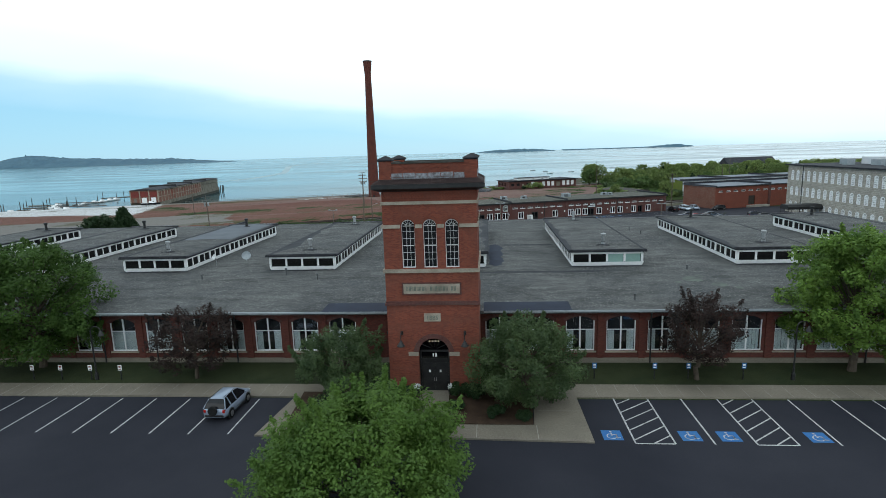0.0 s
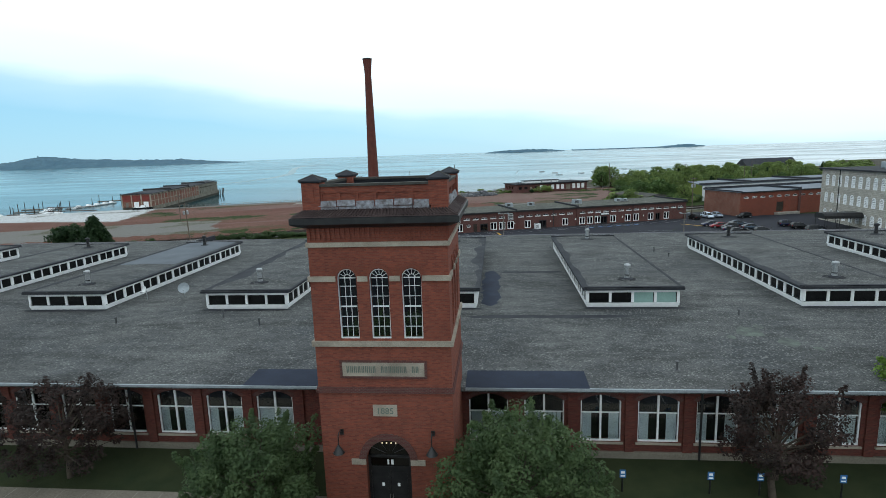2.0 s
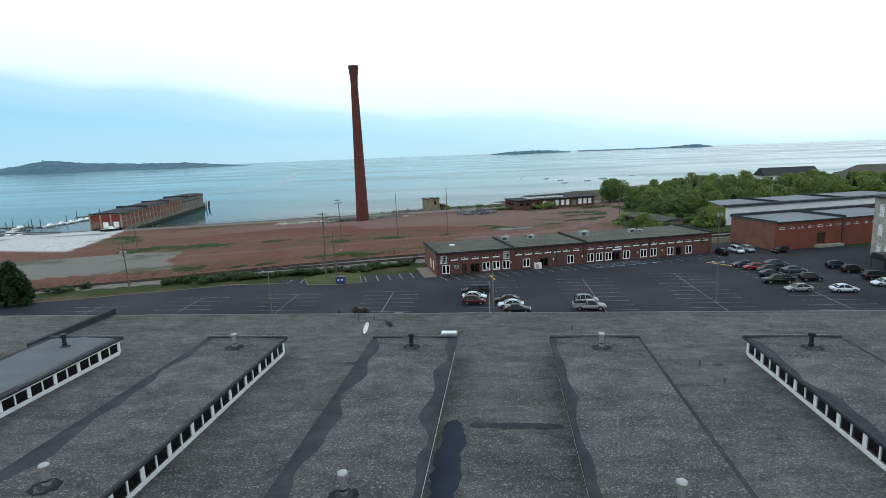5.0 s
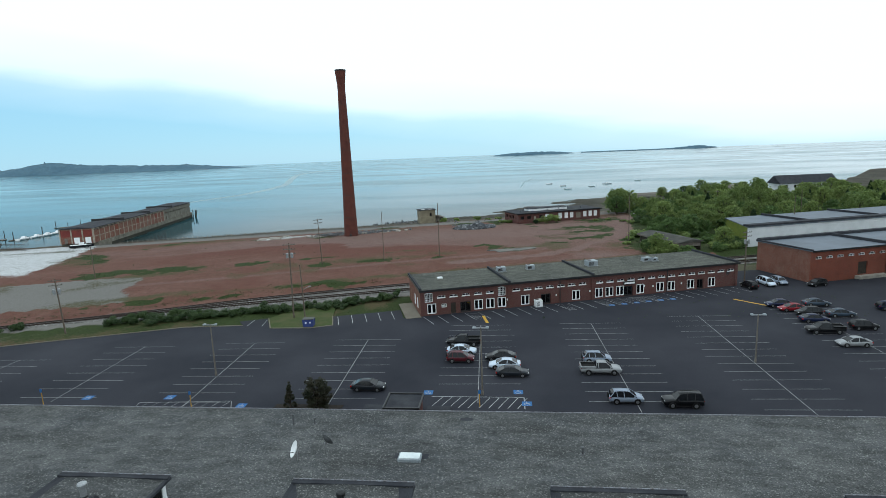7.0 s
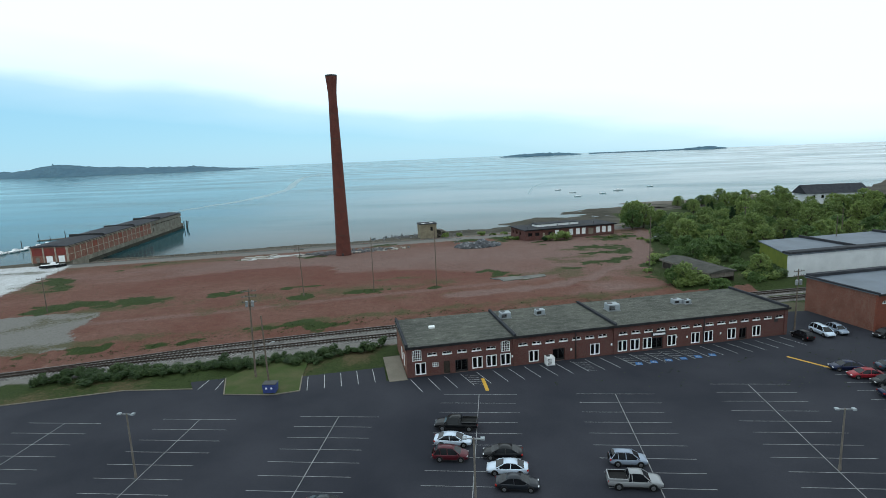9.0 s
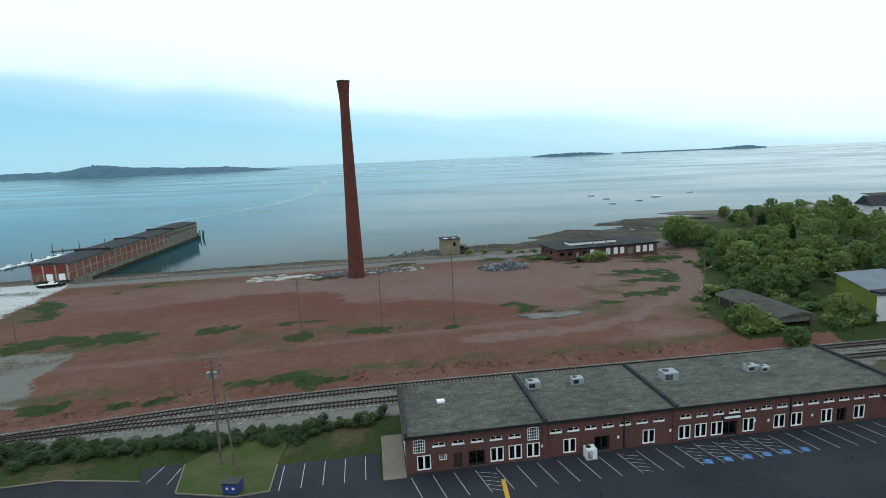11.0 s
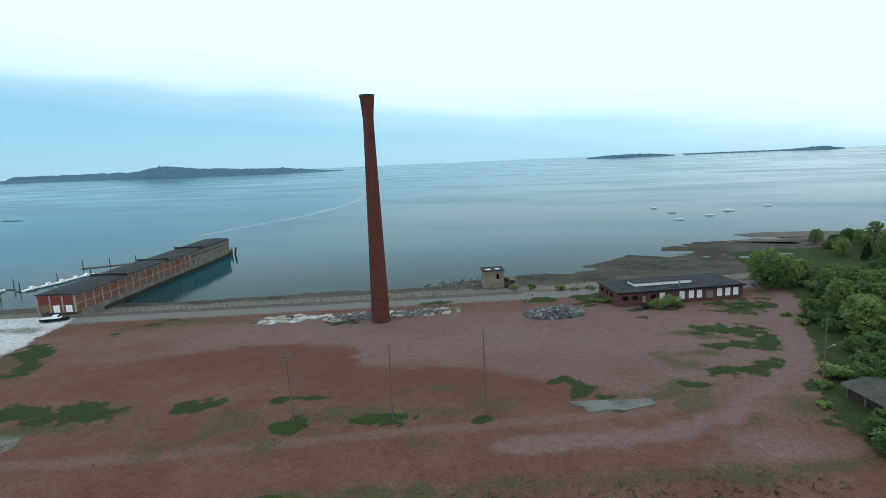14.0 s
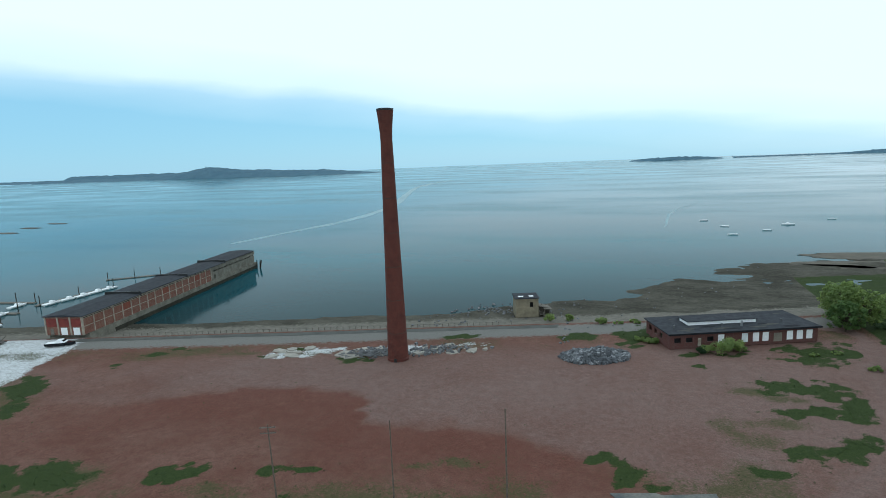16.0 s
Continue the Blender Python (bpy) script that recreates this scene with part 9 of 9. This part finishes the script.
while len(planted) < 270 and tries < 9000:
    tries += 1
    x = rg.uniform(50, 215)
    y = rg.uniform(214, 470)
    v = y - 0.33 * x
    edge = lerp_table(VERGE, y) + 2.5
    if x < 108 and y > 358:
        continue
    if x < edge + rg.uniform(-1, 4) or v > min(420, lerp_table(SHORE, x) - 16) or v < 201:
        continue
    near = 4.2 if x < 95 else 6.0
    if any((x - a) ** 2 + (y - b) ** 2 < near * near for a, b in planted):
        continue
    p = Vector((x, y, 0))
    if any(x0 < (m @ p).x < x1 and y0 < (m @ p).y < y1 for m, x0, x1, y0, y1 in blocked):
        continue
    planted.append((x, y))
    k = rg.choice((0, 0, 1, 2, 2, 3, 3, 4) if x > edge + 8 else (1, 3, 3, 0))
    s = rg.uniform(0.65, 1.1) * (0.7 if x < edge + 6 else 1.0) * (0.8 if y > 330 and x < 110 else 1.0)
    c = copy_thing(kinds[k], pose(x, y, lie(x, y) - 0.1, 0, 0, rg.uniform(0, 360)))
    c.scale = (s * rg.uniform(0.9, 1.2), s * rg.uniform(0.9, 1.2), s)
thicket = [shrub(66 + 5 * k, 262 + 6 * k, 2.6, 2.8, (M_WOODS, M_OLIVE, M_GREYLEAF)[k], "dense low bush under the trees", 300 + k, n=900, leaf=0.26, name="thicket_bush", group="bushes of the wood") for k in range(3)]
grown = 0
while grown < 190:
    x, y = rg.uniform(47, 120), rg.uniform(214, 392)
    p = Vector((x, y, 0))
    if x < lerp_table(VERGE, y) + 1.5 + 5 * rg.random() ** 2 or y - 0.33 * x > 340 or y - 0.33 * x < 203 or any(x0 + 1 < (m @ p).x < x1 - 1 and y0 + 2 < (m @ p).y < y1 - 1 for m, x0, x1, y0, y1 in blocked):
        continue
    grown += 1
    c = copy_thing(thicket[grown % 3], pose(x, y, lie(x, y) - 0.15, 0, 0, rg.uniform(0, 360)))
    k = rg.uniform(0.5, 1.25)
    c.scale = (k * rg.uniform(0.9, 1.4), k * rg.uniform(0.9, 1.4), k * rg.uniform(0.7, 1.2))
for k in range(14):
    c = copy_thing(thicket[k % 3], pose(69 + 1.1 * k + rg.uniform(-1.5, 1.5), 224 + 1.3 * k + rg.uniform(-2, 2), -0.4, 0, 0, 70 * k))
    c.scale = (rg.uniform(0.8, 1.3), rg.uniform(0.8, 1.3), rg.uniform(0.7, 1.5))
for x, y, k, s in ((61, 338, 0, 1.25), (64, 345, 2, 1.15), (60, 331, 1, 1.2), (66, 336, 0, 1.2), (63, 352, 0, 1.1), (51, 229, 3, 0.6), (48.5, 226, 3, 0.55), (56, 213, 3, 0.7), (47.6, 221, 1, 0.45)):
    c = copy_thing(kinds[k], pose(x, y, lie(x, y) - 0.1, 0, 0, 40 * k))
    c.scale = (s, s, s)

# grass and weeds on the waste ground
rs = np.random.RandomState(8)
rg = random.Random(8)
tufts = []
near_field = np.nonzero((X > -150) & (X < 72) & (Y > 160) & (Y < 332))[0]
chance = 0.42 * step(0.35, 0.95, grass) + np.where(thin > 0.35, 0.13, 0.0) + 0.018 * (V > 199)
chance[on_way > 0.3] = 0.0
chance[grey > 0.7] *= 0.05
for i in near_field[rs.random_sample(len(near_field)) < chance[near_field]]:
    tufts.append((X[i] + rg.uniform(-0.6, 0.6), Y[i] + rg.uniform(-0.6, 0.6), rg.uniform(0.10, 0.34) * (1.3 if grass[i] > 0.85 else 0.75 if grass[i] > 0.4 else 0.6)))
for _ in range(420):
    x = rg.uniform(-110, 40)
    tufts.append((x, lerp_table(RAIL_FAR, x) + abs(rg.gauss(0, 2.6)) + 4.2, rg.uniform(0.15, 0.6)))
bad = lambda x, y: (-12 < (BK.inverted() @ Vector((x, y, 0))).x < 74 and -8 < (BK.inverted() @ Vector((x, y, 0))).y < 16)
cl = [(x, y, lie(x, y) + 0.15 * r, r, int(6 + 44 * r)) for x, y, r in tufts if not bad(x, y)]
me = leaves_mesh("grass_tufts", cl, 0.09, M_TUFT, rs)
tagged(new("grass_tufts", me), "ragged green grass and weeds on waste ground", "grass", kind="stuff")
